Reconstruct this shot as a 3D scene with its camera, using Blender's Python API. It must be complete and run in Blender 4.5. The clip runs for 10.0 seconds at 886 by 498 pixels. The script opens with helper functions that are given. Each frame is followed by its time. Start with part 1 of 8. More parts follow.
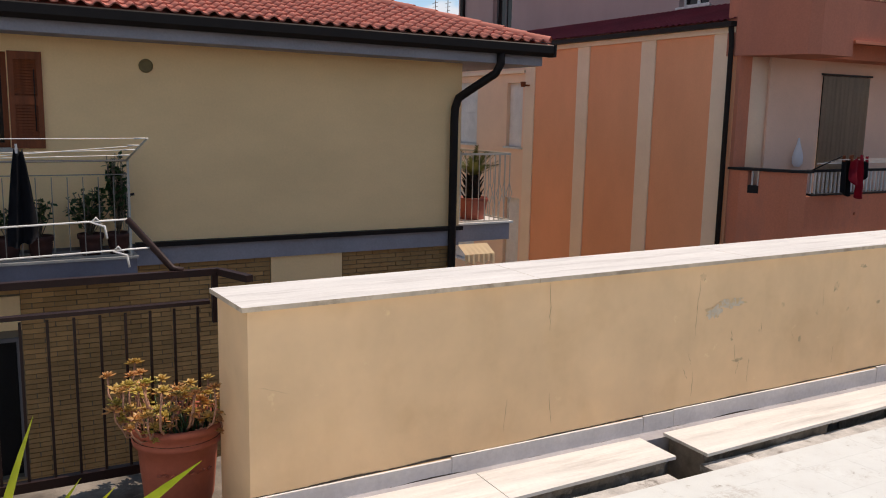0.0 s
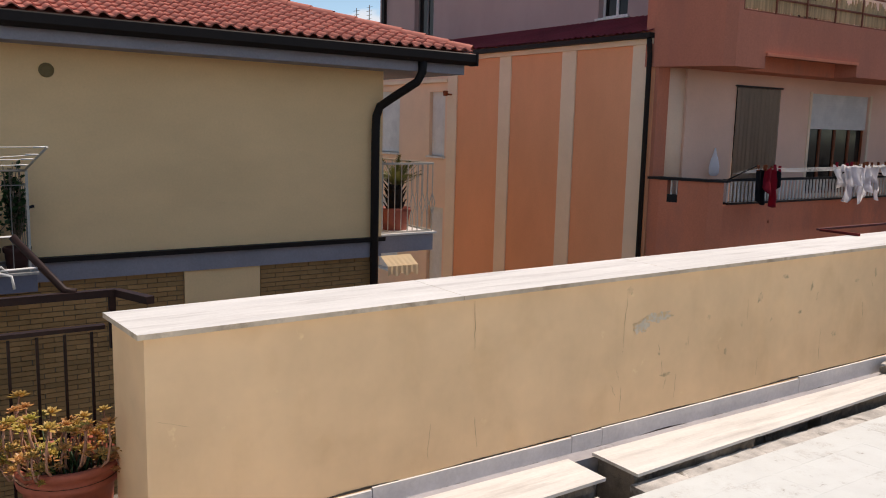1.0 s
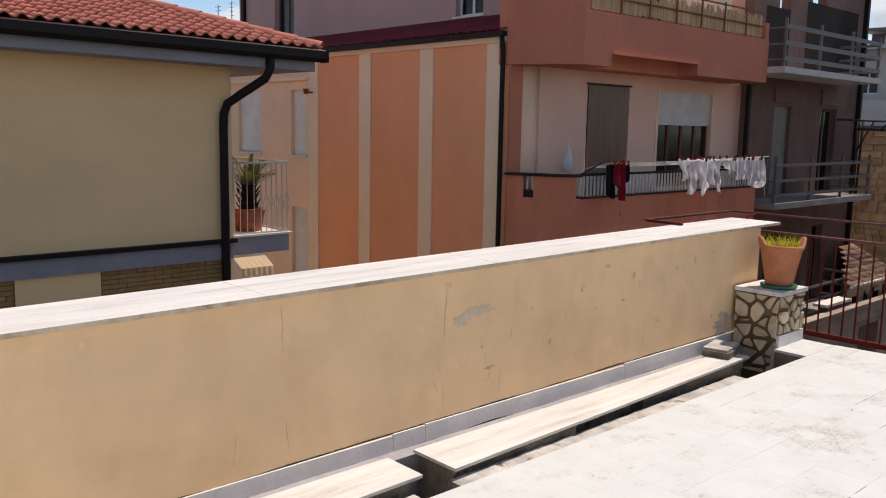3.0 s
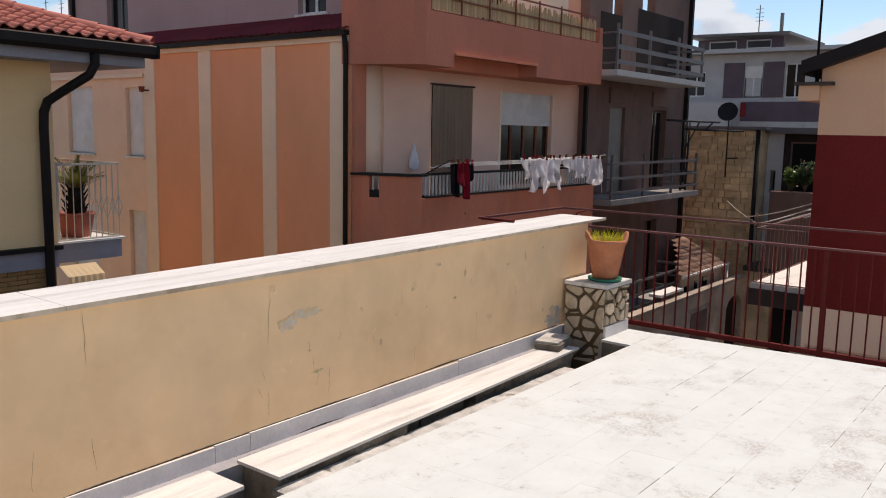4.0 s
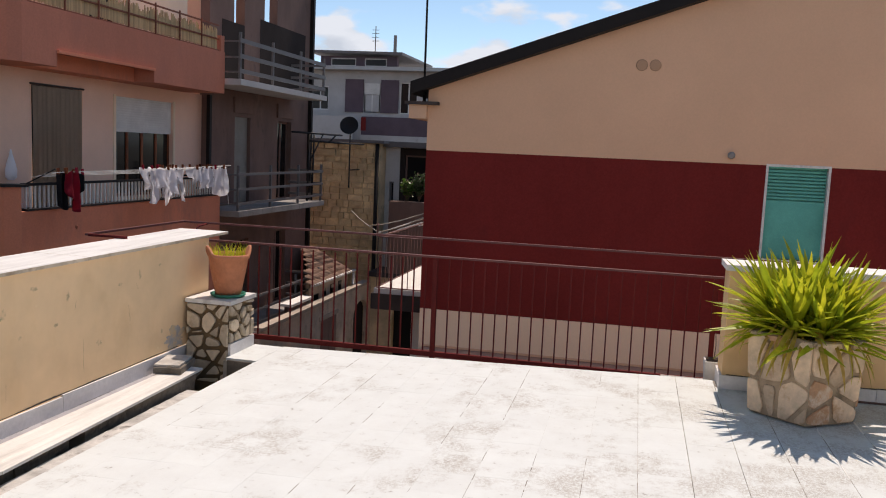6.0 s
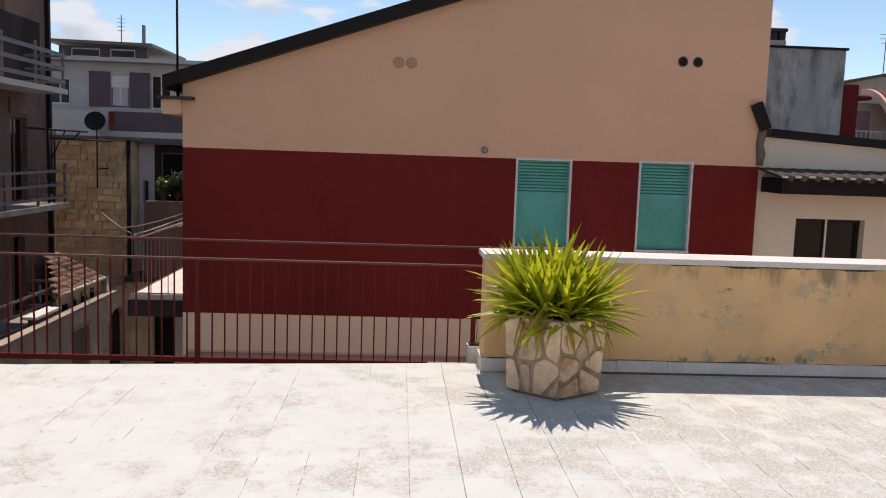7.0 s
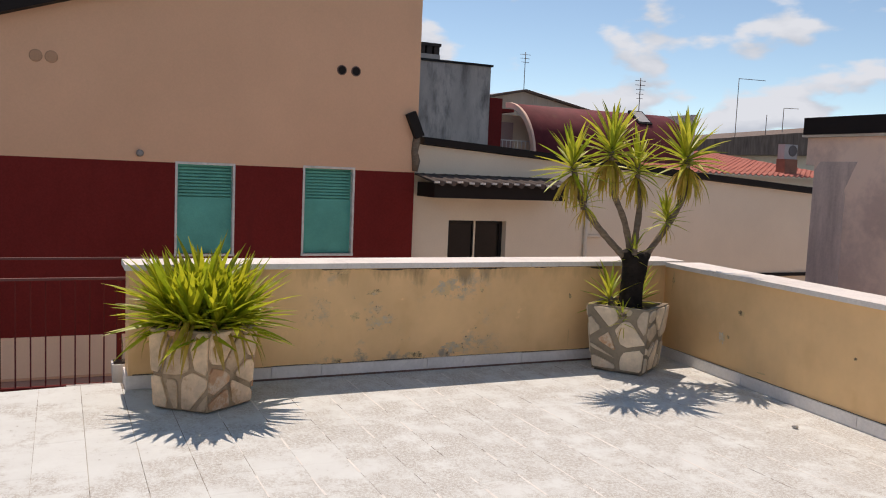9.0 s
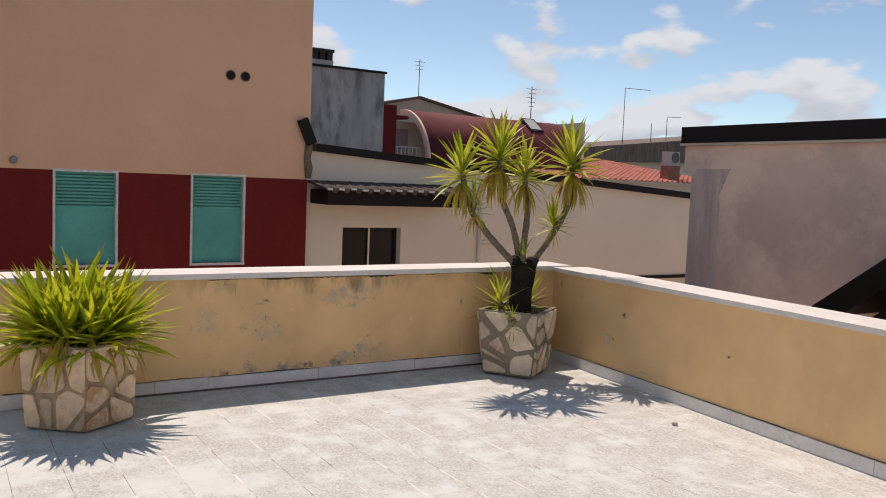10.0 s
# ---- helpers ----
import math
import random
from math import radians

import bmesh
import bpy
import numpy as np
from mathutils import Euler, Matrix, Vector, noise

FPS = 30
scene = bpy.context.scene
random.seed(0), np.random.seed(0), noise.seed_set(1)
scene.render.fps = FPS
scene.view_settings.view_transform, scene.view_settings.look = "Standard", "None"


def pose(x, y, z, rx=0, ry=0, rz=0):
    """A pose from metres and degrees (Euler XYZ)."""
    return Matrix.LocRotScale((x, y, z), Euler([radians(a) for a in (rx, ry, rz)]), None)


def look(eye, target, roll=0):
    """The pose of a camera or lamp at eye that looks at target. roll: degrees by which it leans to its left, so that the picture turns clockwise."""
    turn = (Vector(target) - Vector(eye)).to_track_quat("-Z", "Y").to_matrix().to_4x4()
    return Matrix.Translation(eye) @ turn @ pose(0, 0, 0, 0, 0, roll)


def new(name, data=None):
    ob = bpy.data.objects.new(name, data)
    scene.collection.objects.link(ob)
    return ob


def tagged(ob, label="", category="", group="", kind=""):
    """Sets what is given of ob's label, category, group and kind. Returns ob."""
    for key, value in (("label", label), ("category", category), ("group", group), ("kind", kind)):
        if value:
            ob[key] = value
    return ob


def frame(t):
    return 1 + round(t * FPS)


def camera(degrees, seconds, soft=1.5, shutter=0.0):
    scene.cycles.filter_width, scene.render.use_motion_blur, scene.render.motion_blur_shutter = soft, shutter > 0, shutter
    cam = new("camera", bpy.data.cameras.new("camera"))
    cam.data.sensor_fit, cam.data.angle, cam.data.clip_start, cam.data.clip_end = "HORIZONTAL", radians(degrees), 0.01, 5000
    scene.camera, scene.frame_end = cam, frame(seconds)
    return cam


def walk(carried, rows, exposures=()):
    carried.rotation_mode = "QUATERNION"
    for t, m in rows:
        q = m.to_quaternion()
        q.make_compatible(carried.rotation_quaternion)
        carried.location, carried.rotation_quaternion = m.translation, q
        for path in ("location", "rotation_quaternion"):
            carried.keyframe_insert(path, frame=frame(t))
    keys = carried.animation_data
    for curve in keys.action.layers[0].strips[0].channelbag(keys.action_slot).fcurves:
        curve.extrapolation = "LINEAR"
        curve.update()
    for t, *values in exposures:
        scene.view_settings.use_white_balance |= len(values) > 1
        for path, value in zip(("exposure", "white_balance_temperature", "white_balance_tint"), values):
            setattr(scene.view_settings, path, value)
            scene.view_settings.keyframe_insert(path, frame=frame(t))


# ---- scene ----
cam = camera(55.96, 10.0, soft=1.05)
# seconds, place in metres, yaw, pitch, roll
ROWS = [
    (0.0, 0.0261, 0.0753, 1.6946, -28.646, -9.175, -1.126),
    (0.5, 0.1191, 0.1904, 1.6882, -31.479, -8.549, -1.184),
    (1.0, 0.1710, 0.2757, 1.6948, -33.858, -8.461, -1.393),
    (1.5, 0.1977, 0.3006, 1.6895, -37.300, -8.685, -1.310),
    (2.0, 0.2596, 0.2755, 1.6915, -40.021, -8.865, -0.722),
    (2.2, 0.2979, 0.2533, 1.6945, -40.660, -8.794, -0.686),
    (3.3, 0.5970, 0.0714, 1.6672, -43.169, -8.230, -1.014),
    (3.5, 0.6278, 0.0451, 1.6686, -44.539, -8.260, -0.924),
    (4.0, 0.7037, 0.0188, 1.6667, -51.914, -8.131, -1.083),
    (4.5, 0.7651, 0.0550, 1.6637, -57.601, -8.011, -1.282),
    (5.0, 0.7975, 0.0665, 1.6739, -63.820, -7.684, -1.544),
    (5.2, 0.7987, 0.0573, 1.6770, -66.413, -7.320, -1.864),
    (6.3, 0.8654, -0.0188, 1.6993, -80.635, -6.633, -2.325),
    (6.5, 0.8716, -0.0252, 1.7028, -83.356, -6.593, -2.047),
    (7.0, 0.8226, -0.0181, 1.7031, -92.854, -6.373, -1.959),
    (7.5, 0.8042, -0.0222, 1.7130, -99.809, -5.972, -2.360),
    (8.0, 0.8034, -0.0758, 1.7124, -105.994, -5.854, -2.511),
    (8.5, 0.7924, -0.1555, 1.7220, -109.969, -5.710, -2.483),
    (9.0, 0.7890, -0.2569, 1.7333, -114.533, -5.292, -2.426),
    (9.5, 0.7583, -0.3042, 1.7338, -117.007, -5.069, -2.294),
    (10.0, 0.7583, -0.3138, 1.7477, -121.550, -4.578, -2.327),
]
walk(cam, [(t, pose(x, y, z, 90 + pitch, roll, yaw)) for t, x, y, z, yaw, pitch, roll in ROWS], [(0.0, 0.08, 7850, 18), (3.5, 0.09, 7750, 18), (6.5, 0.10, 7750, 19), (8.0, 0.02, 7850, 19), (10.0, -0.05, 7950, 20)])

# ---- light ----
SUN_DIRECTION = Vector((0.54, -0.035, 1.0)).normalized()
world = bpy.data.worlds.new("world")
scene.world = world
world.use_nodes = True
wn, wl = world.node_tree.nodes, world.node_tree.links
wn.clear()
sky = wn.new("ShaderNodeTexSky")
sky.sky_type, sky.sun_disc = "NISHITA", False
sky.sun_elevation, sky.sun_rotation = math.asin(SUN_DIRECTION.z), math.atan2(SUN_DIRECTION.x, SUN_DIRECTION.y)
sky.air_density, sky.dust_density, sky.ozone_density, sky.altitude = 0.72, 0.0, 1.0, 300
back = wn.new("ShaderNodeBackground")
back.inputs["Strength"].default_value = 0.145
wout = wn.new("ShaderNodeOutputWorld")
# fair-weather clouds, spread over the whole sky
wtc = wn.new("ShaderNodeTexCoord")
wmap = wn.new("ShaderNodeMapping")
wmap.inputs["Scale"].default_value = (1.0, 1.0, 2.3)
wmap.inputs["Location"].default_value = (0.35, 0.1, 0.0)
wnoise = wn.new("ShaderNodeTexNoise")
wnoise.inputs["Scale"].default_value, wnoise.inputs["Detail"].default_value = 8.6, 8.0
wnoise.inputs["Roughness"].default_value = 0.46
wramp = wn.new("ShaderNodeValToRGB")
wramp.color_ramp.elements[0].position, wramp.color_ramp.elements[1].position = 0.535, 0.620
wramp.color_ramp.interpolation = "EASE"
wmix = wn.new("ShaderNodeMix")
wmix.data_type = "RGBA"
# sunlit tops, greyer and bluer undersides: the cloud's thickness here against a little higher up
wmap_up = wn.new("ShaderNodeMapping")
wmap_up.inputs["Scale"].default_value = (1.0, 1.0, 2.3)
wmap_up.inputs["Location"].default_value = (0.35, 0.1, 0.05)
wnoise_up = wn.new("ShaderNodeTexNoise")
wnoise_up.inputs["Scale"].default_value, wnoise_up.inputs["Detail"].default_value = 8.6, 5.0
wnoise_up.inputs["Roughness"].default_value = 0.46
wtop = wn.new("ShaderNodeMath")
wtop.operation = "SUBTRACT"
wthick = wn.new("ShaderNodeValToRGB")
wthick.color_ramp.elements[0].position, wthick.color_ramp.elements[1].position = 0.42, 0.58
wthick.color_ramp.elements[0].color, wthick.color_ramp.elements[1].color = (3.3, 4.2, 5.35, 1), (4.45, 5.4, 6.55, 1)
wmid = wn.new("ShaderNodeMath")
wmid.operation = "ADD"
wmid.inputs[1].default_value = 0.5
wblue = wn.new("ShaderNodeMix")
wblue.data_type, wblue.blend_type = "RGBA", "MULTIPLY"
wblue.inputs["Factor"].default_value = 1.0
wblue.inputs["B"].default_value = (0.86, 1.01, 1.02, 1)
wl.new(wtc.outputs["Generated"], wmap.inputs["Vector"])
wl.new(wmap.outputs["Vector"], wnoise.inputs["Vector"])
wsep = wn.new("ShaderNodeSeparateXYZ")
wl.new(wtc.outputs["Generated"], wsep.inputs["Vector"])
wlow = wn.new("ShaderNodeMapRange")
for key, v in (("From Min", 0.0), ("From Max", 0.19), ("To Min", 0.17), ("To Max", 0.0)):
    wlow.inputs[key].default_value = v
wadd = wn.new("ShaderNodeMath")
wadd.operation = "ADD"
wl.new(wsep.outputs["Z"], wlow.inputs["Value"])
wl.new(wlow.outputs["Result"], wadd.inputs[0])
wl.new(wnoise.outputs["Fac"], wadd.inputs[1])
# fewer clouds in the unseen sky overhead, to lessen fill on the floor
whigh = wn.new("ShaderNodeMapRange")
for key, v in (("From Min", 0.28), ("From Max", 0.5), ("To Min", 0.0), ("To Max", -0.045)):
    whigh.inputs[key].default_value = v
wcover = wn.new("ShaderNodeMath")
wcover.operation = "ADD"
wl.new(wsep.outputs["Z"], whigh.inputs["Value"])
wl.new(wadd.outputs[0], wcover.inputs[0])
wl.new(whigh.outputs["Result"], wcover.inputs[1])
wl.new(wcover.outputs[0], wramp.inputs["Fac"])
wl.new(wtc.outputs["Generated"], wmap_up.inputs["Vector"])
wl.new(wmap_up.outputs["Vector"], wnoise_up.inputs["Vector"])
wl.new(wnoise.outputs["Fac"], wtop.inputs[0])
wl.new(wnoise_up.outputs["Fac"], wtop.inputs[1])
wl.new(wtop.outputs[0], wmid.inputs[0])
wl.new(wmid.outputs[0], wthick.inputs["Fac"])
wl.new(wthick.outputs["Color"], wmix.inputs["B"])
wl.new(wramp.outputs["Color"], wmix.inputs["Factor"])
wl.new(sky.outputs["Color"], wblue.inputs["A"])
wl.new(wblue.outputs["Result"], wmix.inputs["A"])
wl.new(wmix.outputs["Result"], back.inputs["Color"])
wl.new(back.outputs["Background"], wout.inputs["Surface"])

sun = new("sun", bpy.data.lights.new("sun", "SUN"))
sun.data.energy, sun.data.angle, sun.data.color = 3.9, radians(0.55), (0.99, 0.955, 0.92)
sun.matrix_world = look(SUN_DIRECTION * 60, (0, 0, 0))


# ---- materials ----
def nodes_of(name, rough=0.8, metal=0.0, spec=0.4):
    m = bpy.data.materials.new(name)
    m.use_nodes = True
    n, l = m.node_tree.nodes, m.node_tree.links
    b = n["Principled BSDF"]
    b.inputs["Roughness"].default_value, b.inputs["Metallic"].default_value = rough, metal
    b.inputs["Specular IOR Level"].default_value = spec
    return m, n, l, b


def noise_of(n, l, where, scale, detail=5.0, rough=0.6, stretch=(1, 1, 1)):
    mp = n.new("ShaderNodeMapping")
    mp.inputs["Scale"].default_value = stretch
    t = n.new("ShaderNodeTexNoise")
    t.inputs["Scale"].default_value, t.inputs["Detail"].default_value, t.inputs["Roughness"].default_value = scale, detail, rough
    l.new(where, mp.inputs["Vector"])
    l.new(mp.outputs["Vector"], t.inputs["Vector"])
    return t.outputs["Fac"]


def ramp_of(n, l, fac, lo, hi, a=(0, 0, 0, 1), b=(1, 1, 1, 1)):
    r = n.new("ShaderNodeValToRGB")
    e = r.color_ramp.elements
    e[0].position, e[1].position, e[0].color, e[1].color = lo, hi, a, b
    l.new(fac, r.inputs["Fac"])
    return r.outputs["Color"]


def mix_of(n, l, fac, a, b, how="MIX"):
    m = n.new("ShaderNodeMix")
    m.data_type, m.blend_type = "RGBA", how
    for key, v in (("Factor", fac), ("A", a), ("B", b)):
        if isinstance(v, (int, float)):
            m.inputs[key].default_value = v
        elif isinstance(v, tuple):
            m.inputs[key].default_value = (*v[:3], 1)
        else:
            l.new(v, m.inputs[key])
    return m.outputs["Result"]


def bump_of(n, l, b, height, strength=0.3, distance=0.01):
    k = n.new("ShaderNodeBump")
    k.inputs["Strength"].default_value, k.inputs["Distance"].default_value = strength, distance
    l.new(height, k.inputs["Height"])
    l.new(k.outputs["Normal"], b.inputs["Normal"])


def where_of(n):
    return n.new("ShaderNodeNewGeometry").outputs["Position"]


def times(c, k):
    return tuple(min(1.0, v * k) for v in c)


def surface(name, base, rough=0.8, metal=0.0, large=1.2, fine=35.0, vary=0.14, grain=0.045, bump=0.2, distance=0.003,
            stain=None, stain_at=(0.58, 0.72), stain_scale=1.6, stretch=(1, 1, 1), spec=0.22, pieces=0.0):
    """A surface with broad unevenness, fine grain, an optional stain of a colour of its own, and relief."""
    m, n, l, b = nodes_of(name, rough, metal, spec)
    w = where_of(n)
    big = noise_of(n, l, w, large, 6, 0.62, stretch)
    small = noise_of(n, l, w, fine, 4, 0.65)
    c = mix_of(n, l, ramp_of(n, l, big, 0.32, 0.68), times(base, 1 - vary), times(base, 1 + vary))
    c = mix_of(n, l, ramp_of(n, l, small, 0.35, 0.65), c, mix_of(n, l, 1.0, c, (1 - grain * 2.2,) * 3, "MULTIPLY"))
    if stain:
        s = noise_of(n, l, w, stain_scale, 8, 0.7, stretch)
        c = mix_of(n, l, ramp_of(n, l, s, *stain_at), c, stain)
    if pieces:
        o = n.new("ShaderNodeObjectInfo").outputs["Random"]
        c = mix_of(n, l, 1.0, c, ramp_of(n, l, o, 0, 1, (1 - pieces,) * 3 + (1,), (1 + pieces * 0.6,) * 3 + (1,)), "MULTIPLY")
    l.new(c, b.inputs["Base Color"])
    bump_of(n, l, b, small, bump, distance)
    return m


def painted(name, base, rough=0.45, metal=0.0, wear=(0.25, 0.13, 0.07)):
    """Painted metal or plastic with slight fading and a few worn spots."""
    return surface(name, base, rough, metal, 2.5, 60, 0.12, 0.06, 0.12, 0.002, wear, (0.68, 0.78), 9.0)


def parapet_plaster(name, base, worn=False):
    """Ochre wall paint: faint trowel marks, rain streaks, bare grey patches."""
    m, n, l, b = nodes_of(name, 0.88, 0, 0.25)
    w = where_of(n)
    big = noise_of(n, l, w, 1.1, 5, 0.6)
    mid = noise_of(n, l, w, 5.0, 6, 0.65)
    small = noise_of(n, l, w, 60, 4, 0.6)
    c = mix_of(n, l, ramp_of(n, l, big, 0.35, 0.65), times(base, 0.9), times(base, 1.1))
    streak = noise_of(n, l, w, 2.0, 6, 0.65, (2.0, 2.0, 0.7))
    c = mix_of(n, l, ramp_of(n, l, streak, 0.52, 0.85), c, mix_of(n, l, 1.0, c, (0.95, 0.92, 0.87), "MULTIPLY"))
    smudge = noise_of(n, l, w, 3.1, 3, 0.5)
    c = mix_of(n, l, ramp_of(n, l, smudge, 0.58, 0.74), c, mix_of(n, l, 1.0, c, (0.94, 0.92, 0.89), "MULTIPLY"))
    c = mix_of(n, l, ramp_of(n, l, mid, 0.66, 0.74), c, times(base, 1.22))
    if worn:
        sep = n.new("ShaderNodeSeparateXYZ")
        l.new(w, sep.inputs["Vector"])

        def reach(out, a, b_, lo, hi):
            r = n.new("ShaderNodeMapRange")
            r.interpolation_type = "SMOOTHSTEP"
            for key, v in (("From Min", a), ("From Max", b_), ("To Min", lo), ("To Max", hi)):
                r.inputs[key].default_value = v
            l.new(sep.outputs[out], r.inputs["Value"])
            return r.outputs["Result"]

        def plus(a, b_):
            k = n.new("ShaderNodeMath")
            k.operation = "ADD"
            l.new(a, k.inputs[0])
            l.new(b_, k.inputs[1])
            return k.outputs[0]

        zone = mix_of(n, l, 1.0, reach("Y", -1.9, -2.4, 0, 1), reach("Y", -4.1, -3.5, 0, 1), "MULTIPLY")
        lifted = noise_of(n, l, w, 2.6, 7, 0.62, (1, 1, 1.3))
        flake = noise_of(n, l, w, 13, 6, 0.7, (1, 1, 1.4))
        bare = mix_of(n, l, 1.0, ramp_of(n, l, lifted, 0.53, 0.64), ramp_of(n, l, flake, 0.40, 0.58), "MULTIPLY")
        c = mix_of(n, l, mix_of(n, l, 1.0, bare, zone, "MULTIPLY"), c, (0.53, 0.43, 0.31))
        runs = plus(noise_of(n, l, w, 5.0, 7, 0.65, (1, 1, 0.28)), reach("Z", 0.60, 0.905, -0.16, 0.135))
        runs = mix_of(n, l, 1.0, ramp_of(n, l, runs, 0.54, 0.72), mix_of(n, l, 0.35, zone, (1, 1, 1)), "MULTIPLY")
        c = mix_of(n, l, mix_of(n, l, 1.0, runs, (0.72, 0.72, 0.72), "MULTIPLY"), c, (0.24, 0.165, 0.09))
        foot = plus(noise_of(n, l, w, 4.4, 7, 0.7), reach("Z", 0.34, 0.10, -0.22, 0.09))
        foot = mix_of(n, l, 1.0, ramp_of(n, l, foot, 0.55, 0.66), zone, "MULTIPLY")
        c = mix_of(n, l, foot, c, (0.36, 0.30, 0.235))
        specks = mix_of(n, l, 1.0, ramp_of(n, l, noise_of(n, l, w, 24, 5, 0.7), 0.60, 0.68), ramp_of(n, l, lifted, 0.50, 0.58), "MULTIPLY")
        c = mix_of(n, l, mix_of(n, l, 1.0, specks, zone, "MULTIPLY"), c, (0.18, 0.14, 0.10))
    l.new(c, b.inputs["Base Color"])
    bump_of(n, l, b, mix_of(n, l, 0.5, mid, small), 0.22, 0.006)
    return m


def leaf_material(name, tip, base, through_light=0.34):
    m, n, l, b = nodes_of(name, 0.42, 0, 0.38)
    o = n.new("ShaderNodeObjectInfo").outputs["Random"]
    w = where_of(n)
    v = noise_of(n, l, w, 18, 3, 0.5)
    c = mix_of(n, l, o, tip, base)
    c = mix_of(n, l, ramp_of(n, l, v, 0.35, 0.65), c, mix_of(n, l, 1.0, c, (0.72, 0.78, 0.6), "MULTIPLY"))
    l.new(c, b.inputs["Base Color"])
    t = n.new("ShaderNodeBsdfTranslucent")
    l.new(c, t.inputs["Color"])
    x = n.new("ShaderNodeMixShader")
    x.inputs["Fac"].default_value = through_light
    l.new(b.outputs["BSDF"], x.inputs[1])
    l.new(t.outputs["BSDF"], x.inputs[2])
    l.new(x.outputs["Shader"], n["Material Output"].inputs["Surface"])
    return m


def cloth_material(name, base):
    """Thin cloth that lets some daylight through."""
    m, n, l, b = nodes_of(name, 0.95, 0, 0.1)
    c = mix_of(n, l, ramp_of(n, l, noise_of(n, l, where_of(n), 6, 4, 0.6), 0.35, 0.65), times(base, 0.95), base)
    l.new(c, b.inputs["Base Color"])
    t = n.new("ShaderNodeBsdfTranslucent")
    l.new(c, t.inputs["Color"])
    x = n.new("ShaderNodeMixShader")
    x.inputs["Fac"].default_value = 0.5
    l.new(b.outputs["BSDF"], x.inputs[1])
    l.new(t.outputs["BSDF"], x.inputs[2])
    l.new(x.outputs["Shader"], n["Material Output"].inputs["Surface"])
    return m


def floor_material(name):
    """Pale cement tile: worn skin, exposed grit in patches, grey lichen."""
    m, n, l, b = nodes_of(name, 0.85, 0, 0.3)
    w = where_of(n)
    o = n.new("ShaderNodeObjectInfo").outputs["Random"]
    isl = n.new("ShaderNodeNewGeometry").outputs["Random Per Island"]
    big = noise_of(n, l, w, 1.6, 8, 0.7)
    mid = noise_of(n, l, w, 4.0, 8, 0.7)
    grit = noise_of(n, l, w, 48, 5, 0.75)
    spots = noise_of(n, l, w, 16, 6, 0.75)
    specks = noise_of(n, l, w, 150, 3, 0.6)
    c = mix_of(n, l, ramp_of(n, l, mid, 0.35, 0.68), (0.640, 0.676, 0.660), (0.588, 0.613, 0.594))
    c = mix_of(n, l, 1.0, c, ramp_of(n, l, o, 0, 1, (0.985, 0.985, 0.985, 1), (1.012, 1.012, 1.012, 1)), "MULTIPLY")
    c = mix_of(n, l, 1.0, c, ramp_of(n, l, isl, 0, 1, (0.985, 0.985, 0.985, 1), (1.012, 1.012, 1.012, 1)), "MULTIPLY")
    both = n.new("ShaderNodeMath")
    both.operation = "ADD"
    l.new(o, both.inputs[0])
    l.new(isl, both.inputs[1])
    one = n.new("ShaderNodeMath")
    one.operation = "FRACT"
    l.new(both.outputs[0], one.inputs[0])
    tired = mix_of(n, l, 0.075, big, one.outputs[0])
    place = n.new("ShaderNodeSeparateXYZ")
    l.new(w, place.inputs["Vector"])
    side = n.new("ShaderNodeMapRange")
    for key, v in (("From Min", 1.5), ("From Max", -2.5), ("To Min", -0.075), ("To Max", 0.075)):
        side.inputs[key].default_value = v
    l.new(place.outputs["Y"], side.inputs["Value"])
    more = n.new("ShaderNodeMath")
    more.operation = "ADD"
    l.new(tired, more.inputs[0])
    l.new(side.outputs["Result"], more.inputs[1])
    tired = more.outputs[0]
    worn = mix_of(n, l, 1.0, mix_of(n, l, 1.0, ramp_of(n, l, tired, 0.46, 0.56), ramp_of(n, l, mid, 0.36, 0.52), "MULTIPLY"), ramp_of(n, l, mix_of(n, l, 0.40, grit, specks), 0.455, 0.535), "MULTIPLY")
    c = mix_of(n, l, worn, c, (0.43, 0.415, 0.38))
    lichen = mix_of(n, l, 1.0, ramp_of(n, l, spots, 0.6, 0.72), ramp_of(n, l, mid, 0.5, 0.62), "MULTIPLY")
    c = mix_of(n, l, lichen, c, (0.27, 0.255, 0.22))
    l.new(c, b.inputs["Base Color"])
    bump_of(n, l, b, mix_of(n, l, 0.6, mid, grit), 0.35, 0.006)
    return m


OCHRE = parapet_plaster("ochre_plaster", (0.895, 0.625, 0.37))
OCHRE_WORN = parapet_plaster("worn_ochre_plaster", (0.82, 0.535, 0.28), True)
OCHRE_S = parapet_plaster("deep_ochre_plaster", (0.85, 0.56, 0.295))
COPING = surface("worn_travertine", (0.76, 0.725, 0.685), 0.7, large=2.2, fine=45, vary=0.10, grain=0.05, stain=(0.44, 0.39, 0.34), stain_at=(0.60, 0.80), stain_scale=5)
EDGE_SHADED = surface("shaded_edge_stone", (0.62, 0.52, 0.40), 0.9, large=3, vary=0.25, stain=(0.34, 0.26, 0.18), stain_at=(0.52, 0.68), stain_scale=4)
MARBLE = surface("travertine", (0.72, 0.71, 0.675), 0.55, large=2.2, fine=45, vary=0.10, grain=0.03, stretch=(0.5, 5, 3), stain=(0.47, 0.45, 0.42), stain_at=(0.50, 0.74), stain_scale=2.4)
BASEBOARD = surface("grey_marble", (0.76, 0.735, 0.72), 0.5, large=3, vary=0.1, stain=(0.36, 0.34, 0.32), stain_at=(0.62, 0.8), stain_scale=3)
FLOOR = floor_material("cement_tile")
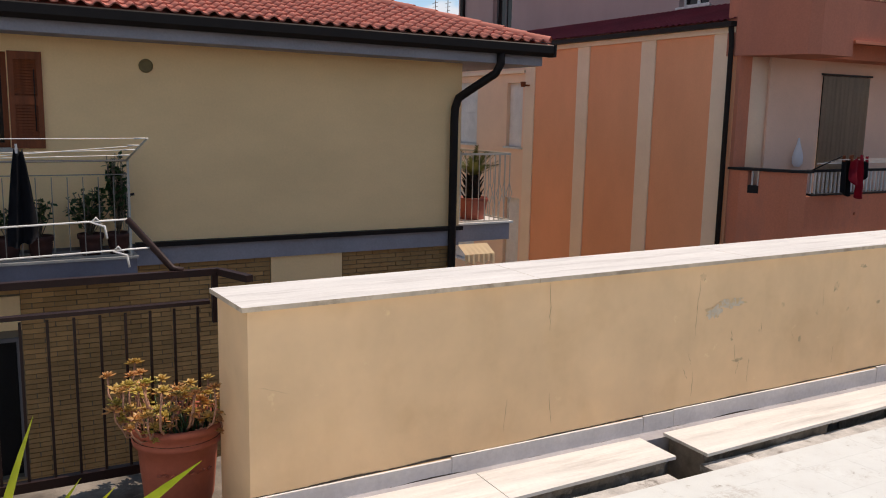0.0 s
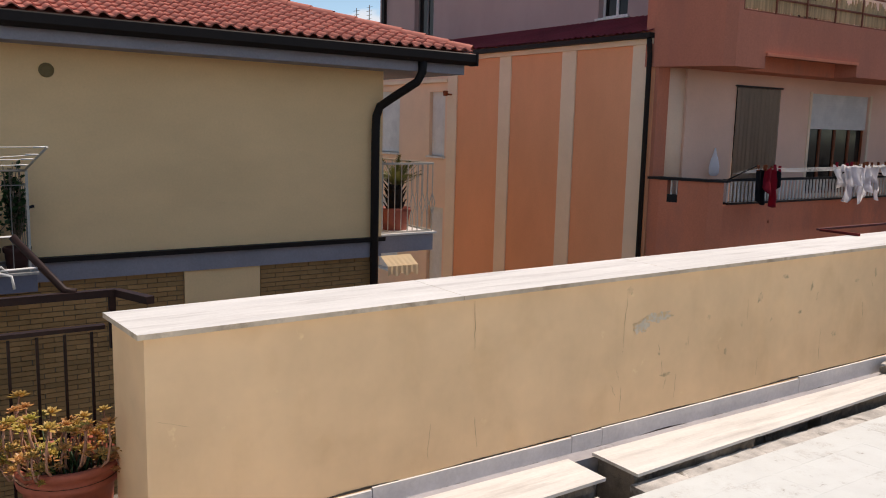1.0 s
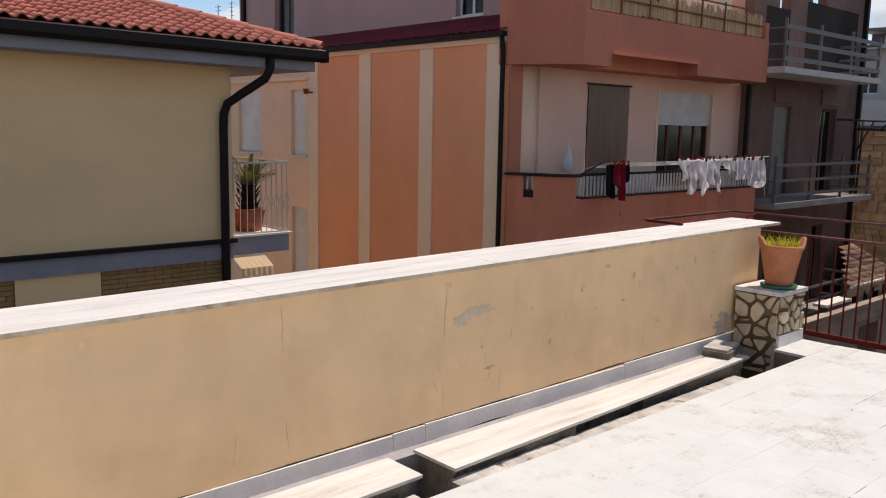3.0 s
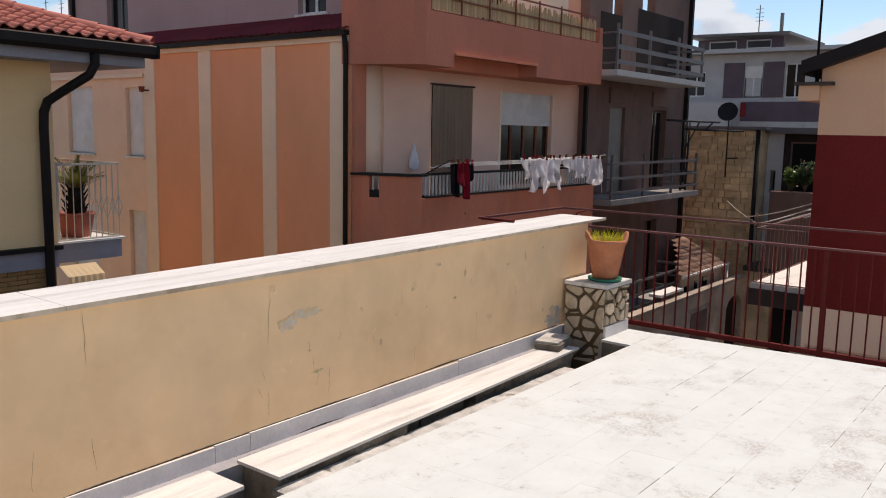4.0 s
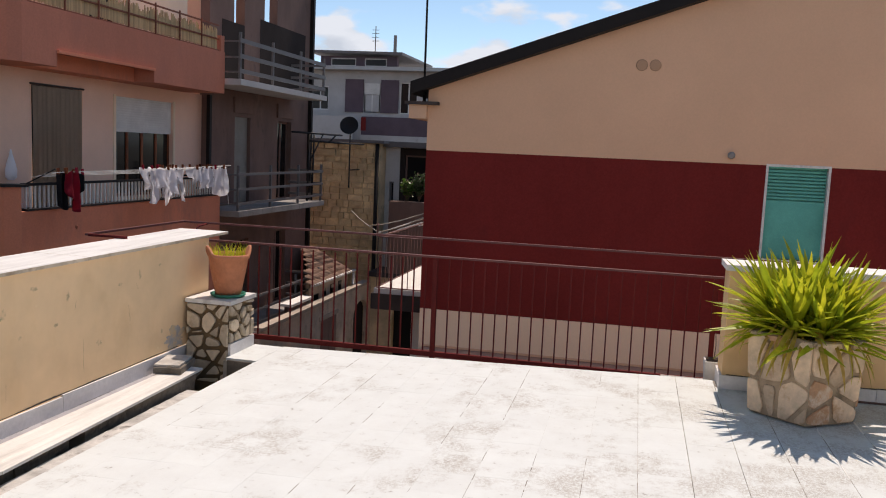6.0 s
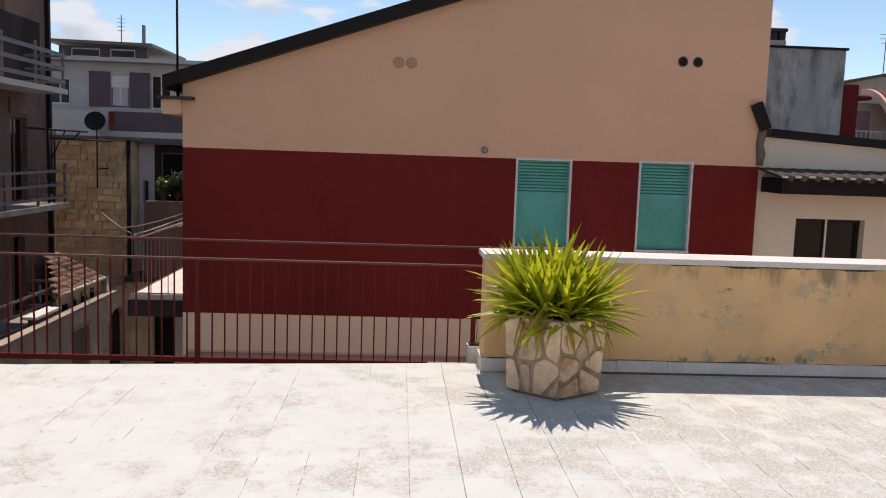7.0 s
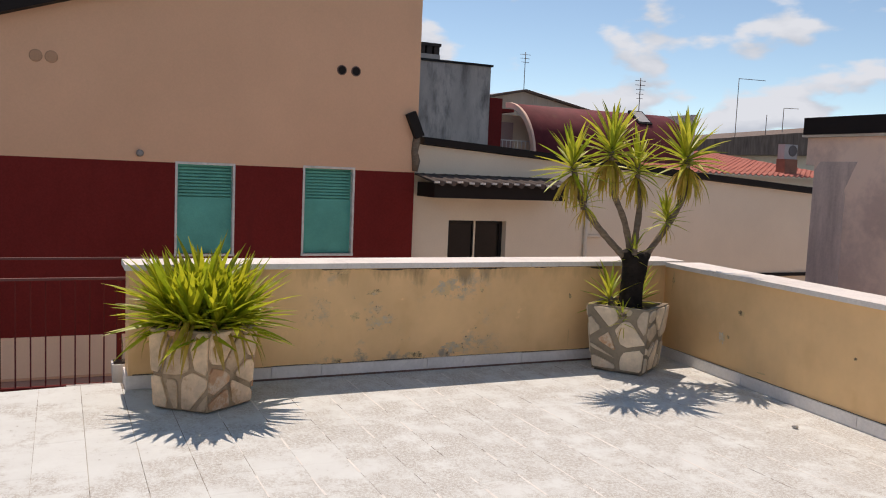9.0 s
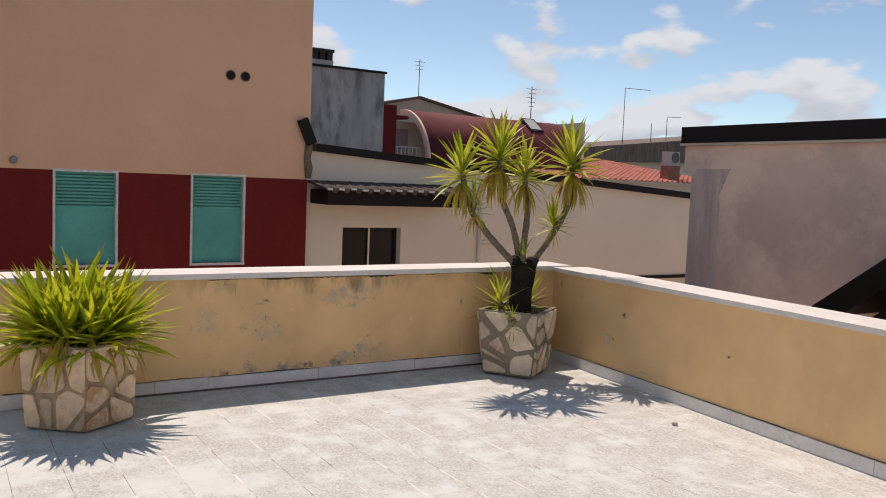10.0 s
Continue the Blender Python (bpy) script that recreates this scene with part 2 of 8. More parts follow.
JOINT = surface("joint_mortar", (0.46, 0.43, 0.38), 0.95, large=1.0, vary=0.2, stain=(0.22, 0.195, 0.165), stain_at=(0.48, 0.56), stain_scale=2.6)
JOINT_DIRT = surface("joint_dirt", (0.24, 0.22, 0.19), 0.95, large=3, vary=0.4)
RIDGE = surface("pale_mortar", (0.74, 0.73, 0.69), 0.95, large=5, vary=0.08)
CEMENT = surface("raw_cement", (0.42, 0.40, 0.37), 0.95, vary=0.28, bump=0.6, distance=0.01, stain=(0.16, 0.15, 0.13), stain_at=(0.52, 0.7), stain_scale=4)
# paler copy of the rail paint, with the sun on the upper rails in it
RAIL_TOP = painted("sunlit_rail_paint", (0.15, 0.055, 0.05), 0.5)
RAIL = surface("rail_paint", (0.135, 0.023, 0.021), 0.85, large=2.5, fine=60, vary=0.2, grain=0.06, stain=(0.15, 0.06, 0.045), stain_at=(0.66, 0.76), stain_scale=9, spec=0.08)
RAIL_DARK = painted("dark_rail_paint", (0.030, 0.015, 0.013), 0.5)
YELLOW = surface("yellow_render", (0.94, 0.645, 0.345), 0.9, large=0.5, vary=0.06, grain=0.02, bump=0.15, stretch=(1, 1, 2))
# darker copy of the blue-grey, with the balcony front's shade in the colour
BLUEGREY_SHADED = surface("shaded_bluegrey_paint", (0.17, 0.172, 0.215), 0.8, vary=0.15)
BLUEGREY = surface("bluegrey_paint", (0.31, 0.30, 0.335), 0.8, vary=0.1)
BRICK = surface("facing_brick", (0.48, 0.27, 0.112), 0.9, vary=0.2, pieces=0.22, fine=50, bump=0.4)
BRICK_BED = surface("brick_mortar", (0.20, 0.155, 0.105), 0.95)
ROOF_TILE = surface("clay_roof_tile", (0.53, 0.185, 0.14), 0.8, large=2, vary=0.12, pieces=0.13, stain=(0.44, 0.17, 0.12), stain_at=(0.6, 0.8))
BLACK = painted("black_gutter_paint", (0.014, 0.010, 0.009), 0.6)
ORANGE = surface("orange_render", (0.87, 0.405, 0.225), 0.9, large=0.6, vary=0.07, grain=0.02, stretch=(1, 1, 0.5))
CREAM = surface("cream_render", (0.89, 0.71, 0.53), 0.9, vary=0.05, grain=0.02)
PEACH = surface("peach_render", (0.90, 0.64, 0.455), 0.9, vary=0.05, grain=0.02)
MAUVE = surface("mauve_render", (0.46, 0.335, 0.315), 0.9, large=0.7, vary=0.08, grain=0.02, stretch=(1, 1, 0.5))
CRIMSON = surface("crimson_sheet_roof", (0.36, 0.065, 0.085), 0.7, vary=0.2, stain=(0.30, 0.08, 0.08))
REDROOF = surface("red_sheet_roof", (0.19, 0.036, 0.042), 0.75, vary=0.25, stain=(0.20, 0.06, 0.05))
SALMON = surface("salmon_render", (0.70, 0.25, 0.152), 0.9, large=0.7, vary=0.12, stain=(0.48, 0.20, 0.14), stain_at=(0.5, 0.75), stretch=(1, 1, 0.35))
SALMON_UP = surface("darker_salmon_render", (0.54, 0.20, 0.132), 0.9, large=0.7, vary=0.12, stain=(0.44, 0.17, 0.12), stain_at=(0.5, 0.75), stretch=(1, 1, 0.35))
RUST = painted("rust_paint", (0.24, 0.085, 0.05), 0.7)
# near-black: painted shade in the loggia and arch, and a dark house wall
NEAR_BLACK = surface("near_black_surface", (0.035, 0.025, 0.022), 0.95, vary=0.25)
LILAC = surface("pale_render", (0.88, 0.59, 0.45), 0.9, large=0.5, vary=0.08, grain=0.02)
WHITE = painted("white_paint", (0.76, 0.75, 0.72), 0.5)
SHUTTER_GREY = surface("grey_curtain", (0.70, 0.61, 0.52), 0.95, vary=0.10, stretch=(9, 9, 0.4))
WOOD = surface("brown_wood", (0.22, 0.06, 0.023), 0.55, large=3, vary=0.25, stretch=(6, 6, 0.5))
GLASS_DARK = surface("dark_glazing", (0.012, 0.011, 0.011), 0.10, vary=0.2, bump=0.02, spec=0.25)
DARKWALL = surface("dark_brown_render", (0.20, 0.124, 0.104), 0.92, vary=0.2, stain=(0.10, 0.075, 0.065), stretch=(1, 1, 0.4))
# white paint dimmed in its colour, for the railing that stands in shade
GREYRAIL = painted("dimmed_white_paint", (0.27, 0.25, 0.22), 0.6)
DULL_WHITE = painted("dull_white_paint", (0.52, 0.48, 0.42), 0.55)
GREYSTEEL = painted("grey_steel", (0.155, 0.143, 0.143), 0.5)
CONCRETE = surface("grey_concrete", (0.31, 0.288, 0.27), 0.92, large=0.8, vary=0.22, stain=(0.12, 0.12, 0.12), stain_at=(0.55, 0.75), stretch=(2.2, 2.2, 0.35))
TOWER = surface("weathered_concrete", (0.56, 0.51, 0.465), 0.92, large=0.9, vary=0.22, stain=(0.20, 0.18, 0.165), stain_at=(0.50, 0.70), stain_scale=1.3, stretch=(1.6, 1.6, 0.55))
STONE = surface("tuff_block", (0.82, 0.59, 0.335), 0.95, large=2.2, vary=0.3, grain=0.1, pieces=0.22, bump=0.7, distance=0.02, stain=(0.46, 0.32, 0.19), stain_at=(0.52, 0.70), stain_scale=0.9)
STONE_BED = surface("stone_mortar", (0.72, 0.54, 0.34), 0.95, vary=0.3, stain=(0.44, 0.31, 0.20))
MAROON = surface("maroon_paint", (0.205, 0.0255, 0.0225), 0.85, large=0.8, vary=0.14, grain=0.08, stain=(0.165, 0.023, 0.021), stretch=(1, 1, 0.5), spec=0.1)
TAN = surface("tan_render", (0.785, 0.48, 0.312), 0.9, large=0.5, vary=0.05, grain=0.02)
# paler copy of the tan, for the brighter light on the lower wall
TAN_LOW = surface("lit_tan_render", (0.90, 0.66, 0.48), 0.9, large=0.5, vary=0.05, grain=0.02)
TEAL = painted("teal_shutter_paint", (0.10, 0.46, 0.39), 0.55, wear=(0.07, 0.36, 0.31))
FADEROOF = surface("faded_brown_roof", (0.20, 0.155, 0.13), 0.9, vary=0.35, stretch=(1, 6, 1))
PINKRAIL = painted("faded_rail_paint", (0.23, 0.12, 0.105), 0.6)
CREAMWALL = surface("cream_plain_render", (0.83, 0.735, 0.59), 0.9, large=0.6, vary=0.05, grain=0.02)
GREYMAUVE = surface("grey_mauve_render", (0.72, 0.545, 0.465), 0.92, large=0.5, vary=0.14, grain=0.02, stain=(0.86, 0.665, 0.55), stain_at=(0.46, 0.58), stain_scale=0.75)
TERRACOTTA = surface("terracotta", (0.52, 0.20, 0.105), 0.8, large=6, vary=0.18, stain=(0.55, 0.33, 0.22), stain_at=(0.6, 0.75), stain_scale=8)
PLASTIC_POT = surface("red_plastic_pot", (0.46, 0.135, 0.085), 0.55, large=4, vary=0.1)
CRAZY = surface("pale_limestone", (0.73, 0.595, 0.445), 0.75, large=7, vary=0.16, pieces=0.26, bump=0.5, distance=0.006, stain=(0.52, 0.27, 0.14), stain_at=(0.60, 0.74), stain_scale=3)
CRAZY_WARM = surface("warm_limestone", (0.76, 0.565, 0.39), 0.75, large=7, vary=0.2, pieces=0.26, bump=0.5, distance=0.006, stain=(0.50, 0.27, 0.14), stain_at=(0.56, 0.70), stain_scale=5)
# darker, stained copy of the limestone, with the pedestal's shade in the colour
CRAZY_SHADED = surface("shaded_limestone", (0.60, 0.49, 0.36), 0.8, large=7, vary=0.22, pieces=0.3, bump=0.6, distance=0.008, stain=(0.33, 0.24, 0.14), stain_at=(0.55, 0.70), stain_scale=6)
CRAZY_RUST = surface("rusty_limestone", (0.58, 0.33, 0.19), 0.75, large=7, vary=0.2, bump=0.5, distance=0.006, stain=(0.70, 0.56, 0.42), stain_at=(0.50, 0.62), stain_scale=8)
CRAZY_BED = surface("grey_pointing", (0.17, 0.115, 0.065), 0.95, vary=0.25, stain=(0.14, 0.11, 0.08), stain_scale=5)
POINTING_PALE = surface("sandy_pointing", (0.42, 0.31, 0.21), 0.95, large=4, vary=0.3, stain=(0.20, 0.15, 0.10), stain_at=(0.54, 0.66), stain_scale=3)
POINTING = surface("pale_pointing", (0.33, 0.27, 0.20), 0.95, vary=0.35, stain=(0.26, 0.20, 0.14), stain_scale=6)
OLD_TILE = surface("weathered_clay_tile", (0.40, 0.25, 0.18), 0.9, large=3, vary=0.3, pieces=0.3, stain=(0.22, 0.17, 0.13), stain_at=(0.52, 0.7), stain_scale=3)
DARK_POT = surface("dark_red_plastic", (0.075, 0.03, 0.024), 0.6, large=4, vary=0.15)
SOIL = surface("soil", (0.07, 0.05, 0.035), 1.0, fine=25, bump=0.8, distance=0.02)
BARK = surface("yucca_bark", (0.20, 0.155, 0.115), 0.95, large=12, vary=0.35, bump=0.8, distance=0.01, stretch=(1, 1, 3))
BARK_DARK = surface("dark_bark", (0.022, 0.017, 0.014), 0.95, large=12, vary=0.4, bump=0.9, distance=0.015)
LEAF = leaf_material("yucca_leaf", (0.66, 0.62, 0.05), (0.30, 0.38, 0.025), 0.5)
LEAF_TREE = leaf_material("tree_leaf", (0.66, 0.60, 0.08), (0.34, 0.43, 0.04), 0.46)
LEAF_OLD = leaf_material("dry_leaf", (0.60, 0.38, 0.11), (0.58, 0.48, 0.07), 0.42)
LEAF_PALM = leaf_material("palm_frond", (0.16, 0.15, 0.035), (0.08, 0.10, 0.025), 0.2)
LEAF_BUSH = leaf_material("bush_leaf", (0.10, 0.20, 0.03), (0.07, 0.14, 0.025))
LEAF_DARK = leaf_material("dark_leaf", (0.035, 0.075, 0.025), (0.05, 0.095, 0.03))
LEAF_SUCC = leaf_material("succulent_leaf", (0.66, 0.54, 0.15), (0.72, 0.34, 0.15))
GREENDISH = painted("green_plastic", (0.03, 0.20, 0.13), 0.5)
CLOTH_WHITE = cloth_material("white_cloth", (0.92, 0.92, 0.95))
CLOTH_RED = surface("red_cloth", (0.33, 0.016, 0.035), 0.95, vary=0.1)
CLOTH_BLACK = surface("black_cloth", (0.018, 0.018, 0.022), 0.95, vary=0.2)
ROPE = surface("white_cord", (0.72, 0.72, 0.70), 0.9)
BAMBOO = surface("reed_screen", (0.56, 0.40, 0.22), 0.9, vary=0.3, stretch=(14, 14, 0.5))
PURPLE = surface("purple_render", (0.14, 0.10, 0.12), 0.9, vary=0.12)
PALEGREY = surface("pale_grey_render", (0.52, 0.51, 0.50), 0.9, vary=0.1, stain=(0.38, 0.37, 0.36))
ASPHALT = surface("asphalt", (0.055, 0.053, 0.05), 0.95, vary=0.2)
GROUND = surface("ground_earth", (0.12, 0.105, 0.085), 0.95, large=0.02, vary=0.3)
DARKMETAL = painted("dark_metal", (0.018, 0.017, 0.018), 0.6)
BROWNROOF = surface("brown_roof", (0.075, 0.06, 0.055), 0.9, vary=0.25)
WHITEWALL = surface("white_house_render", (0.74, 0.72, 0.68), 0.9, vary=0.05)


# ---- building blocks ----
rng = random.Random(7)


def bx(bm, x0, x1, y0, y1, z0, z1, m=None):
    """A box from corner to corner."""
    v = [bm.verts.new((x, y, z)) for z in (z0, z1) for y in (y0, y1) for x in (x0, x1)]
    if m is not None:
        for p in v:
            p.co = m @ p.co
    f = [bm.faces.new([v[i] for i in q]) for q in ((0, 2, 3, 1), (4, 5, 7, 6), (0, 1, 5, 4), (2, 6, 7, 3), (0, 4, 6, 2), (1, 3, 7, 5))]
    return v, f


def tube(bm, a, b, r, r2=None, seg=8, cap=True):
    """A straight round bar from a to b."""
    a, b = Vector(a), Vector(b)
    d = (b - a).normalized()
    s = d.orthogonal().normalized()
    t = d.cross(s)
    r2 = r if r2 is None else r2
    ring = [[bm.verts.new(p + (s * math.cos(q) + t * math.sin(q)) * rr) for q in (2 * math.pi * k / seg for k in range(seg))] for p, rr in ((a, r), (b, r2))]
    for k in range(seg):
        f = bm.faces.new((ring[0][k], ring[0][(k + 1) % seg], ring[1][(k + 1) % seg], ring[1][k]))
        f.smooth = True
    if cap:
        bm.faces.new(list(reversed(ring[0])))
        bm.faces.new(ring[1])


def bent(bm, pts, radii, seg=8):
    """A smooth round bar along points."""
    pts = [Vector(p) for p in pts]
    rings = []
    for i, p in enumerate(pts):
        d = (pts[min(i + 1, len(pts) - 1)] - pts[max(i - 1, 0)]).normalized()
        s = d.cross(Vector((0.13, 0.97, 0.21))).normalized()
        t = d.cross(s)
        r = radii[i] if isinstance(radii, (list, tuple)) else radii
        rings.append([bm.verts.new(p + (s * math.cos(2 * math.pi * k / seg) + t * math.sin(2 * math.pi * k / seg)) * r) for k in range(seg)])
    for a, b in zip(rings, rings[1:]):
        for k in range(seg):
            bm.faces.new((a[k], a[(k + 1) % seg], b[(k + 1) % seg], b[k])).smooth = True
    bm.faces.new(list(reversed(rings[0])))
    bm.faces.new(rings[-1])


def lathe(bm, profile, seg=28, centre=(0, 0, 0), square=0.0):
    """A turned form from (radius, height) pairs."""
    c = Vector(centre)
    rings = []
    for r, z in profile:
        rings.append([bm.verts.new(c + Vector((r * math.cos(2 * math.pi * k / seg), r * math.sin(2 * math.pi * k / seg), z))) for k in range(seg)])
    for a, b in zip(rings, rings[1:]):
        for k in range(seg):
            bm.faces.new((a[k], a[(k + 1) % seg], b[(k + 1) % seg], b[k])).smooth = True
    bm.faces.new(list(reversed(rings[0])))
    bm.faces.new(rings[-1])


def soften(bm, width, angle=0.6, segments=2):
    edges = [e for e in bm.edges if len(e.link_faces) == 2 and e.calc_face_angle(0) > angle]
    bmesh.ops.bevel(bm, geom=edges, offset=width, segments=segments, affect="EDGES", profile=0.5)


def mesh_of(name, bm, material):
    bmesh.ops.recalc_face_normals(bm, faces=bm.faces)
    me = bpy.data.meshes.new(name)
    bm.to_mesh(me)
    bm.free()
    me.materials.append(material)
    return me


def part(name, bm, material, parent=None, label="", kind="", m=None):
    ob = new(name, mesh_of(name, bm, material))
    ob.parent = parent
    if m is not None:
        ob.matrix_basis = m
    return tagged(ob, label, "", "", kind)


def piece(name, me, parent, m):
    ob = new(name, me)
    ob.parent, ob.matrix_basis = parent, m
    return ob


def thing(name, label, category, at=(0, 0, 0), turn=0, group="", kind=""):
    ob = new(name)
    ob.empty_display_size = 0.1
    ob.matrix_basis = pose(*at, 0, 0, turn)
    return tagged(ob, label, category, group, kind)


def box_part(name, x0, x1, y0, y1, z0, z1, material, parent=None, label="", bevel=0.0, kind=""):
    bm = bmesh.new()
    bx(bm, x0, x1, y0, y1, z0, z1)
    if bevel:
        soften(bm, bevel)
    return part(name, bm, material, parent, label, kind)


def pierced(bm, axis, at, depth, u0, u1, z0, z1, holes=()):
    """A wall whose outer face stands at `at` on the axis, going `depth` inwards, with rectangular openings (u0, u1, z0, z1)."""
    us = sorted({u0, u1, *[v for h in holes for v in h[:2] if u0 < v < u1]})
    zs = sorted({z0, z1, *[v for h in holes for v in h[2:] if z0 < v < z1]})
    verts = {}

    def vert(u, z, k):
        key = (round(u, 5), round(z, 5), k)
        if key not in verts:
            d = at + depth * k
            verts[key] = bm.verts.new((d, u, z) if axis == "x" else (u, d, z))
        return verts[key]

    solid = lambda i, j: 0 <= i < len(us) - 1 and 0 <= j < len(zs) - 1 and not any(
        h[0] - 1e-6 <= us[i] and us[i + 1] <= h[1] + 1e-6 and h[2] - 1e-6 <= zs[j] and zs[j + 1] <= h[3] + 1e-6 for h in holes)
    for i in range(len(us) - 1):
        for j in range(len(zs) - 1):
            if not solid(i, j):
                continue
            a, b, c, d = us[i], us[i + 1], zs[j], zs[j + 1]
            for k in (0, 1):
                bm.faces.new([vert(a, c, k), vert(b, c, k), vert(b, d, k), vert(a, d, k)])
            for di, dj, p, q in ((-1, 0, (a, c), (a, d)), (1, 0, (b, c), (b, d)), (0, -1, (a, c), (b, c)), (0, 1, (a, d), (b, d))):
                if not solid(i + di, j + dj):
                    bm.faces.new([vert(*p, 0), vert(*q, 0), vert(*q, 1), vert(*p, 1)])


def wall_part(name, axis, at, depth, u0, u1, z0, z1, material, holes=(), parent=None, label="", kind=""):
    bm = bmesh.new()
    pierced(bm, axis, at, depth, u0, u1, z0, z1, holes)
    return part(name, bm, material, parent, label, kind)


def setting(ob, label, category=""):
    return tagged(ob, label, category, "", "structure")


def abox(bm, axis, at, d0, d1, u0, u1, z0, z1):
    """A box on a facade: from depth d0 to d1 measured inwards from `at`, along u, in height."""
    a, b = sorted((at + d0, at + d1))
    bx(bm, a, b, u0, u1, z0, z1) if axis == "x" else bx(bm, u0, u1, a, b, z0, z1)


def roller(bm, axis, at, s, u0, u1, z0, z1, depth, pitch=0.05, groove=0.012, sunk=0.012):
    """A lowered roller shutter: one ribbed sheet with a bottom lip."""
    zs, z, k = [], z1, 0
    while z > z0 + 0.01:
        g = groove(k) if callable(groove) else groove
        zs += [(z, 0.0), (max(z0, z - pitch + g), 0.0), (max(z0, z - pitch + g * 0.9), sunk if g > 0.01 else 0.004), (max(z0, z - pitch), sunk if g > 0.01 else 0.004)]
        z -= pitch
        k += 1
    rows_ = []
    for z, d in zs:
        q = at + s * (depth + d)
        rows_.append([bm.verts.new((q, u, z) if axis == "x" else (u, q, z)) for u in (u0, u1)])
    for a, b in zip(rows_, rows_[1:]):
        bm.faces.new((a[0], a[1], b[1], b[0]))


def facade_window(parent, axis, at, side, u0, u1, z0, z1, frame_mat, glass_mat, shutter=None, shutter_to=None, recess=0.14, sill=None, bars=1, frame_w=0.06, pitch=0.05):
    """A window in an opening: frame, panes, mullions, and a roller shutter lowered to a height. side: +1 where inwards is the axis' plus."""
    s = side
    bm = bmesh.new()
    pierced(bm, axis, at + s * recess, s * 0.06, u0, u1, z0, z1, ((u0 + frame_w, u1 - frame_w, z0 + frame_w, z1 - frame_w),))
    win = part("window", bm, frame_mat, parent)
    for k in range(bars):
        u = u0 + (u1 - u0) * (k + 1) / (bars + 1)
        bm = bmesh.new()
        abox(bm, axis, at, s * (recess - 0.005), s * (recess + 0.05), u - 0.035, u + 0.035, z0 + frame_w, z1 - frame_w)
        part("mullion", bm, frame_mat, win)
    for k in range(bars + 1):
        a, b = u0 + (u1 - u0) * k / (bars + 1) + 0.03, u0 + (u1 - u0) * (k + 1) / (bars + 1) - 0.03
        bm = bmesh.new()
        abox(bm, axis, at, s * (recess + 0.02), s * (recess + 0.03), a, b, z0 + frame_w * 0.5, z1 - frame_w * 0.5)
        part("pane", bm, glass_mat, win)
    if shutter:
        bm = bmesh.new()
        roller(bm, axis, at, s, u0 + 0.01, u1 - 0.01, shutter_to, z1, recess - 0.05, pitch)
        part("roller_shutter", bm, shutter, win)
    if sill:
        bm = bmesh.new()
        abox(bm, axis, at, -s * 0.05, s * 0.2, u0 - 0.06, u1 + 0.06, z0 - 0.04, z0 + 0.004)
        part("sill", bm, sill, win)
    return win


def clip_poly(poly, nx, ny, c):
    """The part of a convex outline where nx * x + ny * y <= c."""
    out = []
    for i, (ax, ay) in enumerate(poly):
        bx_, by_ = poly[(i + 1) % len(poly)]
        da, db = nx * ax + ny * ay - c, nx * bx_ + ny * by_ - c
        if da <= 0:
            out.append((ax, ay))
        if (da < 0 < db) or (db < 0 < da):
            t = da / (da - db)
            out.append((ax + t * (bx_ - ax), ay + t * (by_ - ay)))
    return out


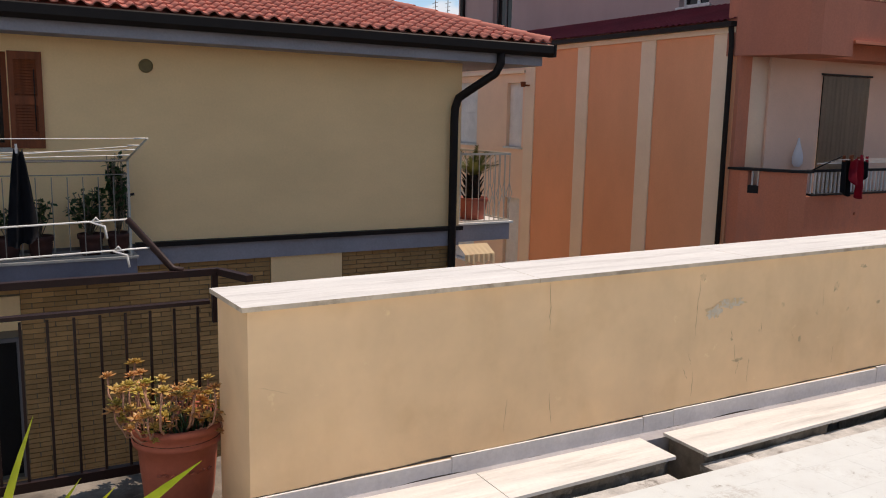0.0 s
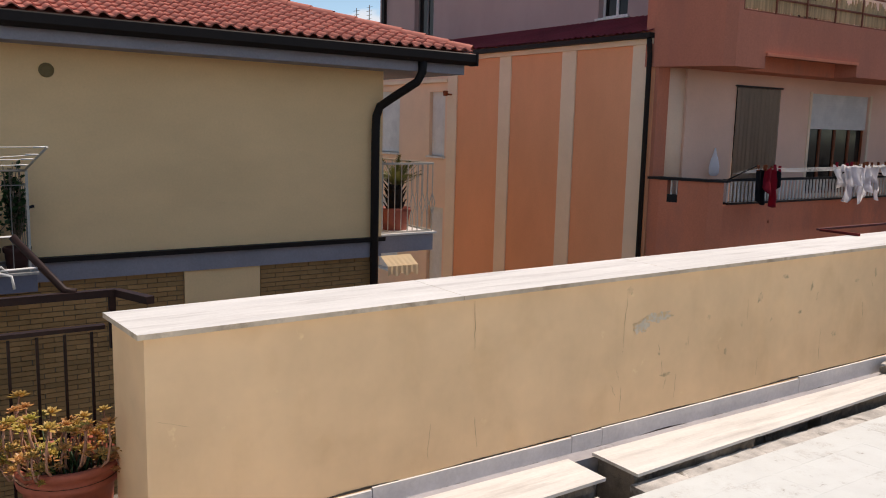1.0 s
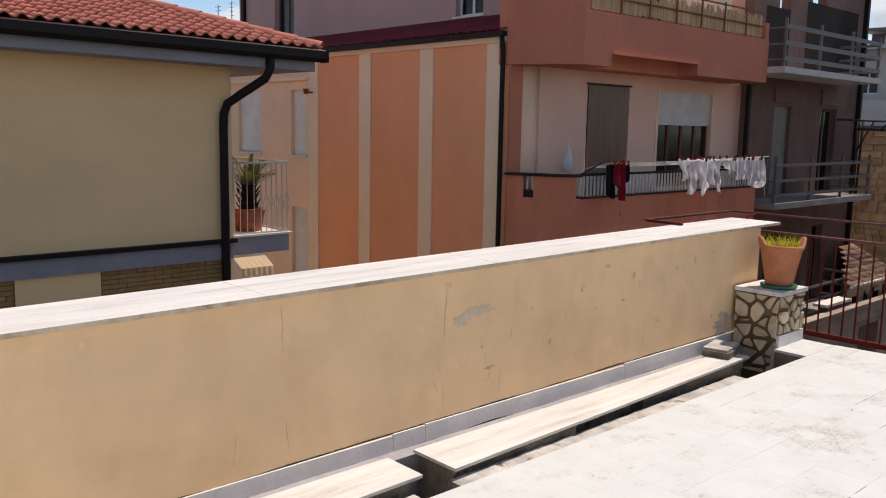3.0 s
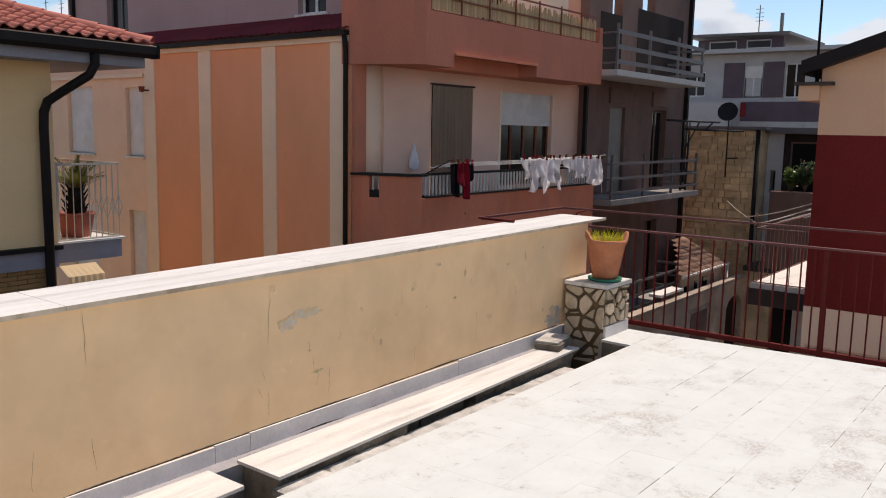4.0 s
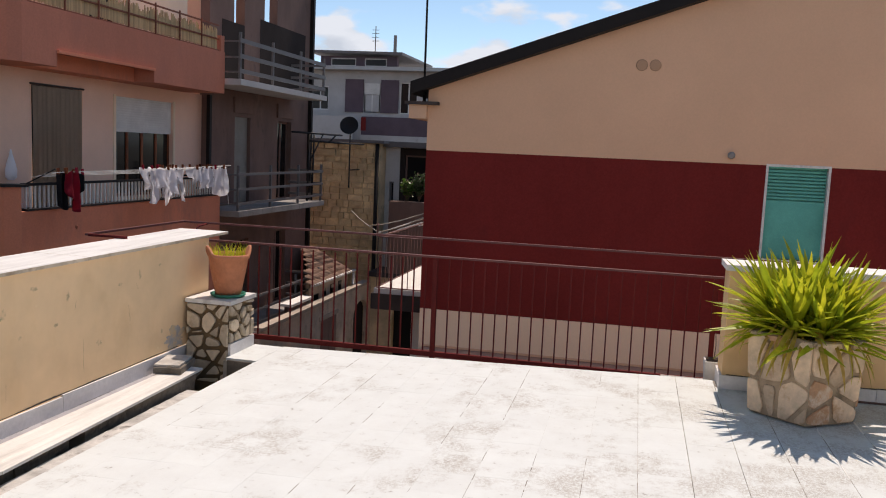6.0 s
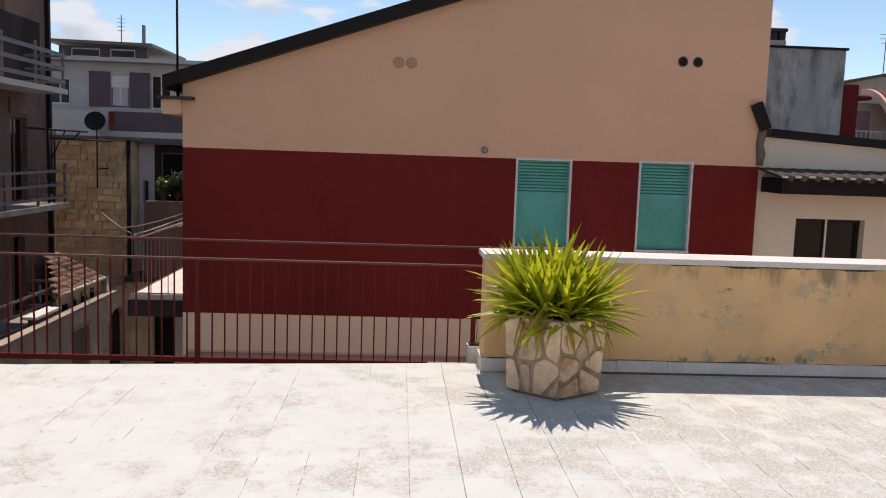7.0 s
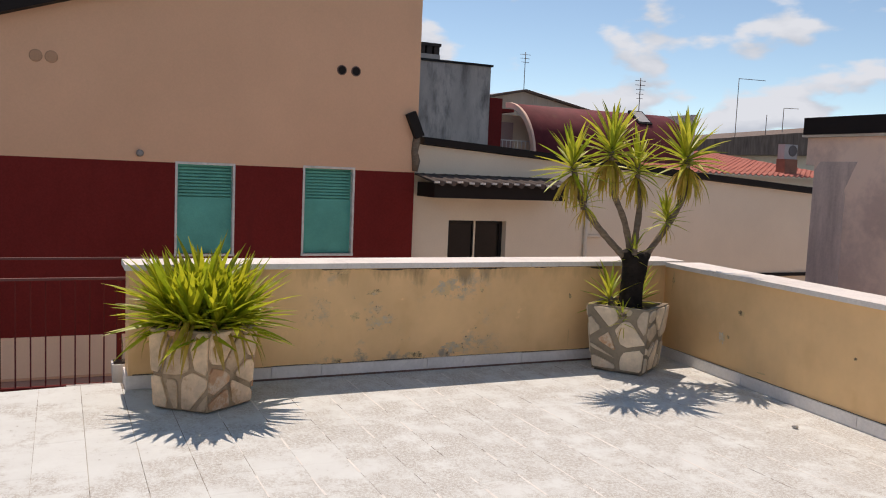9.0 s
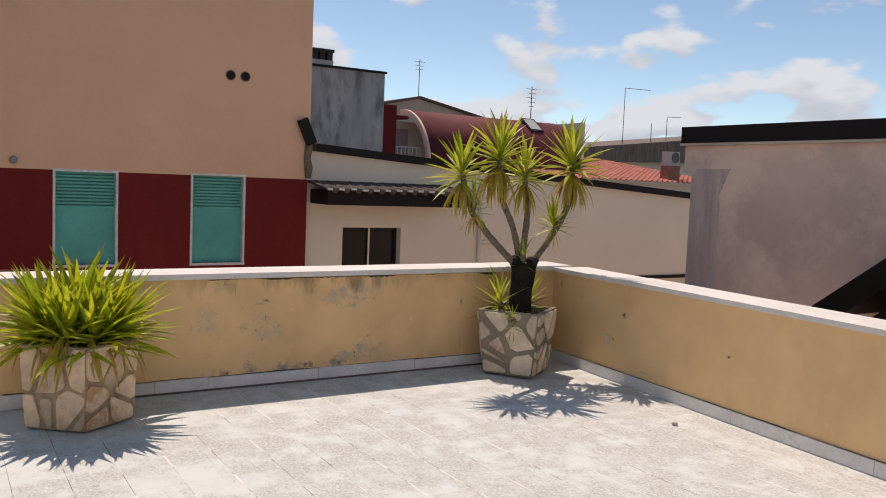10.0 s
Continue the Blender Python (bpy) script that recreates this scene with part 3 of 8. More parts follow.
def crazy_stones(parent, corners, normal, seeds, material, gap=0.022, proud=0.014, salt=1, other=None):
    """Irregular flat stones on a quad face: corners (four, in order) in the parent's own axes."""
    r = random.Random(salt)
    o = Vector(corners[0])
    u = (Vector(corners[1]) - o).normalized()
    nrm = Vector(normal).normalized()
    v = nrm.cross(u)
    flat = [((Vector(c) - o).dot(u), (Vector(c) - o).dot(v)) for c in corners]
    xs, ys = [p[0] for p in flat], [p[1] for p in flat]
    pts, tries = [], 0
    far = 0.75 * math.sqrt((max(xs) - min(xs)) * (max(ys) - min(ys)) / seeds)
    while len(pts) < seeds and tries < 4000:
        tries += 1
        p = (r.uniform(min(xs), max(xs)), r.uniform(min(ys), max(ys)))
        if all(math.hypot(p[0] - q[0], p[1] - q[1]) > far * r.uniform(0.45, 1.3) for q in pts):
            pts.append(p)
    weight = [r.uniform(-0.5, 0.5) * far * far for _ in pts]
    for i, p in enumerate(pts):
        cell = list(flat)
        area = sum(cell[k][0] * cell[(k + 1) % 4][1] - cell[(k + 1) % 4][0] * cell[k][1] for k in range(4))
        for k in range(4):
            a, b = flat[k], flat[(k + 1) % 4]
            ex, ey = b[0] - a[0], b[1] - a[1]
            le = math.hypot(ex, ey)
            nx, ny = (ey / le, -ex / le) if area > 0 else (-ey / le, ex / le)
            cell = clip_poly(cell, nx, ny, nx * a[0] + ny * a[1] - gap * 0.25)
        for j, q in enumerate(pts):
            if i != j and cell:
                dx, dy = q[0] - p[0], q[1] - p[1]
                le = math.hypot(dx, dy)
                cell = clip_poly(cell, dx / le, dy / le, ((dx * (p[0] + q[0]) + dy * (p[1] + q[1])) + weight[i] - weight[j]) / 2 / le - gap * r.uniform(0.3, 0.85))
        if len(cell) < 3:
            continue
        # nip the corners, so that the stones look broken
        cut = []
        for k in range(len(cell)):
            a, b, c = cell[k - 1], cell[k], cell[(k + 1) % len(cell)]
            f = r.uniform(0.03, 0.24)
            cut += [(b[0] + (a[0] - b[0]) * f, b[1] + (a[1] - b[1]) * f), (b[0] + (c[0] - b[0]) * f, b[1] + (c[1] - b[1]) * f)]
        bm = bmesh.new()
        cx, cy = sum(c[0] for c in cut) / len(cut), sum(c[1] for c in cut) / len(cut)
        h = proud * r.uniform(0.7, 1.3)
        low = [bm.verts.new(o + u * a + v * b - nrm * 0.004) for a, b in cut]
        mid = [bm.verts.new(o + u * a + v * b + nrm * h * 0.7) for a, b in cut]
        top = [bm.verts.new(o + u * (a + (cx - a) * 0.07) + v * (b + (cy - b) * 0.07) + nrm * h) for a, b in cut]
        n = len(cut)
        for lo, hi in ((low, mid), (mid, top)):
            for k in range(n):
                bm.faces.new((lo[k], lo[(k + 1) % n], hi[(k + 1) % n], hi[k]))
        bm.faces.new(top)
        part("stone", bm, other if other and r.random() < 0.2 else material, parent)


# ---- ground ----
bm = bmesh.new()
bx(bm, -1500, 1500, -1500, 1500, -7.4, -7.0)
setting(part("ground", bm, GROUND), "bare brown town ground far below the roof terrace", "ground")
bm = bmesh.new()
bx(bm, -30, 60, 6.2, 8.6, -7.0, -6.96)
setting(part("road", bm, ASPHALT), "narrow grey asphalt street between the houses", "road")

# ---- terrace: the house it belongs to ----
FALL = 0.024


def level(y):
    """The terrace falls gently towards the drain along the long parapet."""
    return 0.0 if y < -0.5 else -FALL * (y + 0.5)


EDGE_X, EDGE_Y = 7.56, 2.93
setting(box_part("wall_house", -3.4, 7.7, -6.25, 4.1, -7.0, -0.62, WHITEWALL), "plain rendered walls of the house under the terrace", "wall")
setting(box_part("wall_west", -3.4, -3.1, -6.2, 4.05, -0.62, 3.2, WHITEWALL), "plain white rendered wall behind the terrace", "wall")
bm = bmesh.new()
ys = [-6.1, -0.95, -0.5, -0.05, EDGE_Y]
for a, b in zip(ys, ys[1:]):
    v, f = bx(bm, -3.1, EDGE_X, a, b, -0.61, -0.0010)
    for p in v[4:]:
        p.co.z = -0.0010 + level(p.co.y) - (0.0045 if abs(p.co.y + 0.5) < 0.01 else 0.0)
v, f = bx(bm, 7.03, EDGE_X, EDGE_Y, 3.24, -0.61, -0.11)
floor = setting(part("floor", bm, JOINT), "pale weathered cement tile floor of the roof terrace", "floor")

DIRTY = surface("dirty_masonry", (0.19, 0.165, 0.135), 0.98, large=4, vary=0.5, bump=0.7, distance=0.01, stain=(0.30, 0.28, 0.25), stain_at=(0.58, 0.7), stain_scale=6)
bm = bmesh.new()
bx(bm, -3.1, 0.55, EDGE_Y, 4.06, -0.61, -0.272)
bx(bm, -3.1, 1.3, 4.062, 4.66, -0.61, -0.272)
setting(part("floor_ledge", bm, DIRTY), "dirty cement ledge beside the head of the parapet", "ledge")
# thin liner added over the floor block's side, so the hole reads dark
setting(box_part("drain_end", 7.014, 7.028, EDGE_Y, 3.2, -0.479, -0.10, DIRTY), "dark liner on the end of the drain channel", "drain")
# drain channel: its bed, and the kerb that the marble slabs stand over
setting(box_part("drain_bed", 0.55, 6.98, EDGE_Y, 3.64, -0.6, -0.48, DIRTY), "dirty cement bed of the drain channel", "drain")

# long parapet along the drain
def rise(x):
    """The parapet climbs slightly along its length."""
    return 0.0055 * (x - 0.95)


PL = thing("wall_north", "ochre plastered parapet wall with a travertine coping", "parapet wall", kind="structure")
bm = bmesh.new()
v, f = bx(bm, 0.976, 7.5, 3.64, 4.06, -0.61, 0.816)
for p in v[4:]:
    p.co.z += rise(p.co.x)
for p in (v[0], v[4]):
    p.co.x = 1.005
soften(bm, 0.006)
part("wall_body", bm, OCHRE, PL)
x = 0.945
for k, w in enumerate((1.62, 1.60, 1.66, 1.98)):
    bm = bmesh.new()
    v, f = bx(bm, x, x + w - 0.003, 3.612, 4.09, 0.8175, 0.840)
    for p in v:
        p.co.z += rise(p.co.x)
    if k == 0:
        v[0].co.x = v[4].co.x = 0.975
    soften(bm, 0.006)
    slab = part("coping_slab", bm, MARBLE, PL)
    # sides get a darker, warmer colour that stands for the shade on them
    slab.data.materials.append(EDGE_SHADED)
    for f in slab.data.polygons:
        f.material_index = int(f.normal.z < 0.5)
    x += w
x = 1.0
for k, w in enumerate((1.06, 1.30, 0.24, 1.95, 1.93)):
    bm = bmesh.new()
    bx(bm, x, x + w - 0.004, 3.624, 3.64, -0.155, -0.068 + 0.008 * (x - 1) + 0.003 * (k % 2))
    soften(bm, 0.003)
    part("baseboard", bm, BASEBOARD, PL)
    x += w


def crack(parent, plane, u0, z0, length, salt, lean=0.0, name="crack"):
    """A hairline crack: a thin jagged dark groove that follows the plaster."""
    r = random.Random(salt)
    bm = bmesh.new()
    u, z, n = u0, z0, max(5, int(length / 0.025))
    pts = []
    for k in range(n + 1):
        pts.append((u, z))
        u += r.uniform(-0.006, 0.006) + lean * length / n
        z -= length / n
    last = None
    for k, (u, z) in enumerate(pts):
        w = (0.0009 * math.sin(math.pi * (k + 0.5) / (n + 1)) + 0.0003) * r.uniform(0.5, 1.5)
        axis, at = plane
        pair = [bm.verts.new((u + s * w, at, z) if axis == "y" else (at, u + s * w, z)) for s in (-1, 1)]
        if last:
            bm.faces.new((last[0], last[1], pair[1], pair[0]))
        last = pair
    part(name, bm, CRACK, parent)


def patch(parent, plane, u0, z0, w, h, salt, material, name="bare_patch"):
    """A flaked patch where the paint has come off: a ragged thin shape just proud of the plaster."""
    r = random.Random(salt)
    bm = bmesh.new()
    axis, at = plane
    n = 64
    rim = []
    ph = [r.uniform(0, 6.28) for _ in range(4)]
    for k in range(n):
        a = 2 * math.pi * k / n
        q = 0.66 + 0.14 * math.sin(2 * a + ph[0]) + 0.11 * math.sin(5 * a + ph[1]) + 0.09 * math.sin(9 * a + ph[2]) + r.uniform(-0.08, 0.08)
        u, z = u0 + w / 2 * q * math.cos(a), z0 + h / 2 * q * math.sin(a)
        rim.append(bm.verts.new((u, at, z) if axis == "y" else (at, u, z)))
    c = bm.verts.new((u0, at, z0) if axis == "y" else (at, u0, z0))
    for k in range(n):
        bm.faces.new((c, rim[k], rim[(k + 1) % n]))
    part(name, bm, material, parent)


CRACK = surface("crack_shadow", (0.40, 0.265, 0.15), 1.0)
BARE = surface("bare_plaster", (0.69, 0.60, 0.48), 0.95, large=9, vary=0.12, stain=(0.70, 0.50, 0.28), stain_at=(0.46, 0.54), stain_scale=16)
BARE_DULL = surface("dull_bare_plaster", (0.58, 0.49, 0.38), 0.95, large=9, vary=0.15, stain=(0.74, 0.51, 0.27), stain_at=(0.40, 0.58), stain_scale=14)
MOULD = surface("black_mould", (0.15, 0.11, 0.075), 0.95, large=9, vary=0.3, stain=(0.74, 0.51, 0.27), stain_at=(0.36, 0.54), stain_scale=18)

PALECEM = surface("pale_cement", (0.52, 0.50, 0.465), 0.95, large=6, vary=0.3, bump=0.6, distance=0.012, stain=(0.17, 0.155, 0.13), stain_at=(0.55, 0.66), stain_scale=7)
def rough_block(bm, x0, x1, y0, y1, z0, z1, rough, tops=0.0):
    """A block whose front (low y) and top are uneven, like trowelled mortar."""
    nx, nz = max(2, int((x1 - x0) / 0.022)), max(2, int((z1 - z0) / 0.022))
    grid = []
    for i in range(nx + 1):
        x = x0 + (x1 - x0) * i / nx
        lift = tops * (noise.noise(Vector((x * 9, 3.1, z1))) + 0.5 * noise.noise(Vector((x * 31, 1.7, z1))))
        col = []
        for j in range(nz + 1):
            z = z0 + (z1 + lift - z0) * j / nz
            q = noise.noise(Vector((x * 11, z * 13, y0))) + 0.6 * noise.noise(Vector((x * 37, z * 41, y0)))
            col.append(bm.verts.new((x, y0 + rough * q, z)))
        col.append(bm.verts.new((x, y1, z1 + lift)))
        grid.append(col)
    for a, b in zip(grid, grid[1:]):
        for j in range(nz + 1):
            bm.faces.new((a[j], b[j], b[j + 1], a[j + 1]))
    ends = [[bm.verts.new((x, y1, z0))] for x in (x0, x1)]
    bm.faces.new(grid[0] + ends[0])
    bm.faces.new(list(reversed(grid[-1])) + ends[1])


# marble slabs on low masonry over the drain
def drain_slab(x0, x1, top, y0=3.15, y1=3.48, y0b=None, label="travertine slab laid over the drain beside the parapet", supports=()):
    t = thing("drain_slab", label, "stone slab", (0, 0, 0), group="slabs over the drain")
    bm = bmesh.new()
    y0b = y0 if y0b is None else y0b
    v, f = bx(bm, x0, x1, y0, y1, top - 0.018, top)
    for i in (1, 5):
        v[i].co.y = y0b
    soften(bm, 0.005)
    part("slab_top", bm, MARBLE, t)
    for a, b, lo in supports:
        bm = bmesh.new()
        rough_block(bm, a, b, max(y0, y0b) + 0.018, y1 - 0.02, -0.48, top - 0.018 - lo, 0.016)
        part("support", bm, DIRTY, t)
    return t


drain_slab(0.75, 2.138, -0.118, 3.19, 3.52, 3.20, supports=((0.8, 2.12, 0.0),))
drain_slab(2.143, 3.235, -0.118, 3.20, 3.52, 3.225, supports=((2.16, 3.17, 0.0),))
drain_slab(3.42, 4.52, -0.12, 3.175, 3.52, 3.215, supports=((3.45, 4.50, 0.0),))
drain_slab(4.525, 6.80, -0.122, 3.215, 3.52, 3.30, supports=((4.54, 4.72, 0.0), (4.74, 5.2, 0.0), (5.35, 6.72, 0.0)))
LEDGE = surface("grey_ledge", (0.40, 0.385, 0.40), 0.8, large=3, vary=0.15, stain=(0.2, 0.18, 0.16), stain_at=(0.58, 0.7), stain_scale=5)
setting(box_part("drain_ledge", 0.55, 7.0, 3.523, 3.645, -0.479, -0.150, LEDGE), "narrow grey ledge between drain slabs and parapet", "ledge")
bm = bmesh.new()
for a, b in ((0.56, 3.16), (3.40, 6.55)):
    n = int((b - a) / 0.35)
    for k in range(n):
        u0, u1 = a + (b - a) * k / n, a + (b - a) * (k + 1) / n
        top = -0.198 if u0 < 3.3 else -0.188 - 0.016 * (u0 - 3.4)
        rough_block(bm, u0, u1, 2.965, 3.205 + 0.03 * max(0, (u0 - 3.4)), -0.479, top, 0.006, 0.004)
setting(part("drain_kerb", bm, PALECEM), "rough pale cement kerb along the drain channel", "kerb")
b = thing("loose_stone_slab", "broken piece of paving on the drain slab", "stone slab", (6.70, 3.49, -0.122), 12)
b.scale = (1.15, 1.1, 1.0)
bm = bmesh.new()
bx(bm, -0.15, 0.15, -0.10, 0.10, 0, 0.05)
soften(bm, 0.012)
part("slab_body", bm, DIRTY, b)
bm = bmesh.new()
bx(bm, -0.13, 0.15, -0.08, 0.10, 0.051, 0.068)
soften(bm, 0.006)
part("slab_skin", bm, PALECEM, b)

SMEAR = surface("grey_smear", (0.46, 0.43, 0.42), 0.95, large=6, vary=0.2, stain=(0.72, 0.52, 0.31), stain_at=(0.44, 0.58), stain_scale=9)
SOFTSTAIN = surface("faint_stain", (0.56, 0.405, 0.24), 0.95, large=9, vary=0.2, stain=(0.84, 0.585, 0.345), stain_at=(0.40, 0.58), stain_scale=18)
# cracks and flaked paint on the long parapet
F = ("y", 3.6375)
for k, (u, z, ln, lean) in enumerate(((2.65, 0.81, 0.26, 0.08), (2.395, 0.20, 0.18, 0.02), (2.67, 0.19, 0.17, 0.0), (3.757, 0.75, 0.36, -0.06), (3.70, 0.29, 0.07, 0.5), (3.745, 0.17, 0.15, 0.0), (4.228, 0.20, 0.16, 0.0), (4.14, 0.19, 0.08, -0.3),
                                      (4.32, 0.42, 0.06, 0.0), (4.05, 0.40, 0.05, 0.3), (4.62, 0.33, 0.05, 0.2), (5.71, 0.58, 0.06, -0.4), (5.775, 0.30, 0.24, 0.0), (5.05, 0.18, 0.12, 0.0), (6.4, 0.6, 0.05, 0.3), (1.05, 0.46, 0.05, 3.0), (4.90, 0.60, 0.14, 0.0), (6.30, 0.45, 0.16, 0.05), (4.09, 0.30, 0.10, 0.1), (3.66, 0.20, 0.07, 0.6))):
    crack(PL, F, u, z, ln, k + 3, lean)
patch(PL, ("y", 3.6380), 4.03, 0.575, 0.30, 0.10, 3, BARE)
patch(PL, ("y", 3.6372), 3.89, 0.53, 0.17, 0.13, 4, BARE)
patch(PL, ("y", 3.6380), 6.95, 0.06, 0.46, 0.26, 6, SMEAR)
for k, (u, z, w, h) in enumerate(((4.13, 0.20, 0.14, 0.03), (5.5, 0.45, 0.05, 0.04), (6.2, 0.62, 0.07, 0.03), (6.72, 0.70, 0.06, 0.03), (6.75, 0.16, 0.04, 0.04), (4.31, 0.37, 0.035, 0.03), (4.70, 0.27, 0.05, 0.05), (4.51, 0.52, 0.05, 0.04), (5.03, 0.60, 0.07, 0.10),
                                  (4.85, 0.44, 0.04, 0.05), (4.06, 0.34, 0.03, 0.025), (5.17, 0.43, 0.04, 0.04), (5.62, 0.62, 0.04, 0.09), (5.30, 0.72, 0.10, 0.04), (6.45, 0.66, 0.04, 0.10), (5.95, 0.24, 0.08, 0.06), (3.78, 0.76, 0.06, 0.08))):
    patch(PL, ("y", 3.6378), u, z, w, h, 20 + k, SOFTSTAIN, "stain")

# end parapet with the return along the far side
PR = thing("wall_east", "ochre plastered parapet wall with flaked paint and a pale coping", "parapet wall", kind="structure")
RX = 7.35
bm = bmesh.new()
bx(bm, RX, RX + 0.33, -6.05, -0.72, -0.61, 0.905)
soften(bm, 0.008)
part("wall_body", bm, OCHRE_WORN, PR)
y = -0.69
for k, w in enumerate((1.72, 1.75, 1.86)):
    bm = bmesh.new()
    bx(bm, RX - 0.04, RX + 0.37, y - w + (0.003 if k < 2 else 0.09), y, 0.906, 0.950)
    soften(bm, 0.006)
    part("coping_slab", bm, COPING, PR)
    y -= w
y = -0.72
for k, w in enumerate((1.08, 0.42, 0.95, 0.95, 0.95, 0.7)):
    bm = bmesh.new()
    bx(bm, RX - 0.022, RX, y - w + 0.004, y, 0.002, 0.105 + 0.004 * (k % 2))
    soften(bm, 0.003)
    part("baseboard", bm, BASEBOARD, PR)
    y -= w
bm = bmesh.new()
bx(bm, RX - 0.022, RX + 0.3, -0.7195, -0.70, -0.03, 0.105)
part("baseboard", bm, BASEBOARD, PR)
box_part("dirt_joint", RX - 0.0235, RX - 0.0222, -5.6, -1.3, 0.0008, 0.017, DARKWALL, PR)
G = ("x", RX - 0.0025)
for k, (u, z, w, h) in enumerate(((-2.66, 0.70, 0.17, 0.07), (-2.50, 0.50, 0.10, 0.12), (-2.36, 0.13, 0.10, 0.05), (-3.68, 0.70, 0.05, 0.07), (-2.36, 0.87, 0.20, 0.06), (-3.05, 0.14, 0.18, 0.10), (-4.62, 0.62, 0.05, 0.06))):
    patch(PR, G, u, z, w, h, 40 + k, MOULD, "stain")
G = ("x", RX - 0.0048)
for k, (u, z, w, h) in enumerate(((-2.72, 0.45, 0.26, 0.13), (-3.33, 0.73, 0.32, 0.20), (-3.42, 0.19, 0.30, 0.12), (-2.67, 0.69, 0.08, 0.05))):
    patch(PR, G, u, z, w, h, 60 + k, BARE_DULL)
for k, (u, z, ln) in enumerate(((-3.67, 0.89, 0.16), (-4.62, 0.3, 0.15), (-2.42, 0.85, 0.12))):
    crack(PR, ("x", RX - 0.0056), u, z, ln, 80 + k)

RET = Matrix.Translation((7.35, -5.73, 0)) @ Matrix.Rotation(radians(-4.8), 4, "Z")   # runs towards its own -x
PS = thing("wall_south", "ochre plastered parapet wall with a worn pale coping", "parapet wall", kind="structure")
PS.matrix_basis = RET
bm = bmesh.new()
bx(bm, -10.6, 0.0, -0.33, 0.0, -0.61, 0.895)
soften(bm, 0.008)
part("wall_body", bm, OCHRE_S, PS)
x = -0.05
for k, w in enumerate((1.0, 1.6, 1.7, 1.7, 1.7, 1.7)):
    bm = bmesh.new()
    bx(bm, x - w + 0.003, x, -0.37, 0.04, 0.896 + (0.006 if k else 0), 0.936 + (0.006 if k else 0))
    soften(bm, 0.007)
    part("coping_slab", bm, COPING, PS)
    x -= w
x = -0.03
for k, w in enumerate((1.2, 1.25, 1.2, 1.2, 1.2, 1.2, 1.2)):
    bm = bmesh.new()
    bx(bm, x - w + 0.004, x, 0.0, 0.022, 0.002, 0.10)
    soften(bm, 0.003)
    part("baseboard", bm, BASEBOARD, PS)
    x -= w
for k, (u, z, w, h) in enumerate(((-1.15, 0.62, 0.10, 0.08), (-1.0, 0.38, 0.05, 0.05), (-1.45, 0.10 + 0.06, 0.12, 0.02), (-0.15, 0.80, 0.05, 0.16), (-2.4, 0.5, 0.05, 0.03))):
    patch(PS, ("y", 0.0025), u, z, w, h, 90 + k, MOULD, "stain")
patch(PS, ("y", 0.004), -0.92, 0.36, 0.10, 0.17, 97, BARE)
crack(PS, ("y", 0.0045), -0.13, 0.82, 0.2, 98)

# ---- terrace: railings ----
def railing(name, a, b, z0, ztop, bars, label, material, post_every=None, top_mat=None):
    """Bars between a low and a middle rail, posts, and a handrail set outwards on brackets."""
    t = thing(name, label, "railing")
    a, b = Vector((*a, 0)), Vector((*b, 0))
    d = (b - a).normalized()
    ang = math.degrees(math.atan2(d.y, d.x))
    le = (b - a).length

    def bar(nm, s0, s1, w, za, zb, mat=None):
        bm = bmesh.new()
        bx(bm, s0, s1, -w / 2, w / 2, za, zb)
        part(nm, bm, mat or material, t, m=pose(a.x, a.y, 0, 0, 0, ang))

    bar("lower_rail", 0, le, 0.04, z0, z0 + 0.045)
    bar("middle_rail", 0, le, 0.042, ztop - 0.018, ztop, top_mat)
    me = None
    for k in range(bars):
        s = le * (k + 0.5) / bars
        if me is None:
            bm = bmesh.new()
            bx(bm, -0.006, 0.006, -0.006, 0.006, z0 + 0.045, ztop - 0.03)
            me = mesh_of("bar", bm, material)
        p = a + d * s
        piece("bar", me, t, pose(p.x, p.y, 0, 0, 0, ang))
    for s in post_every or ():
        bar("post", s - 0.02, s + 0.02, 0.044, z0 - 0.12, ztop - 0.03)
    return t


RA = railing("railing", (8.10, 4.15), (8.10, -1.4), -0.17, 0.755, 51, "dark red painted iron railing outside the terrace edge", RAIL, (0.02, 2.43, 4.85), RAIL_TOP)
bm = bmesh.new()
HX, HY = 8.30, 4.36
bx(bm, HX - 0.015, HX + 0.015, -1.4, HY + 0.015, 0.880, 0.898)
bx(bm, 6.80, HX - 0.015, HY - 0.015, HY + 0.015, 0.880, 0.898)
part("handrail", bm, RAIL_TOP, RA)
for y in (4.1, -1.3):
    bm = bmesh.new()
    bent(bm, [(8.10, y, 0.75), (8.10, y, 0.84), (8.13, y, 0.872), (HX, y, 0.88)], 0.011, 6)
    part("bracket", bm, RAIL, RA)
box_part("bracket", 6.80, 6.83, 4.0, HY - 0.016, 0.875, 0.895, RAIL, RA)

RB = railing("railing", (-2.9, 4.10), (0.94, 4.08), -0.03, 0.785, 35, "dark brown iron railing with an outrigger rail for washing lines", RAIL_DARK, (0.02,))
bm = bmesh.new()
bx(bm, -2.9, 1.06, 4.34, 4.38, 0.85, 0.885)
bx(bm, -0.02, 0.02, 0.09, 0.36, 0.85, 0.885, pose(1.18, 4.02, 0, 0, 0, 20))
part("handrail", bm, RAIL_DARK, RB)
box_part("bracket", 1.02, 1.05, 4.345, 4.375, 0.60, 0.85, RAIL_DARK, RB)
bm = bmesh.new()
bent(bm, [(0.88, 4.36, 0.885), (0.83, 4.38, 0.895), (0.64, 4.50, 1.14)], 0.018, 6)
part("bracket", bm, RAIL_DARK, RB)
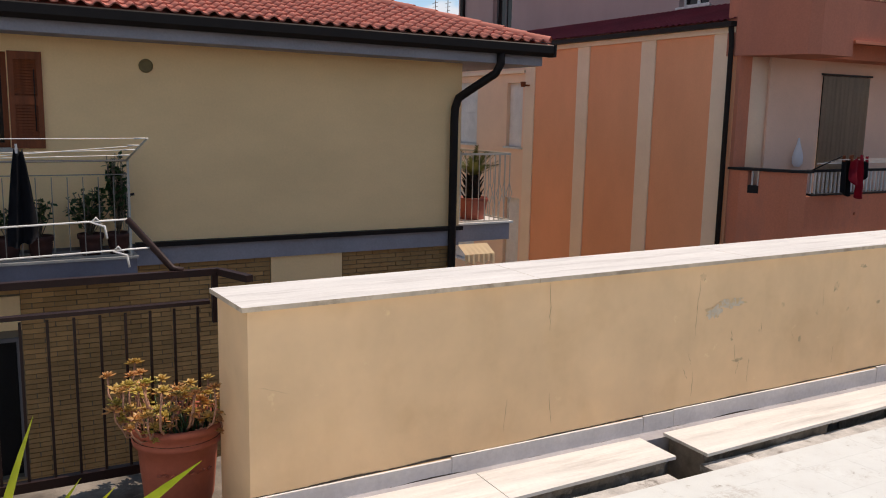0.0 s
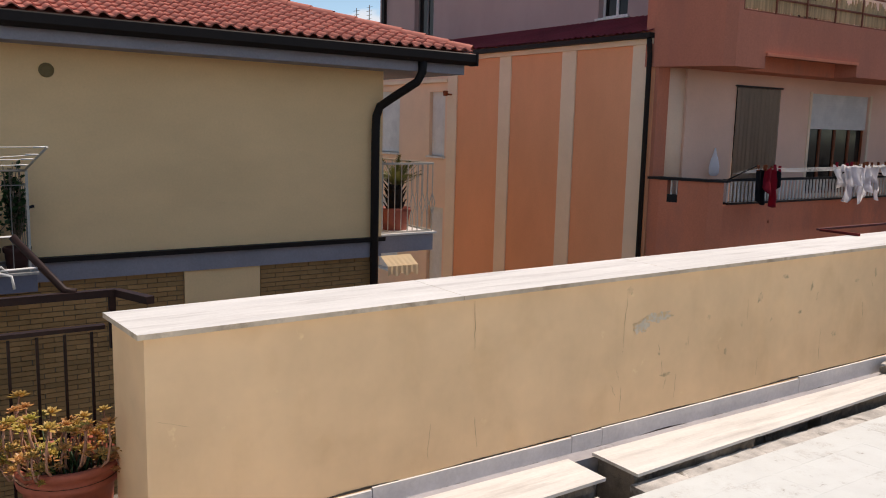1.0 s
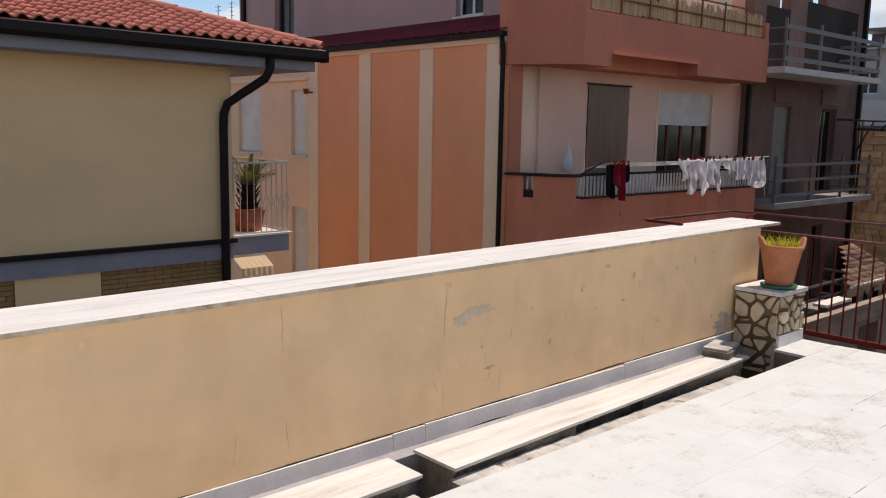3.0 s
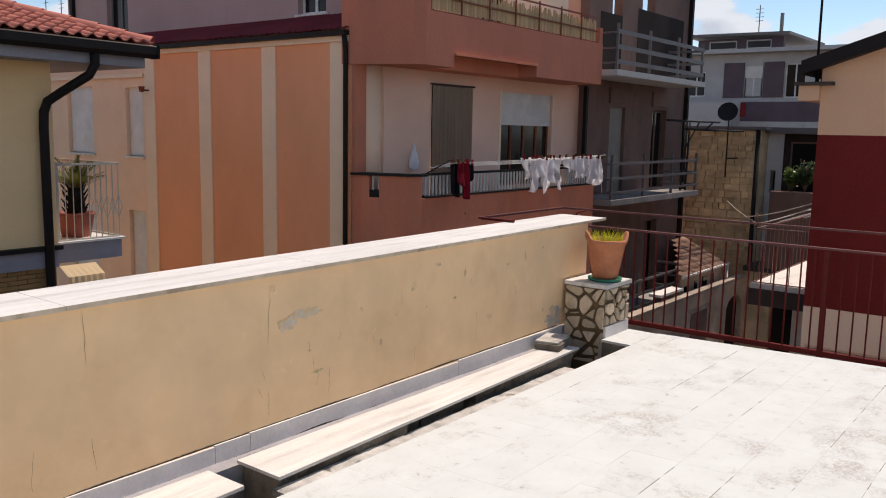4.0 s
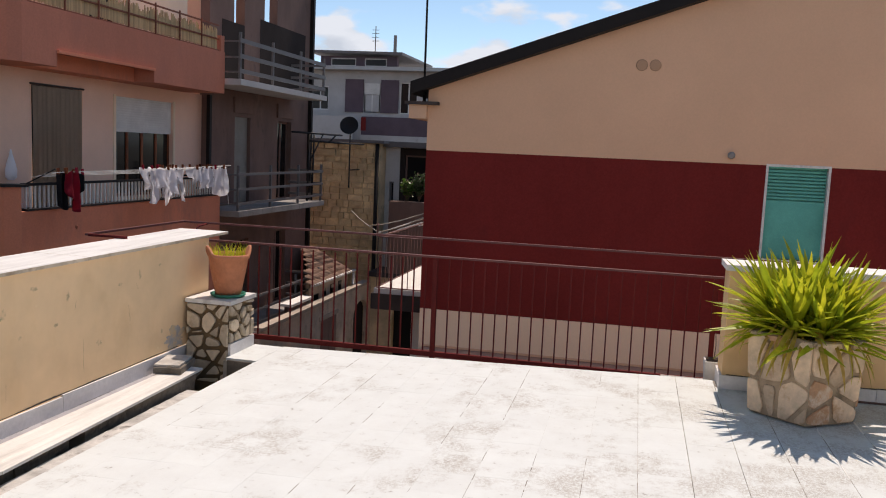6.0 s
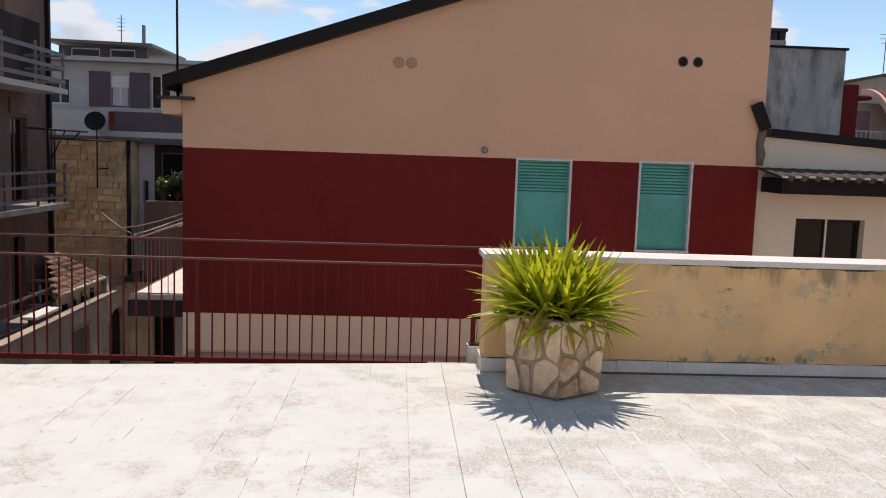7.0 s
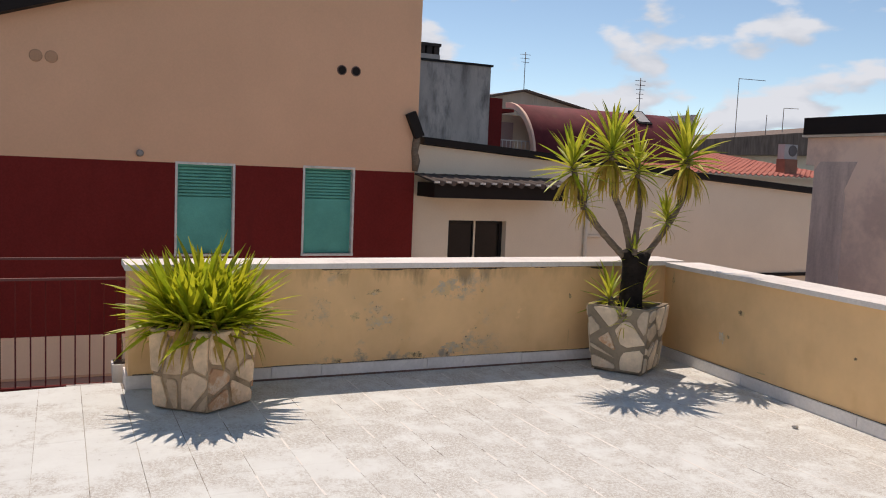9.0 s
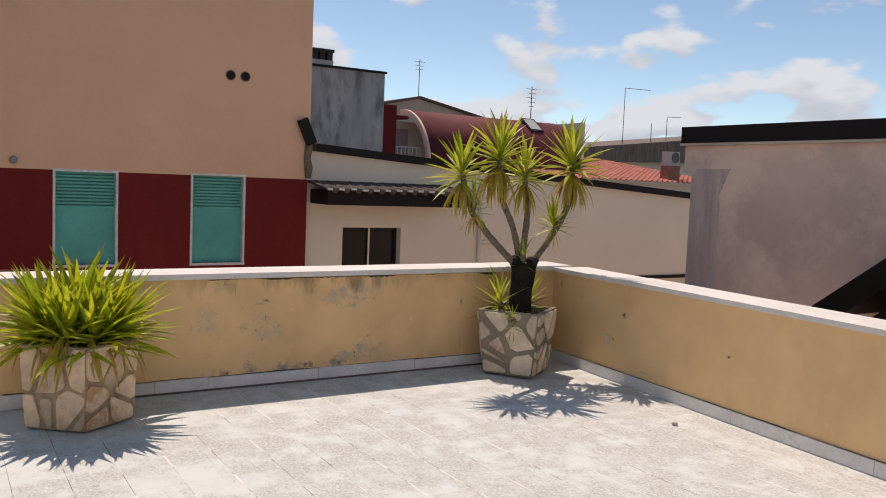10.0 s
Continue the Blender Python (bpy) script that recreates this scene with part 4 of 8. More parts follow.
for k, (z, y, x1) in enumerate(((1.14, 4.50, 0.64), (1.0, 4.43, 0.73))):
    wl_ = thing("washing_line", "white cord tied to an iron bracket", "washing line")
    bm = bmesh.new()
    bent(bm, [(-3.0 + (x1 + 3.0) * q / 12, y, z - 0.05 * math.sin(math.pi * q / 12) * 0.6 - 0.01 * (12 - q) / 12) for q in range(13)], 0.005, 6)
    part("cord", bm, ROPE, wl_)
    bm = bmesh.new()
    bent(bm, [(x1 - 0.16, y, z), (x1 - 0.15, y - 0.01, z + 0.015), (x1 - 0.12, y + 0.01, z - 0.015), (x1 - 0.17, y - 0.01, z - 0.006), (x1 - 0.11, y - 0.015, z - 0.03), (x1 - 0.10, y - 0.015, z - 0.09)], 0.006, 6)
    part("knot", bm, ROPE, wl_)
    wl_.location, wl_.scale = (-0.0023, -0.0068, -0.152), (1.09, 1.09, 1.09)

RB.location, RB.scale = (-0.0023, -0.0068, -0.152), (1.09, 1.09, 1.09)

def dark_line(parent, plane, u0, u1, z0, slope, thick, salt):
    """A thin ragged dark band with gaps, along a skirting or coping."""
    r = random.Random(salt)
    bm = bmesh.new()
    axis, at = plane
    n = int(abs(u1 - u0) / 0.018)
    last = None
    for k in range(n + 1):
        u = u0 + (u1 - u0) * k / n
        h = thick * max(0.0, noise.noise(Vector((u * 2.3, salt, 0))) + 0.25 + r.uniform(-0.1, 0.1))
        z = z0 + slope * (u - u0)
        pair = [bm.verts.new((u, at, q) if axis == "y" else (at, u, q)) for q in (z - 0.004, z + h)]
        if last:
            bm.faces.new((last[0], last[1], pair[1], pair[0]))
        last = pair
    part("grime", bm, DARK_BAND, parent)


DARK_BAND = surface("black_band", (0.085, 0.07, 0.055), 0.95, large=9, vary=0.3)
dark_line(PL, ("y", 3.6374), 1.0, 7.0, -0.066, 0.008, 0.014, 3)
dark_line(PL, ("y", 3.6235), 1.0, 7.0, -0.152, 0.0, 0.012, 5)
dark_line(PR, ("x", RX - 0.0026), -0.75, -5.7, 0.108, 0.0, 0.014, 8)
dark_line(PR, ("x", RX - 0.0027), -2.2, -5.0, 0.902, 0.0, -0.035, 11)
dark_line(PS, ("y", 0.0026), -0.1, -6.0, 0.102, 0.0, 0.010, 14)

# stone-clad pedestal at the end of the drain
PED = thing("pedestal", "low square pedestal clad in irregular limestone with a marble top", "pedestal", (7.09, 3.225, 0.018))
bm = bmesh.new()
bx(bm, 0.012, 0.44, 0.012, 0.385, -0.48, 0.325)
part("core", bm, CRAZY_BED, PED)
crazy_stones(PED, [(0.0, 0.385, -0.34), (0.0, 0.0, -0.34), (0.0, 0.0, 0.325), (0.0, 0.385, 0.325)], (-1, 0, 0), 22, CRAZY_SHADED, 0.026, 0.018, 5)
crazy_stones(PED, [(0.0, 0.0, -0.0), (0.44, 0.0, -0.0), (0.44, 0.0, 0.325), (0.0, 0.0, 0.325)], (0, -1, 0), 15, CRAZY_SHADED, 0.026, 0.018, 6)
bm = bmesh.new()
bx(bm, -0.015, 0.465, -0.02, 0.395, 0.326, 0.36)
soften(bm, 0.006)
part("top_slab", bm, MARBLE, PED)
bm = bmesh.new()
bx(bm, 0.01, 0.45, -0.012, 0.011, -0.12, -0.005)
part("baseboard", bm, BASEBOARD, PED)

# floor tiles
TP = 0.285
GX, GY = 0.0002, 0.0018
tile_bm = bmesh.new()
v, f = bx(tile_bm, -TP / 2 + GX, TP / 2 - GX, -TP / 2 + GY, TP / 2 - GY, -0.028, 0.0)
TILE_ME = mesh_of("tile", tile_bm, FLOOR)
tile_bm = bmesh.new()
bx(tile_bm, -TP / 2 + GX, TP / 2 - GX, -TP / 2 + 0.0003, TP / 2 - 0.0003, -0.028, 0.0)
TILE_TIGHT = mesh_of("tile", tile_bm, FLOOR)
TILES_JOBS = []
rest = []
for i in range(-38, 2):
    for j in range(-22, 13):
        x, y = 7.235 + TP * i, -0.11 + TP * (j - 0.5)
        if x - TP / 2 > EDGE_X or y - TP / 2 > EDGE_Y - 0.02 or x < -3.0:
            continue
        x0, x1 = x - TP / 2 + GX, min(x + TP / 2 - GX, EDGE_X + 0.01)
        gy = GY if -1.6 < y < -0.1 else 0.0003
        y0, y1 = y - TP / 2 + gy, min(y + TP / 2 - gy, EDGE_Y + 0.01)
        if y1 < -5.75 or (x0 > RX and y0 < -0.7):
            continue
        whole = x1 - x0 > TP - 0.01 and y1 - y0 > TP - 0.01
        if whole and 3.9 < x < 7.3 and -4.4 < y < 2.9 and len(TILES_JOBS) < 300:
            TILES_JOBS.append((x, y))
        else:
            rest.append((x0, x1, y0, y1))
bm = bmesh.new()
for x0, x1, y0, y1 in rest:
    dz = rng.uniform(-0.0002, 0.0002)
    v, f = bx(bm, x0, x1, y0, y1, -0.028, 0.0)
    for p in v:
        p.co.z += level(p.co.y) + dz
part("floor_tiles", bm, FLOOR, floor, kind="stuff")
bm = bmesh.new()
bx(bm, 7.03, EDGE_X, EDGE_Y + 0.015, 3.215, -0.108, -0.084)
part("tile", bm, FLOOR, floor)
# mortar squeezed out of the joints, worn to broken ridges
bm = bmesh.new()
for j in range(-20, -2):
    y = -0.11 + TP * j
    if y > -1.0:
        continue
    x = -2.5
    while x < 7.1:
        le = rng.uniform(0.03, 0.30)
        if rng.random() < 0.38:
            bx(bm, x, min(x + le, 7.2), y - rng.uniform(0.002, 0.010), y + rng.uniform(0.002, 0.010), -0.004, rng.uniform(0.0003, 0.0012))
        x += le
part("mortar_ridges", bm, RIDGE, floor, kind="stuff")
# stretches where the joints have opened and gathered dirt
bm = bmesh.new()
for j in range(-18, 12):
    y, x = -0.11 + TP * j, -2.5
    while x < 7.3:
        le = rng.uniform(0.02, 0.34)
        keep = noise.noise(Vector((x * 0.9, y * 1.7, 4.0)))
        if keep > (0.12 if y > -0.2 else -0.05) and y < EDGE_Y - 0.1 and (x < RX - 0.05 or y > -0.6):
            w = rng.uniform(0.0008, 0.0026)
            v, f = bx(bm, x, x + le * rng.uniform(0.3, 0.95), y - w, y + w, -0.003, 0.0005)
            for p in v:
                p.co.z += level(p.co.y)
        x += le
part("open_joints", bm, JOINT_DIRT, floor, kind="stuff")

# ---- yellow house across the lane ----
YH = thing("house", "pale yellow rendered house with a red clay tile roof", "house")
FY = 11.2
wall_part("wall", "y", FY, 0.3, -6.0, 6.42, -0.02, 2.64, YELLOW, ((-0.95, 0.31, 1.20, 2.32),), YH)
wall_part("side_wall", "x", 6.42, -0.3, FY + 0.3, 20.0, -7.0, 2.62, YELLOW, (), YH)
wall_part("lower_wall", "y", FY + 0.03, 0.3, -6.0, 6.39, -7.0, -0.30, BRICK_BED, ((-2.0, 0.27, -2.9, -1.1), (-0.3, 0.30, -1.0, -0.59)), YH, "lower storey wall faced with narrow yellow bricks")
box_part("band", -6.0, 6.40, FY - 0.04, FY + 0.3, -0.30, -0.06, BLUEGREY, YH, "blue-grey painted string course")
bm = bmesh.new()
bx(bm, 1.65, 6.44, FY - 0.10, FY + 0.02, -0.06, 0.0)
part("ledge", bm, BLACK, YH, "black sheet-metal flashing ledge")
EAVES = Matrix.Translation((6.3, 0, 2.5)) @ Matrix.Rotation(0.0105, 4, "Y") @ Matrix.Translation((-6.3, 0, -2.5))   # the eaves climb slightly towards -x
box_part("soffit", -6.2, 7.50, 10.664, 21.0, 2.455, 2.66, BLUEGREY, YH, "blue-grey boxed eaves").matrix_basis = EAVES
# gutter: an open half-round channel with a front lip
bm = bmesh.new()
prof = [(10.66, 2.75), (10.66, 2.64), (10.60, 2.585), (10.55, 2.585), (10.50, 2.64), (10.50, 2.745), (10.52, 2.76), (10.525, 2.745), (10.525, 2.655), (10.56, 2.605), (10.60, 2.605), (10.64, 2.655), (10.64, 2.75)]
ring0 = [bm.verts.new((-6.2, a, b)) for a, b in prof]
ring1 = [bm.verts.new((7.62, a, b)) for a, b in prof]
for k in range(len(prof)):
    bm.faces.new((ring0[k], ring0[(k + 1) % len(prof)], ring1[(k + 1) % len(prof)], ring1[k]))
bm.faces.new(ring1)
bx(bm, 7.60, 7.63, 10.49, 10.67, 2.585, 2.77)
part("gutter", bm, BLACK, YH, "black painted metal gutter", m=EAVES)
bm = bmesh.new()
bent(bm, [(6.72, 10.60, 2.62), (6.72, 10.60, 2.44), (6.66, 10.64, 2.30), (6.42, 10.95, 2.06), (6.30, 11.08, 1.94), (6.26, 11.11, 1.80), (6.25, 11.11, 1.6), (6.25, 11.11, -7.0)], 0.062, 12)
part("downpipe", bm, BLACK, YH, "black round downpipe with an offset bend")
# roof slope with a hip
RS = math.tan(radians(17.5))
bm = bmesh.new()
q = [(-6.2, 10.56), (7.62, 10.56), (2.2, 15.98), (-6.2, 15.98)]
top = [bm.verts.new((x, y, 2.80 + (y - 10.56) * RS)) for x, y in q]
low = [bm.verts.new((x, y, 2.70 + (y - 10.56) * RS)) for x, y in q]
bm.faces.new(top)
bm.faces.new(list(reversed(low)))
for k in range(4):
    bm.faces.new((top[k], low[k], low[(k + 1) % 4], top[(k + 1) % 4]))
q = [(7.62, 10.56), (7.62, 21.0), (2.2, 21.0), (2.2, 15.98)]
zz = [2.80, 2.80, 2.80 + 5.42 * RS, 2.80 + 5.42 * RS]
vs = [bm.verts.new((x, y, z)) for (x, y), z in zip(q, zz)]
bm.faces.new(vs)
ROOFDECK = part("roof", bm, ROOF_TILE, YH, m=EAVES @ Matrix.Translation((0, 0, -0.04)))
# vent, wooden shutter door, rendered panel in the brick
bm = bmesh.new()
lathe(bm, [(0.085, 0), (0.085, 0.02), (0.06, 0.024), (0.055, 0.012)], 20)
part("vent", bm, surface("brown_plastic", (0.22, 0.16, 0.07), 0.6), YH, m=Matrix.Translation((1.86, FY - 0.001, 2.22)) @ Matrix.Rotation(radians(90), 4, "X"))
box_part("rendered_panel", 3.43, 4.48, FY - 0.005, FY + 0.03, -1.6, -0.302, YELLOW, YH)
box_part("rendered_panel", -0.30, 0.30, FY - 0.008, FY + 0.03, -1.0, -0.58, YELLOW, YH)
box_part("dark_opening", -2.0, 0.27, FY + 0.16, FY + 0.2, -2.9, -1.1, GLASS_DARK, YH)
box_part("lower_frame", 0.235, 0.275, FY + 0.0, FY + 0.16, -2.9, -1.1, GREYSTEEL, YH)
box_part("lower_frame", -2.0, 0.234, FY + 0.0, FY + 0.16, -1.15, -1.1, GREYSTEEL, YH)


def louvre_shutter(parent, u0, u1, z0, z1, y, name="shutter"):
    bm = bmesh.new()
    a0, a1, zm = u0 + 0.06, u1 - 0.06, (z0 + z1) / 2
    pierced(bm, "y", y - 0.04, 0.04, u0, u1, z0, z1, ((a0, a1, z0 + 0.12, zm - 0.05), (a0, a1, zm + 0.05, z1 - 0.09)))
    s = part(name, bm, WOOD, parent, "brown wooden louvred shutter, folded open")
    bm = bmesh.new()
    bx(bm, a0, a1, y - 0.006, y - 0.002, z0 + 0.12, z1 - 0.09)
    part("back_board", bm, WOOD, s)
    bm = bmesh.new()
    tube(bm, (a1 - 0.03, y - 0.045, z0 + 0.2), (a1 - 0.03, y - 0.045, z1 - 0.2), 0.006, seg=6)
    part("closing_bar", bm, DARKMETAL, s)
    bm = bmesh.new()
    bx(bm, -(u1 - u0 - 0.12) / 2, (u1 - u0 - 0.12) / 2, -0.018, 0.018, -0.004, 0.004)
    me = mesh_of("slat", bm, WOOD)
    z = z0 + 0.14
    while z < z1 - 0.1:
        if abs(z - zm) > 0.06:
            piece("slat", me, s, pose((u0 + u1) / 2, y - 0.022, z, 62, 0, 0))
        z += 0.034


louvre_shutter(YH, 0.32, 0.68, 1.20, 2.325, FY - 0.01)
louvre_shutter(YH, -1.31, -0.96, 1.20, 2.325, FY - 0.01)
facade_window(YH, "y", FY, 1, -0.95, 0.31, 1.20, 2.32, WOOD, GLASS_DARK, sill=CEMENT)

# its front balcony with railing, drying frame and pots
YB = thing("balcony", "narrow balcony with a thin white iron railing", "balcony")
box_part("balcony_slab", -6.0, 1.58, 10.60, 11.155, -0.30, -0.10, BLUEGREY_SHADED, YB, bevel=0.01)
box_part("slab_edge", -6.0, 1.60, 10.57, 11.155, -0.099, -0.07, CEMENT, YB)


def balustrade(parent, a, b, z0, z1, step, material, r=0.007, top=0.018, diamonds=False, thick=0.03):
    a, b = Vector((*a, 0)), Vector((*b, 0))
    le, d = (b - a).length, (b - a).normalized()
    ang = math.degrees(math.atan2(d.y, d.x))
    bm = bmesh.new()
    bx(bm, 0, le, -top, top, z1 - thick, z1)
    part("rail", bm, material, parent, m=pose(a.x, a.y, 0, 0, 0, ang))
    bm = bmesh.new()
    bx(bm, 0, le, -0.012, 0.012, z0, z0 + 0.025)
    part("lower_rail", bm, material, parent, m=pose(a.x, a.y, 0, 0, 0, ang))
    bm = bmesh.new()
    bx(bm, -r, r, -r, r, z0 + 0.025, z1 - 0.03)
    me = mesh_of("baluster", bm, material)
    bm = bmesh.new()
    for s in (-1, 1):
        pts = [(0, 0, z0 + 0.025), (0, 0, z0 + 0.28), (s * 0.055, 0, z0 + 0.45), (0, 0, z0 + 0.62), (0, 0, z1 - 0.03)]
        bent(bm, pts, r, 5)
    me2 = mesh_of("baluster", bm, material)
    n = int(le / step)
    for k in range(n + 1):
        p = a + d * (le * k / n)
        piece("baluster", me2 if diamonds and k % 2 else me, parent, pose(p.x, p.y, 0, 0, 0, ang))


balustrade(YB, (-4.0, 10.64), (1.52, 10.64), -0.07, 0.92, 0.165, GREYRAIL, 0.005, 0.006, thick=0.012)
balustrade(YB, (1.52, 10.64), (1.52, 11.15), -0.07, 0.92, 0.165, GREYRAIL, 0.005, 0.006, thick=0.012)
box_part("post", 1.508, 1.534, 10.625, 10.65, -0.07, 1.08, DULL_WHITE, YB)
DF = thing("clothes_airer", "white metal clothes airer with taut lines, fixed to a balcony", "drying rack")
bm = bmesh.new()
tube(bm, (1.50, 10.6, 1.08), (1.66, 10.05, 1.36), 0.014, seg=6)
part("arm", bm, DULL_WHITE, DF)
bm = bmesh.new()
tube(bm, (-4.0, 10.6, 1.06), (1.50, 10.6, 1.08), 0.014, seg=6)
part("arm", bm, GREYRAIL, DF)
# the cords: where each is tied on the arm, and how far it drops along its run
for q, drop in ((1.0, 0.0), (0.68, 0.13), (0.48, 0.03), (0.22, 0.02)):
    p = Vector((1.50, 10.58, 1.09)).lerp(Vector((1.66, 10.05, 1.36)), q)
    bm = bmesh.new()
    bent(bm, [p, (p.x - 1.5, p.y, p.z - 0.012 - drop * 0.8), (p.x - 5.5, p.y, p.z - 0.02 - drop)], 0.005, 5)
    cord = part("line", bm, ROPE, DF)
    bm = bmesh.new()
    tube(bm, p + Vector((-0.14, 0, -0.002)), p + Vector((-0.02, 0, 0.0)), 0.009, seg=6)
    part("knot", bm, ROPE, cord)

# side balcony above the alley
YS = thing("balcony", "small side balcony with an ornate white railing", "balcony")
box_part("balcony_slab", 6.42, 7.50, 11.42, 13.4, -0.30, -0.03, BLUEGREY, YS)
box_part("slab_edge", 6.42, 7.54, 11.37, 13.4, -0.029, 0.0, MARBLE, YS)
balustrade(YS, (6.55, 11.43), (7.02, 11.43), 0.0, 1.10, 0.11, DULL_WHITE, 0.005, 0.02)
balustrade(YS, (7.02, 11.43), (7.48, 11.43), 0.0, 1.10, 0.077, DULL_WHITE, 0.007, 0.02, True)
balustrade(YS, (7.48, 11.43), (7.48, 13.35), 0.0, 1.10, 0.16, DULL_WHITE, 0.006, 0.02, True)
box_part("post", 6.53, 6.565, 11.41, 11.45, 0.0, 1.12, DULL_WHITE, YS)
AW = thing("awning", "small scalloped fabric awning in faded stripes", "awning")
bm = bmesh.new()
n = 12
top = [bm.verts.new((6.50 + 0.045 * k, 11.36, -0.33)) for k in range(n + 1)]
mid = [bm.verts.new((6.50 + 0.045 * k, 11.12 - 0.012 * (k % 2), -0.46)) for k in range(n + 1)]
low = [bm.verts.new((6.50 + 0.045 * k, 11.11 - 0.012 * (k % 2), -0.57 - (0.05, 0.0, 0.02, 0.045)[k % 4])) for k in range(n + 1)]
for a, b in ((top, mid), (mid, low)):
    for k in range(n):
        bm.faces.new((a[k], a[k + 1], b[k + 1], b[k]))
part("cloth", bm, cloth_material("awning_cloth", (0.95, 0.76, 0.50)), AW)

# ---- orange panelled building ----
OB = thing("building", "orange rendered building with cream vertical bands and a red sheet roof", "building")
SX = 11.62
wall_part("wall", "x", SX + 0.03, 0.3, 10.70, 16.80, -7.0, 3.20, ORANGE, (), OB)
for a, b in ((10.83, 11.22), (12.72, 13.12), (14.76, 15.16), (16.79, 17.18)):
    box_part("band", SX, SX + 0.029, a, b, -7.0, 3.20, CREAM, OB, bevel=0.004)
box_part("cornice", SX - 0.03, SX + 0.3, 10.72, 17.2, 3.201, 3.30, CREAM, OB)
box_part("gutter", SX - 0.16, SX - 0.03, 10.70, 22.4, 3.30, 3.385, BLACK, OB)
bm = bmesh.new()
n = 440
rows_ = []
for k in range(n + 1):
    y = 10.72 + (22.4 - 10.72) * k / n
    dz = 0.014 * math.sin(k * math.pi / 3)
    rows_.append((bm.verts.new((SX - 0.08, y, 3.43 + dz)), bm.verts.new((13.2, y, 3.98 + dz))))
for a, b in zip(rows_, rows_[1:]):
    bm.faces.new((a[0], b[0], b[1], a[1]))
bmesh.ops.solidify(bm, geom=bm.faces[:], thickness=0.02)
part("roof", bm, CRIMSON, OB)
bm = bmesh.new()
bent(bm, [(SX - 0.1, 10.76, 3.30), (SX - 0.08, 10.76, 3.15), (SX - 0.06, 10.76, 3.0), (SX - 0.06, 10.76, -7.0)], 0.045, 10)
part("downpipe", bm, BLACK, OB)
HOLES = ((17.35, 18.05, 0.92, 2.50), (19.5, 20.7, 0.92, 2.55), (17.35, 18.05, -2.3, -0.35), (19.5, 20.7, -2.3, -0.35))
wall_part("alley_wall", "x", SX + 0.06, 0.3, 17.18, 30.0, -7.0, 3.2, PEACH, HOLES, OB)
box_part("alley_cornice", SX - 0.02, SX + 0.06, 17.2, 30.0, 2.72, 2.80, CREAM, OB)
for h in HOLES:
    facade_window(OB, "x", SX + 0.06, 1, *h, WHITE, GLASS_DARK, WHITE, h[2] + 0.02, sill=MARBLE, pitch=0.4)
bm = bmesh.new()
tube(bm, (SX - 0.18, 17.0, 2.42), (SX, 17.0, 2.42), 0.02)
lathe(bm, [(0.05, 0), (0.07, 0.12)], 8, (SX - 0.18, 17.0, 2.38))
part("wall_lamp", bm, WOOD, OB)

UB = thing("building", "mauve rendered upper storeys behind a red sheet roof", "building")
HOLES = ((12.95, 13.80, 4.03, 5.3), (20.3, 21.3, 3.0, 5.4))
wall_part("wall", "x", 13.2, 0.3, 10.6, 23.0, 2.0, 9.0, MAUVE, HOLES, UB)
wall_part("side_wall", "y", 23.0, 0.3, 13.2, 20.0, 2.0, 9.0, MAUVE, (), UB)
for h in HOLES:
    facade_window(UB, "x", 13.2, 1, *h, GREYSTEEL if h[0] > 15 else WHITE, GLASS_DARK, sill=MARBLE if h[0] < 15 else None)
box_part("edge_pipe", 13.1, 13.2, 22.9, 23.05, 2.0, 9.0, BLACK, UB)

# ---- salmon building with balconies ----
SB = thing("building", "salmon rendered block of flats with deep balconies", "block of flats")


def prism(bm, plan, z0, z1):
    lo = [bm.verts.new((x, y, z0)) for x, y in plan]
    hi = [bm.verts.new((x, y, z1)) for x, y in plan]
    bm.faces.new(list(reversed(lo)))
    bm.faces.new(hi)
    n = len(plan)
    for k in range(n):
        bm.faces.new((lo[k], lo[(k + 1) % n], hi[(k + 1) % n], hi[k]))


# balcony front: chamfered corner, then along the street
CH = [(11.64, 10.66), (11.66, 10.45), (12.02, 9.66), (12.22, 9.5)]
outer = CH + [(18.7, 9.5)]
bm = bmesh.new()
prism(bm, [(11.64, 10.66), (11.66, 10.45), (11.72, 10.32), (11.90, 10.40), (11.84, 10.5), (11.84, 10.66)], -7.0, 0.83)
part("balcony_front", bm, SALMON, SB)
bm = bmesh.new()
prism(bm, [(11.80, 10.144), (12.02, 9.66), (12.22, 9.5), (12.30, 9.66), (12.15, 9.75), (11.97, 10.22)], -7.0, 0.83)
part("balcony_front", bm, SALMON, SB)
bm = bmesh.new()
prism(bm, [(11.72, 10.32), (11.80, 10.144), (11.97, 10.22), (11.90, 10.40)], -7.0, 0.44)
part("balcony_front", bm, SALMON, SB)
bm = bmesh.new()
prism(bm, [(12.22, 9.5), (18.7, 9.5), (18.7, 9.66), (12.30, 9.66)], -7.0, 0.44)
part("balcony_front", bm, SALMON, SB)
bm = bmesh.new()
prism(bm, [(18.5, 9.66), (18.7, 9.66), (18.7, 10.5), (18.5, 10.5)], -7.0, 0.44)
part("balcony_front", bm, SALMON, SB)
bm = bmesh.new()
prism(bm, [(11.60, 10.68), (11.62, 10.44), (11.99, 9.63), (12.20, 9.46), (12.34, 9.46), (12.34, 9.68), (12.18, 9.79), (11.88, 10.52), (11.88, 10.68)], 0.831, 0.875)
prism(bm, [(12.34, 9.48), (18.72, 9.48), (18.72, 9.68), (12.34, 9.68)], 0.441, 0.475)
part("coping", bm, DARKMETAL, SB)
bm = bmesh.new()
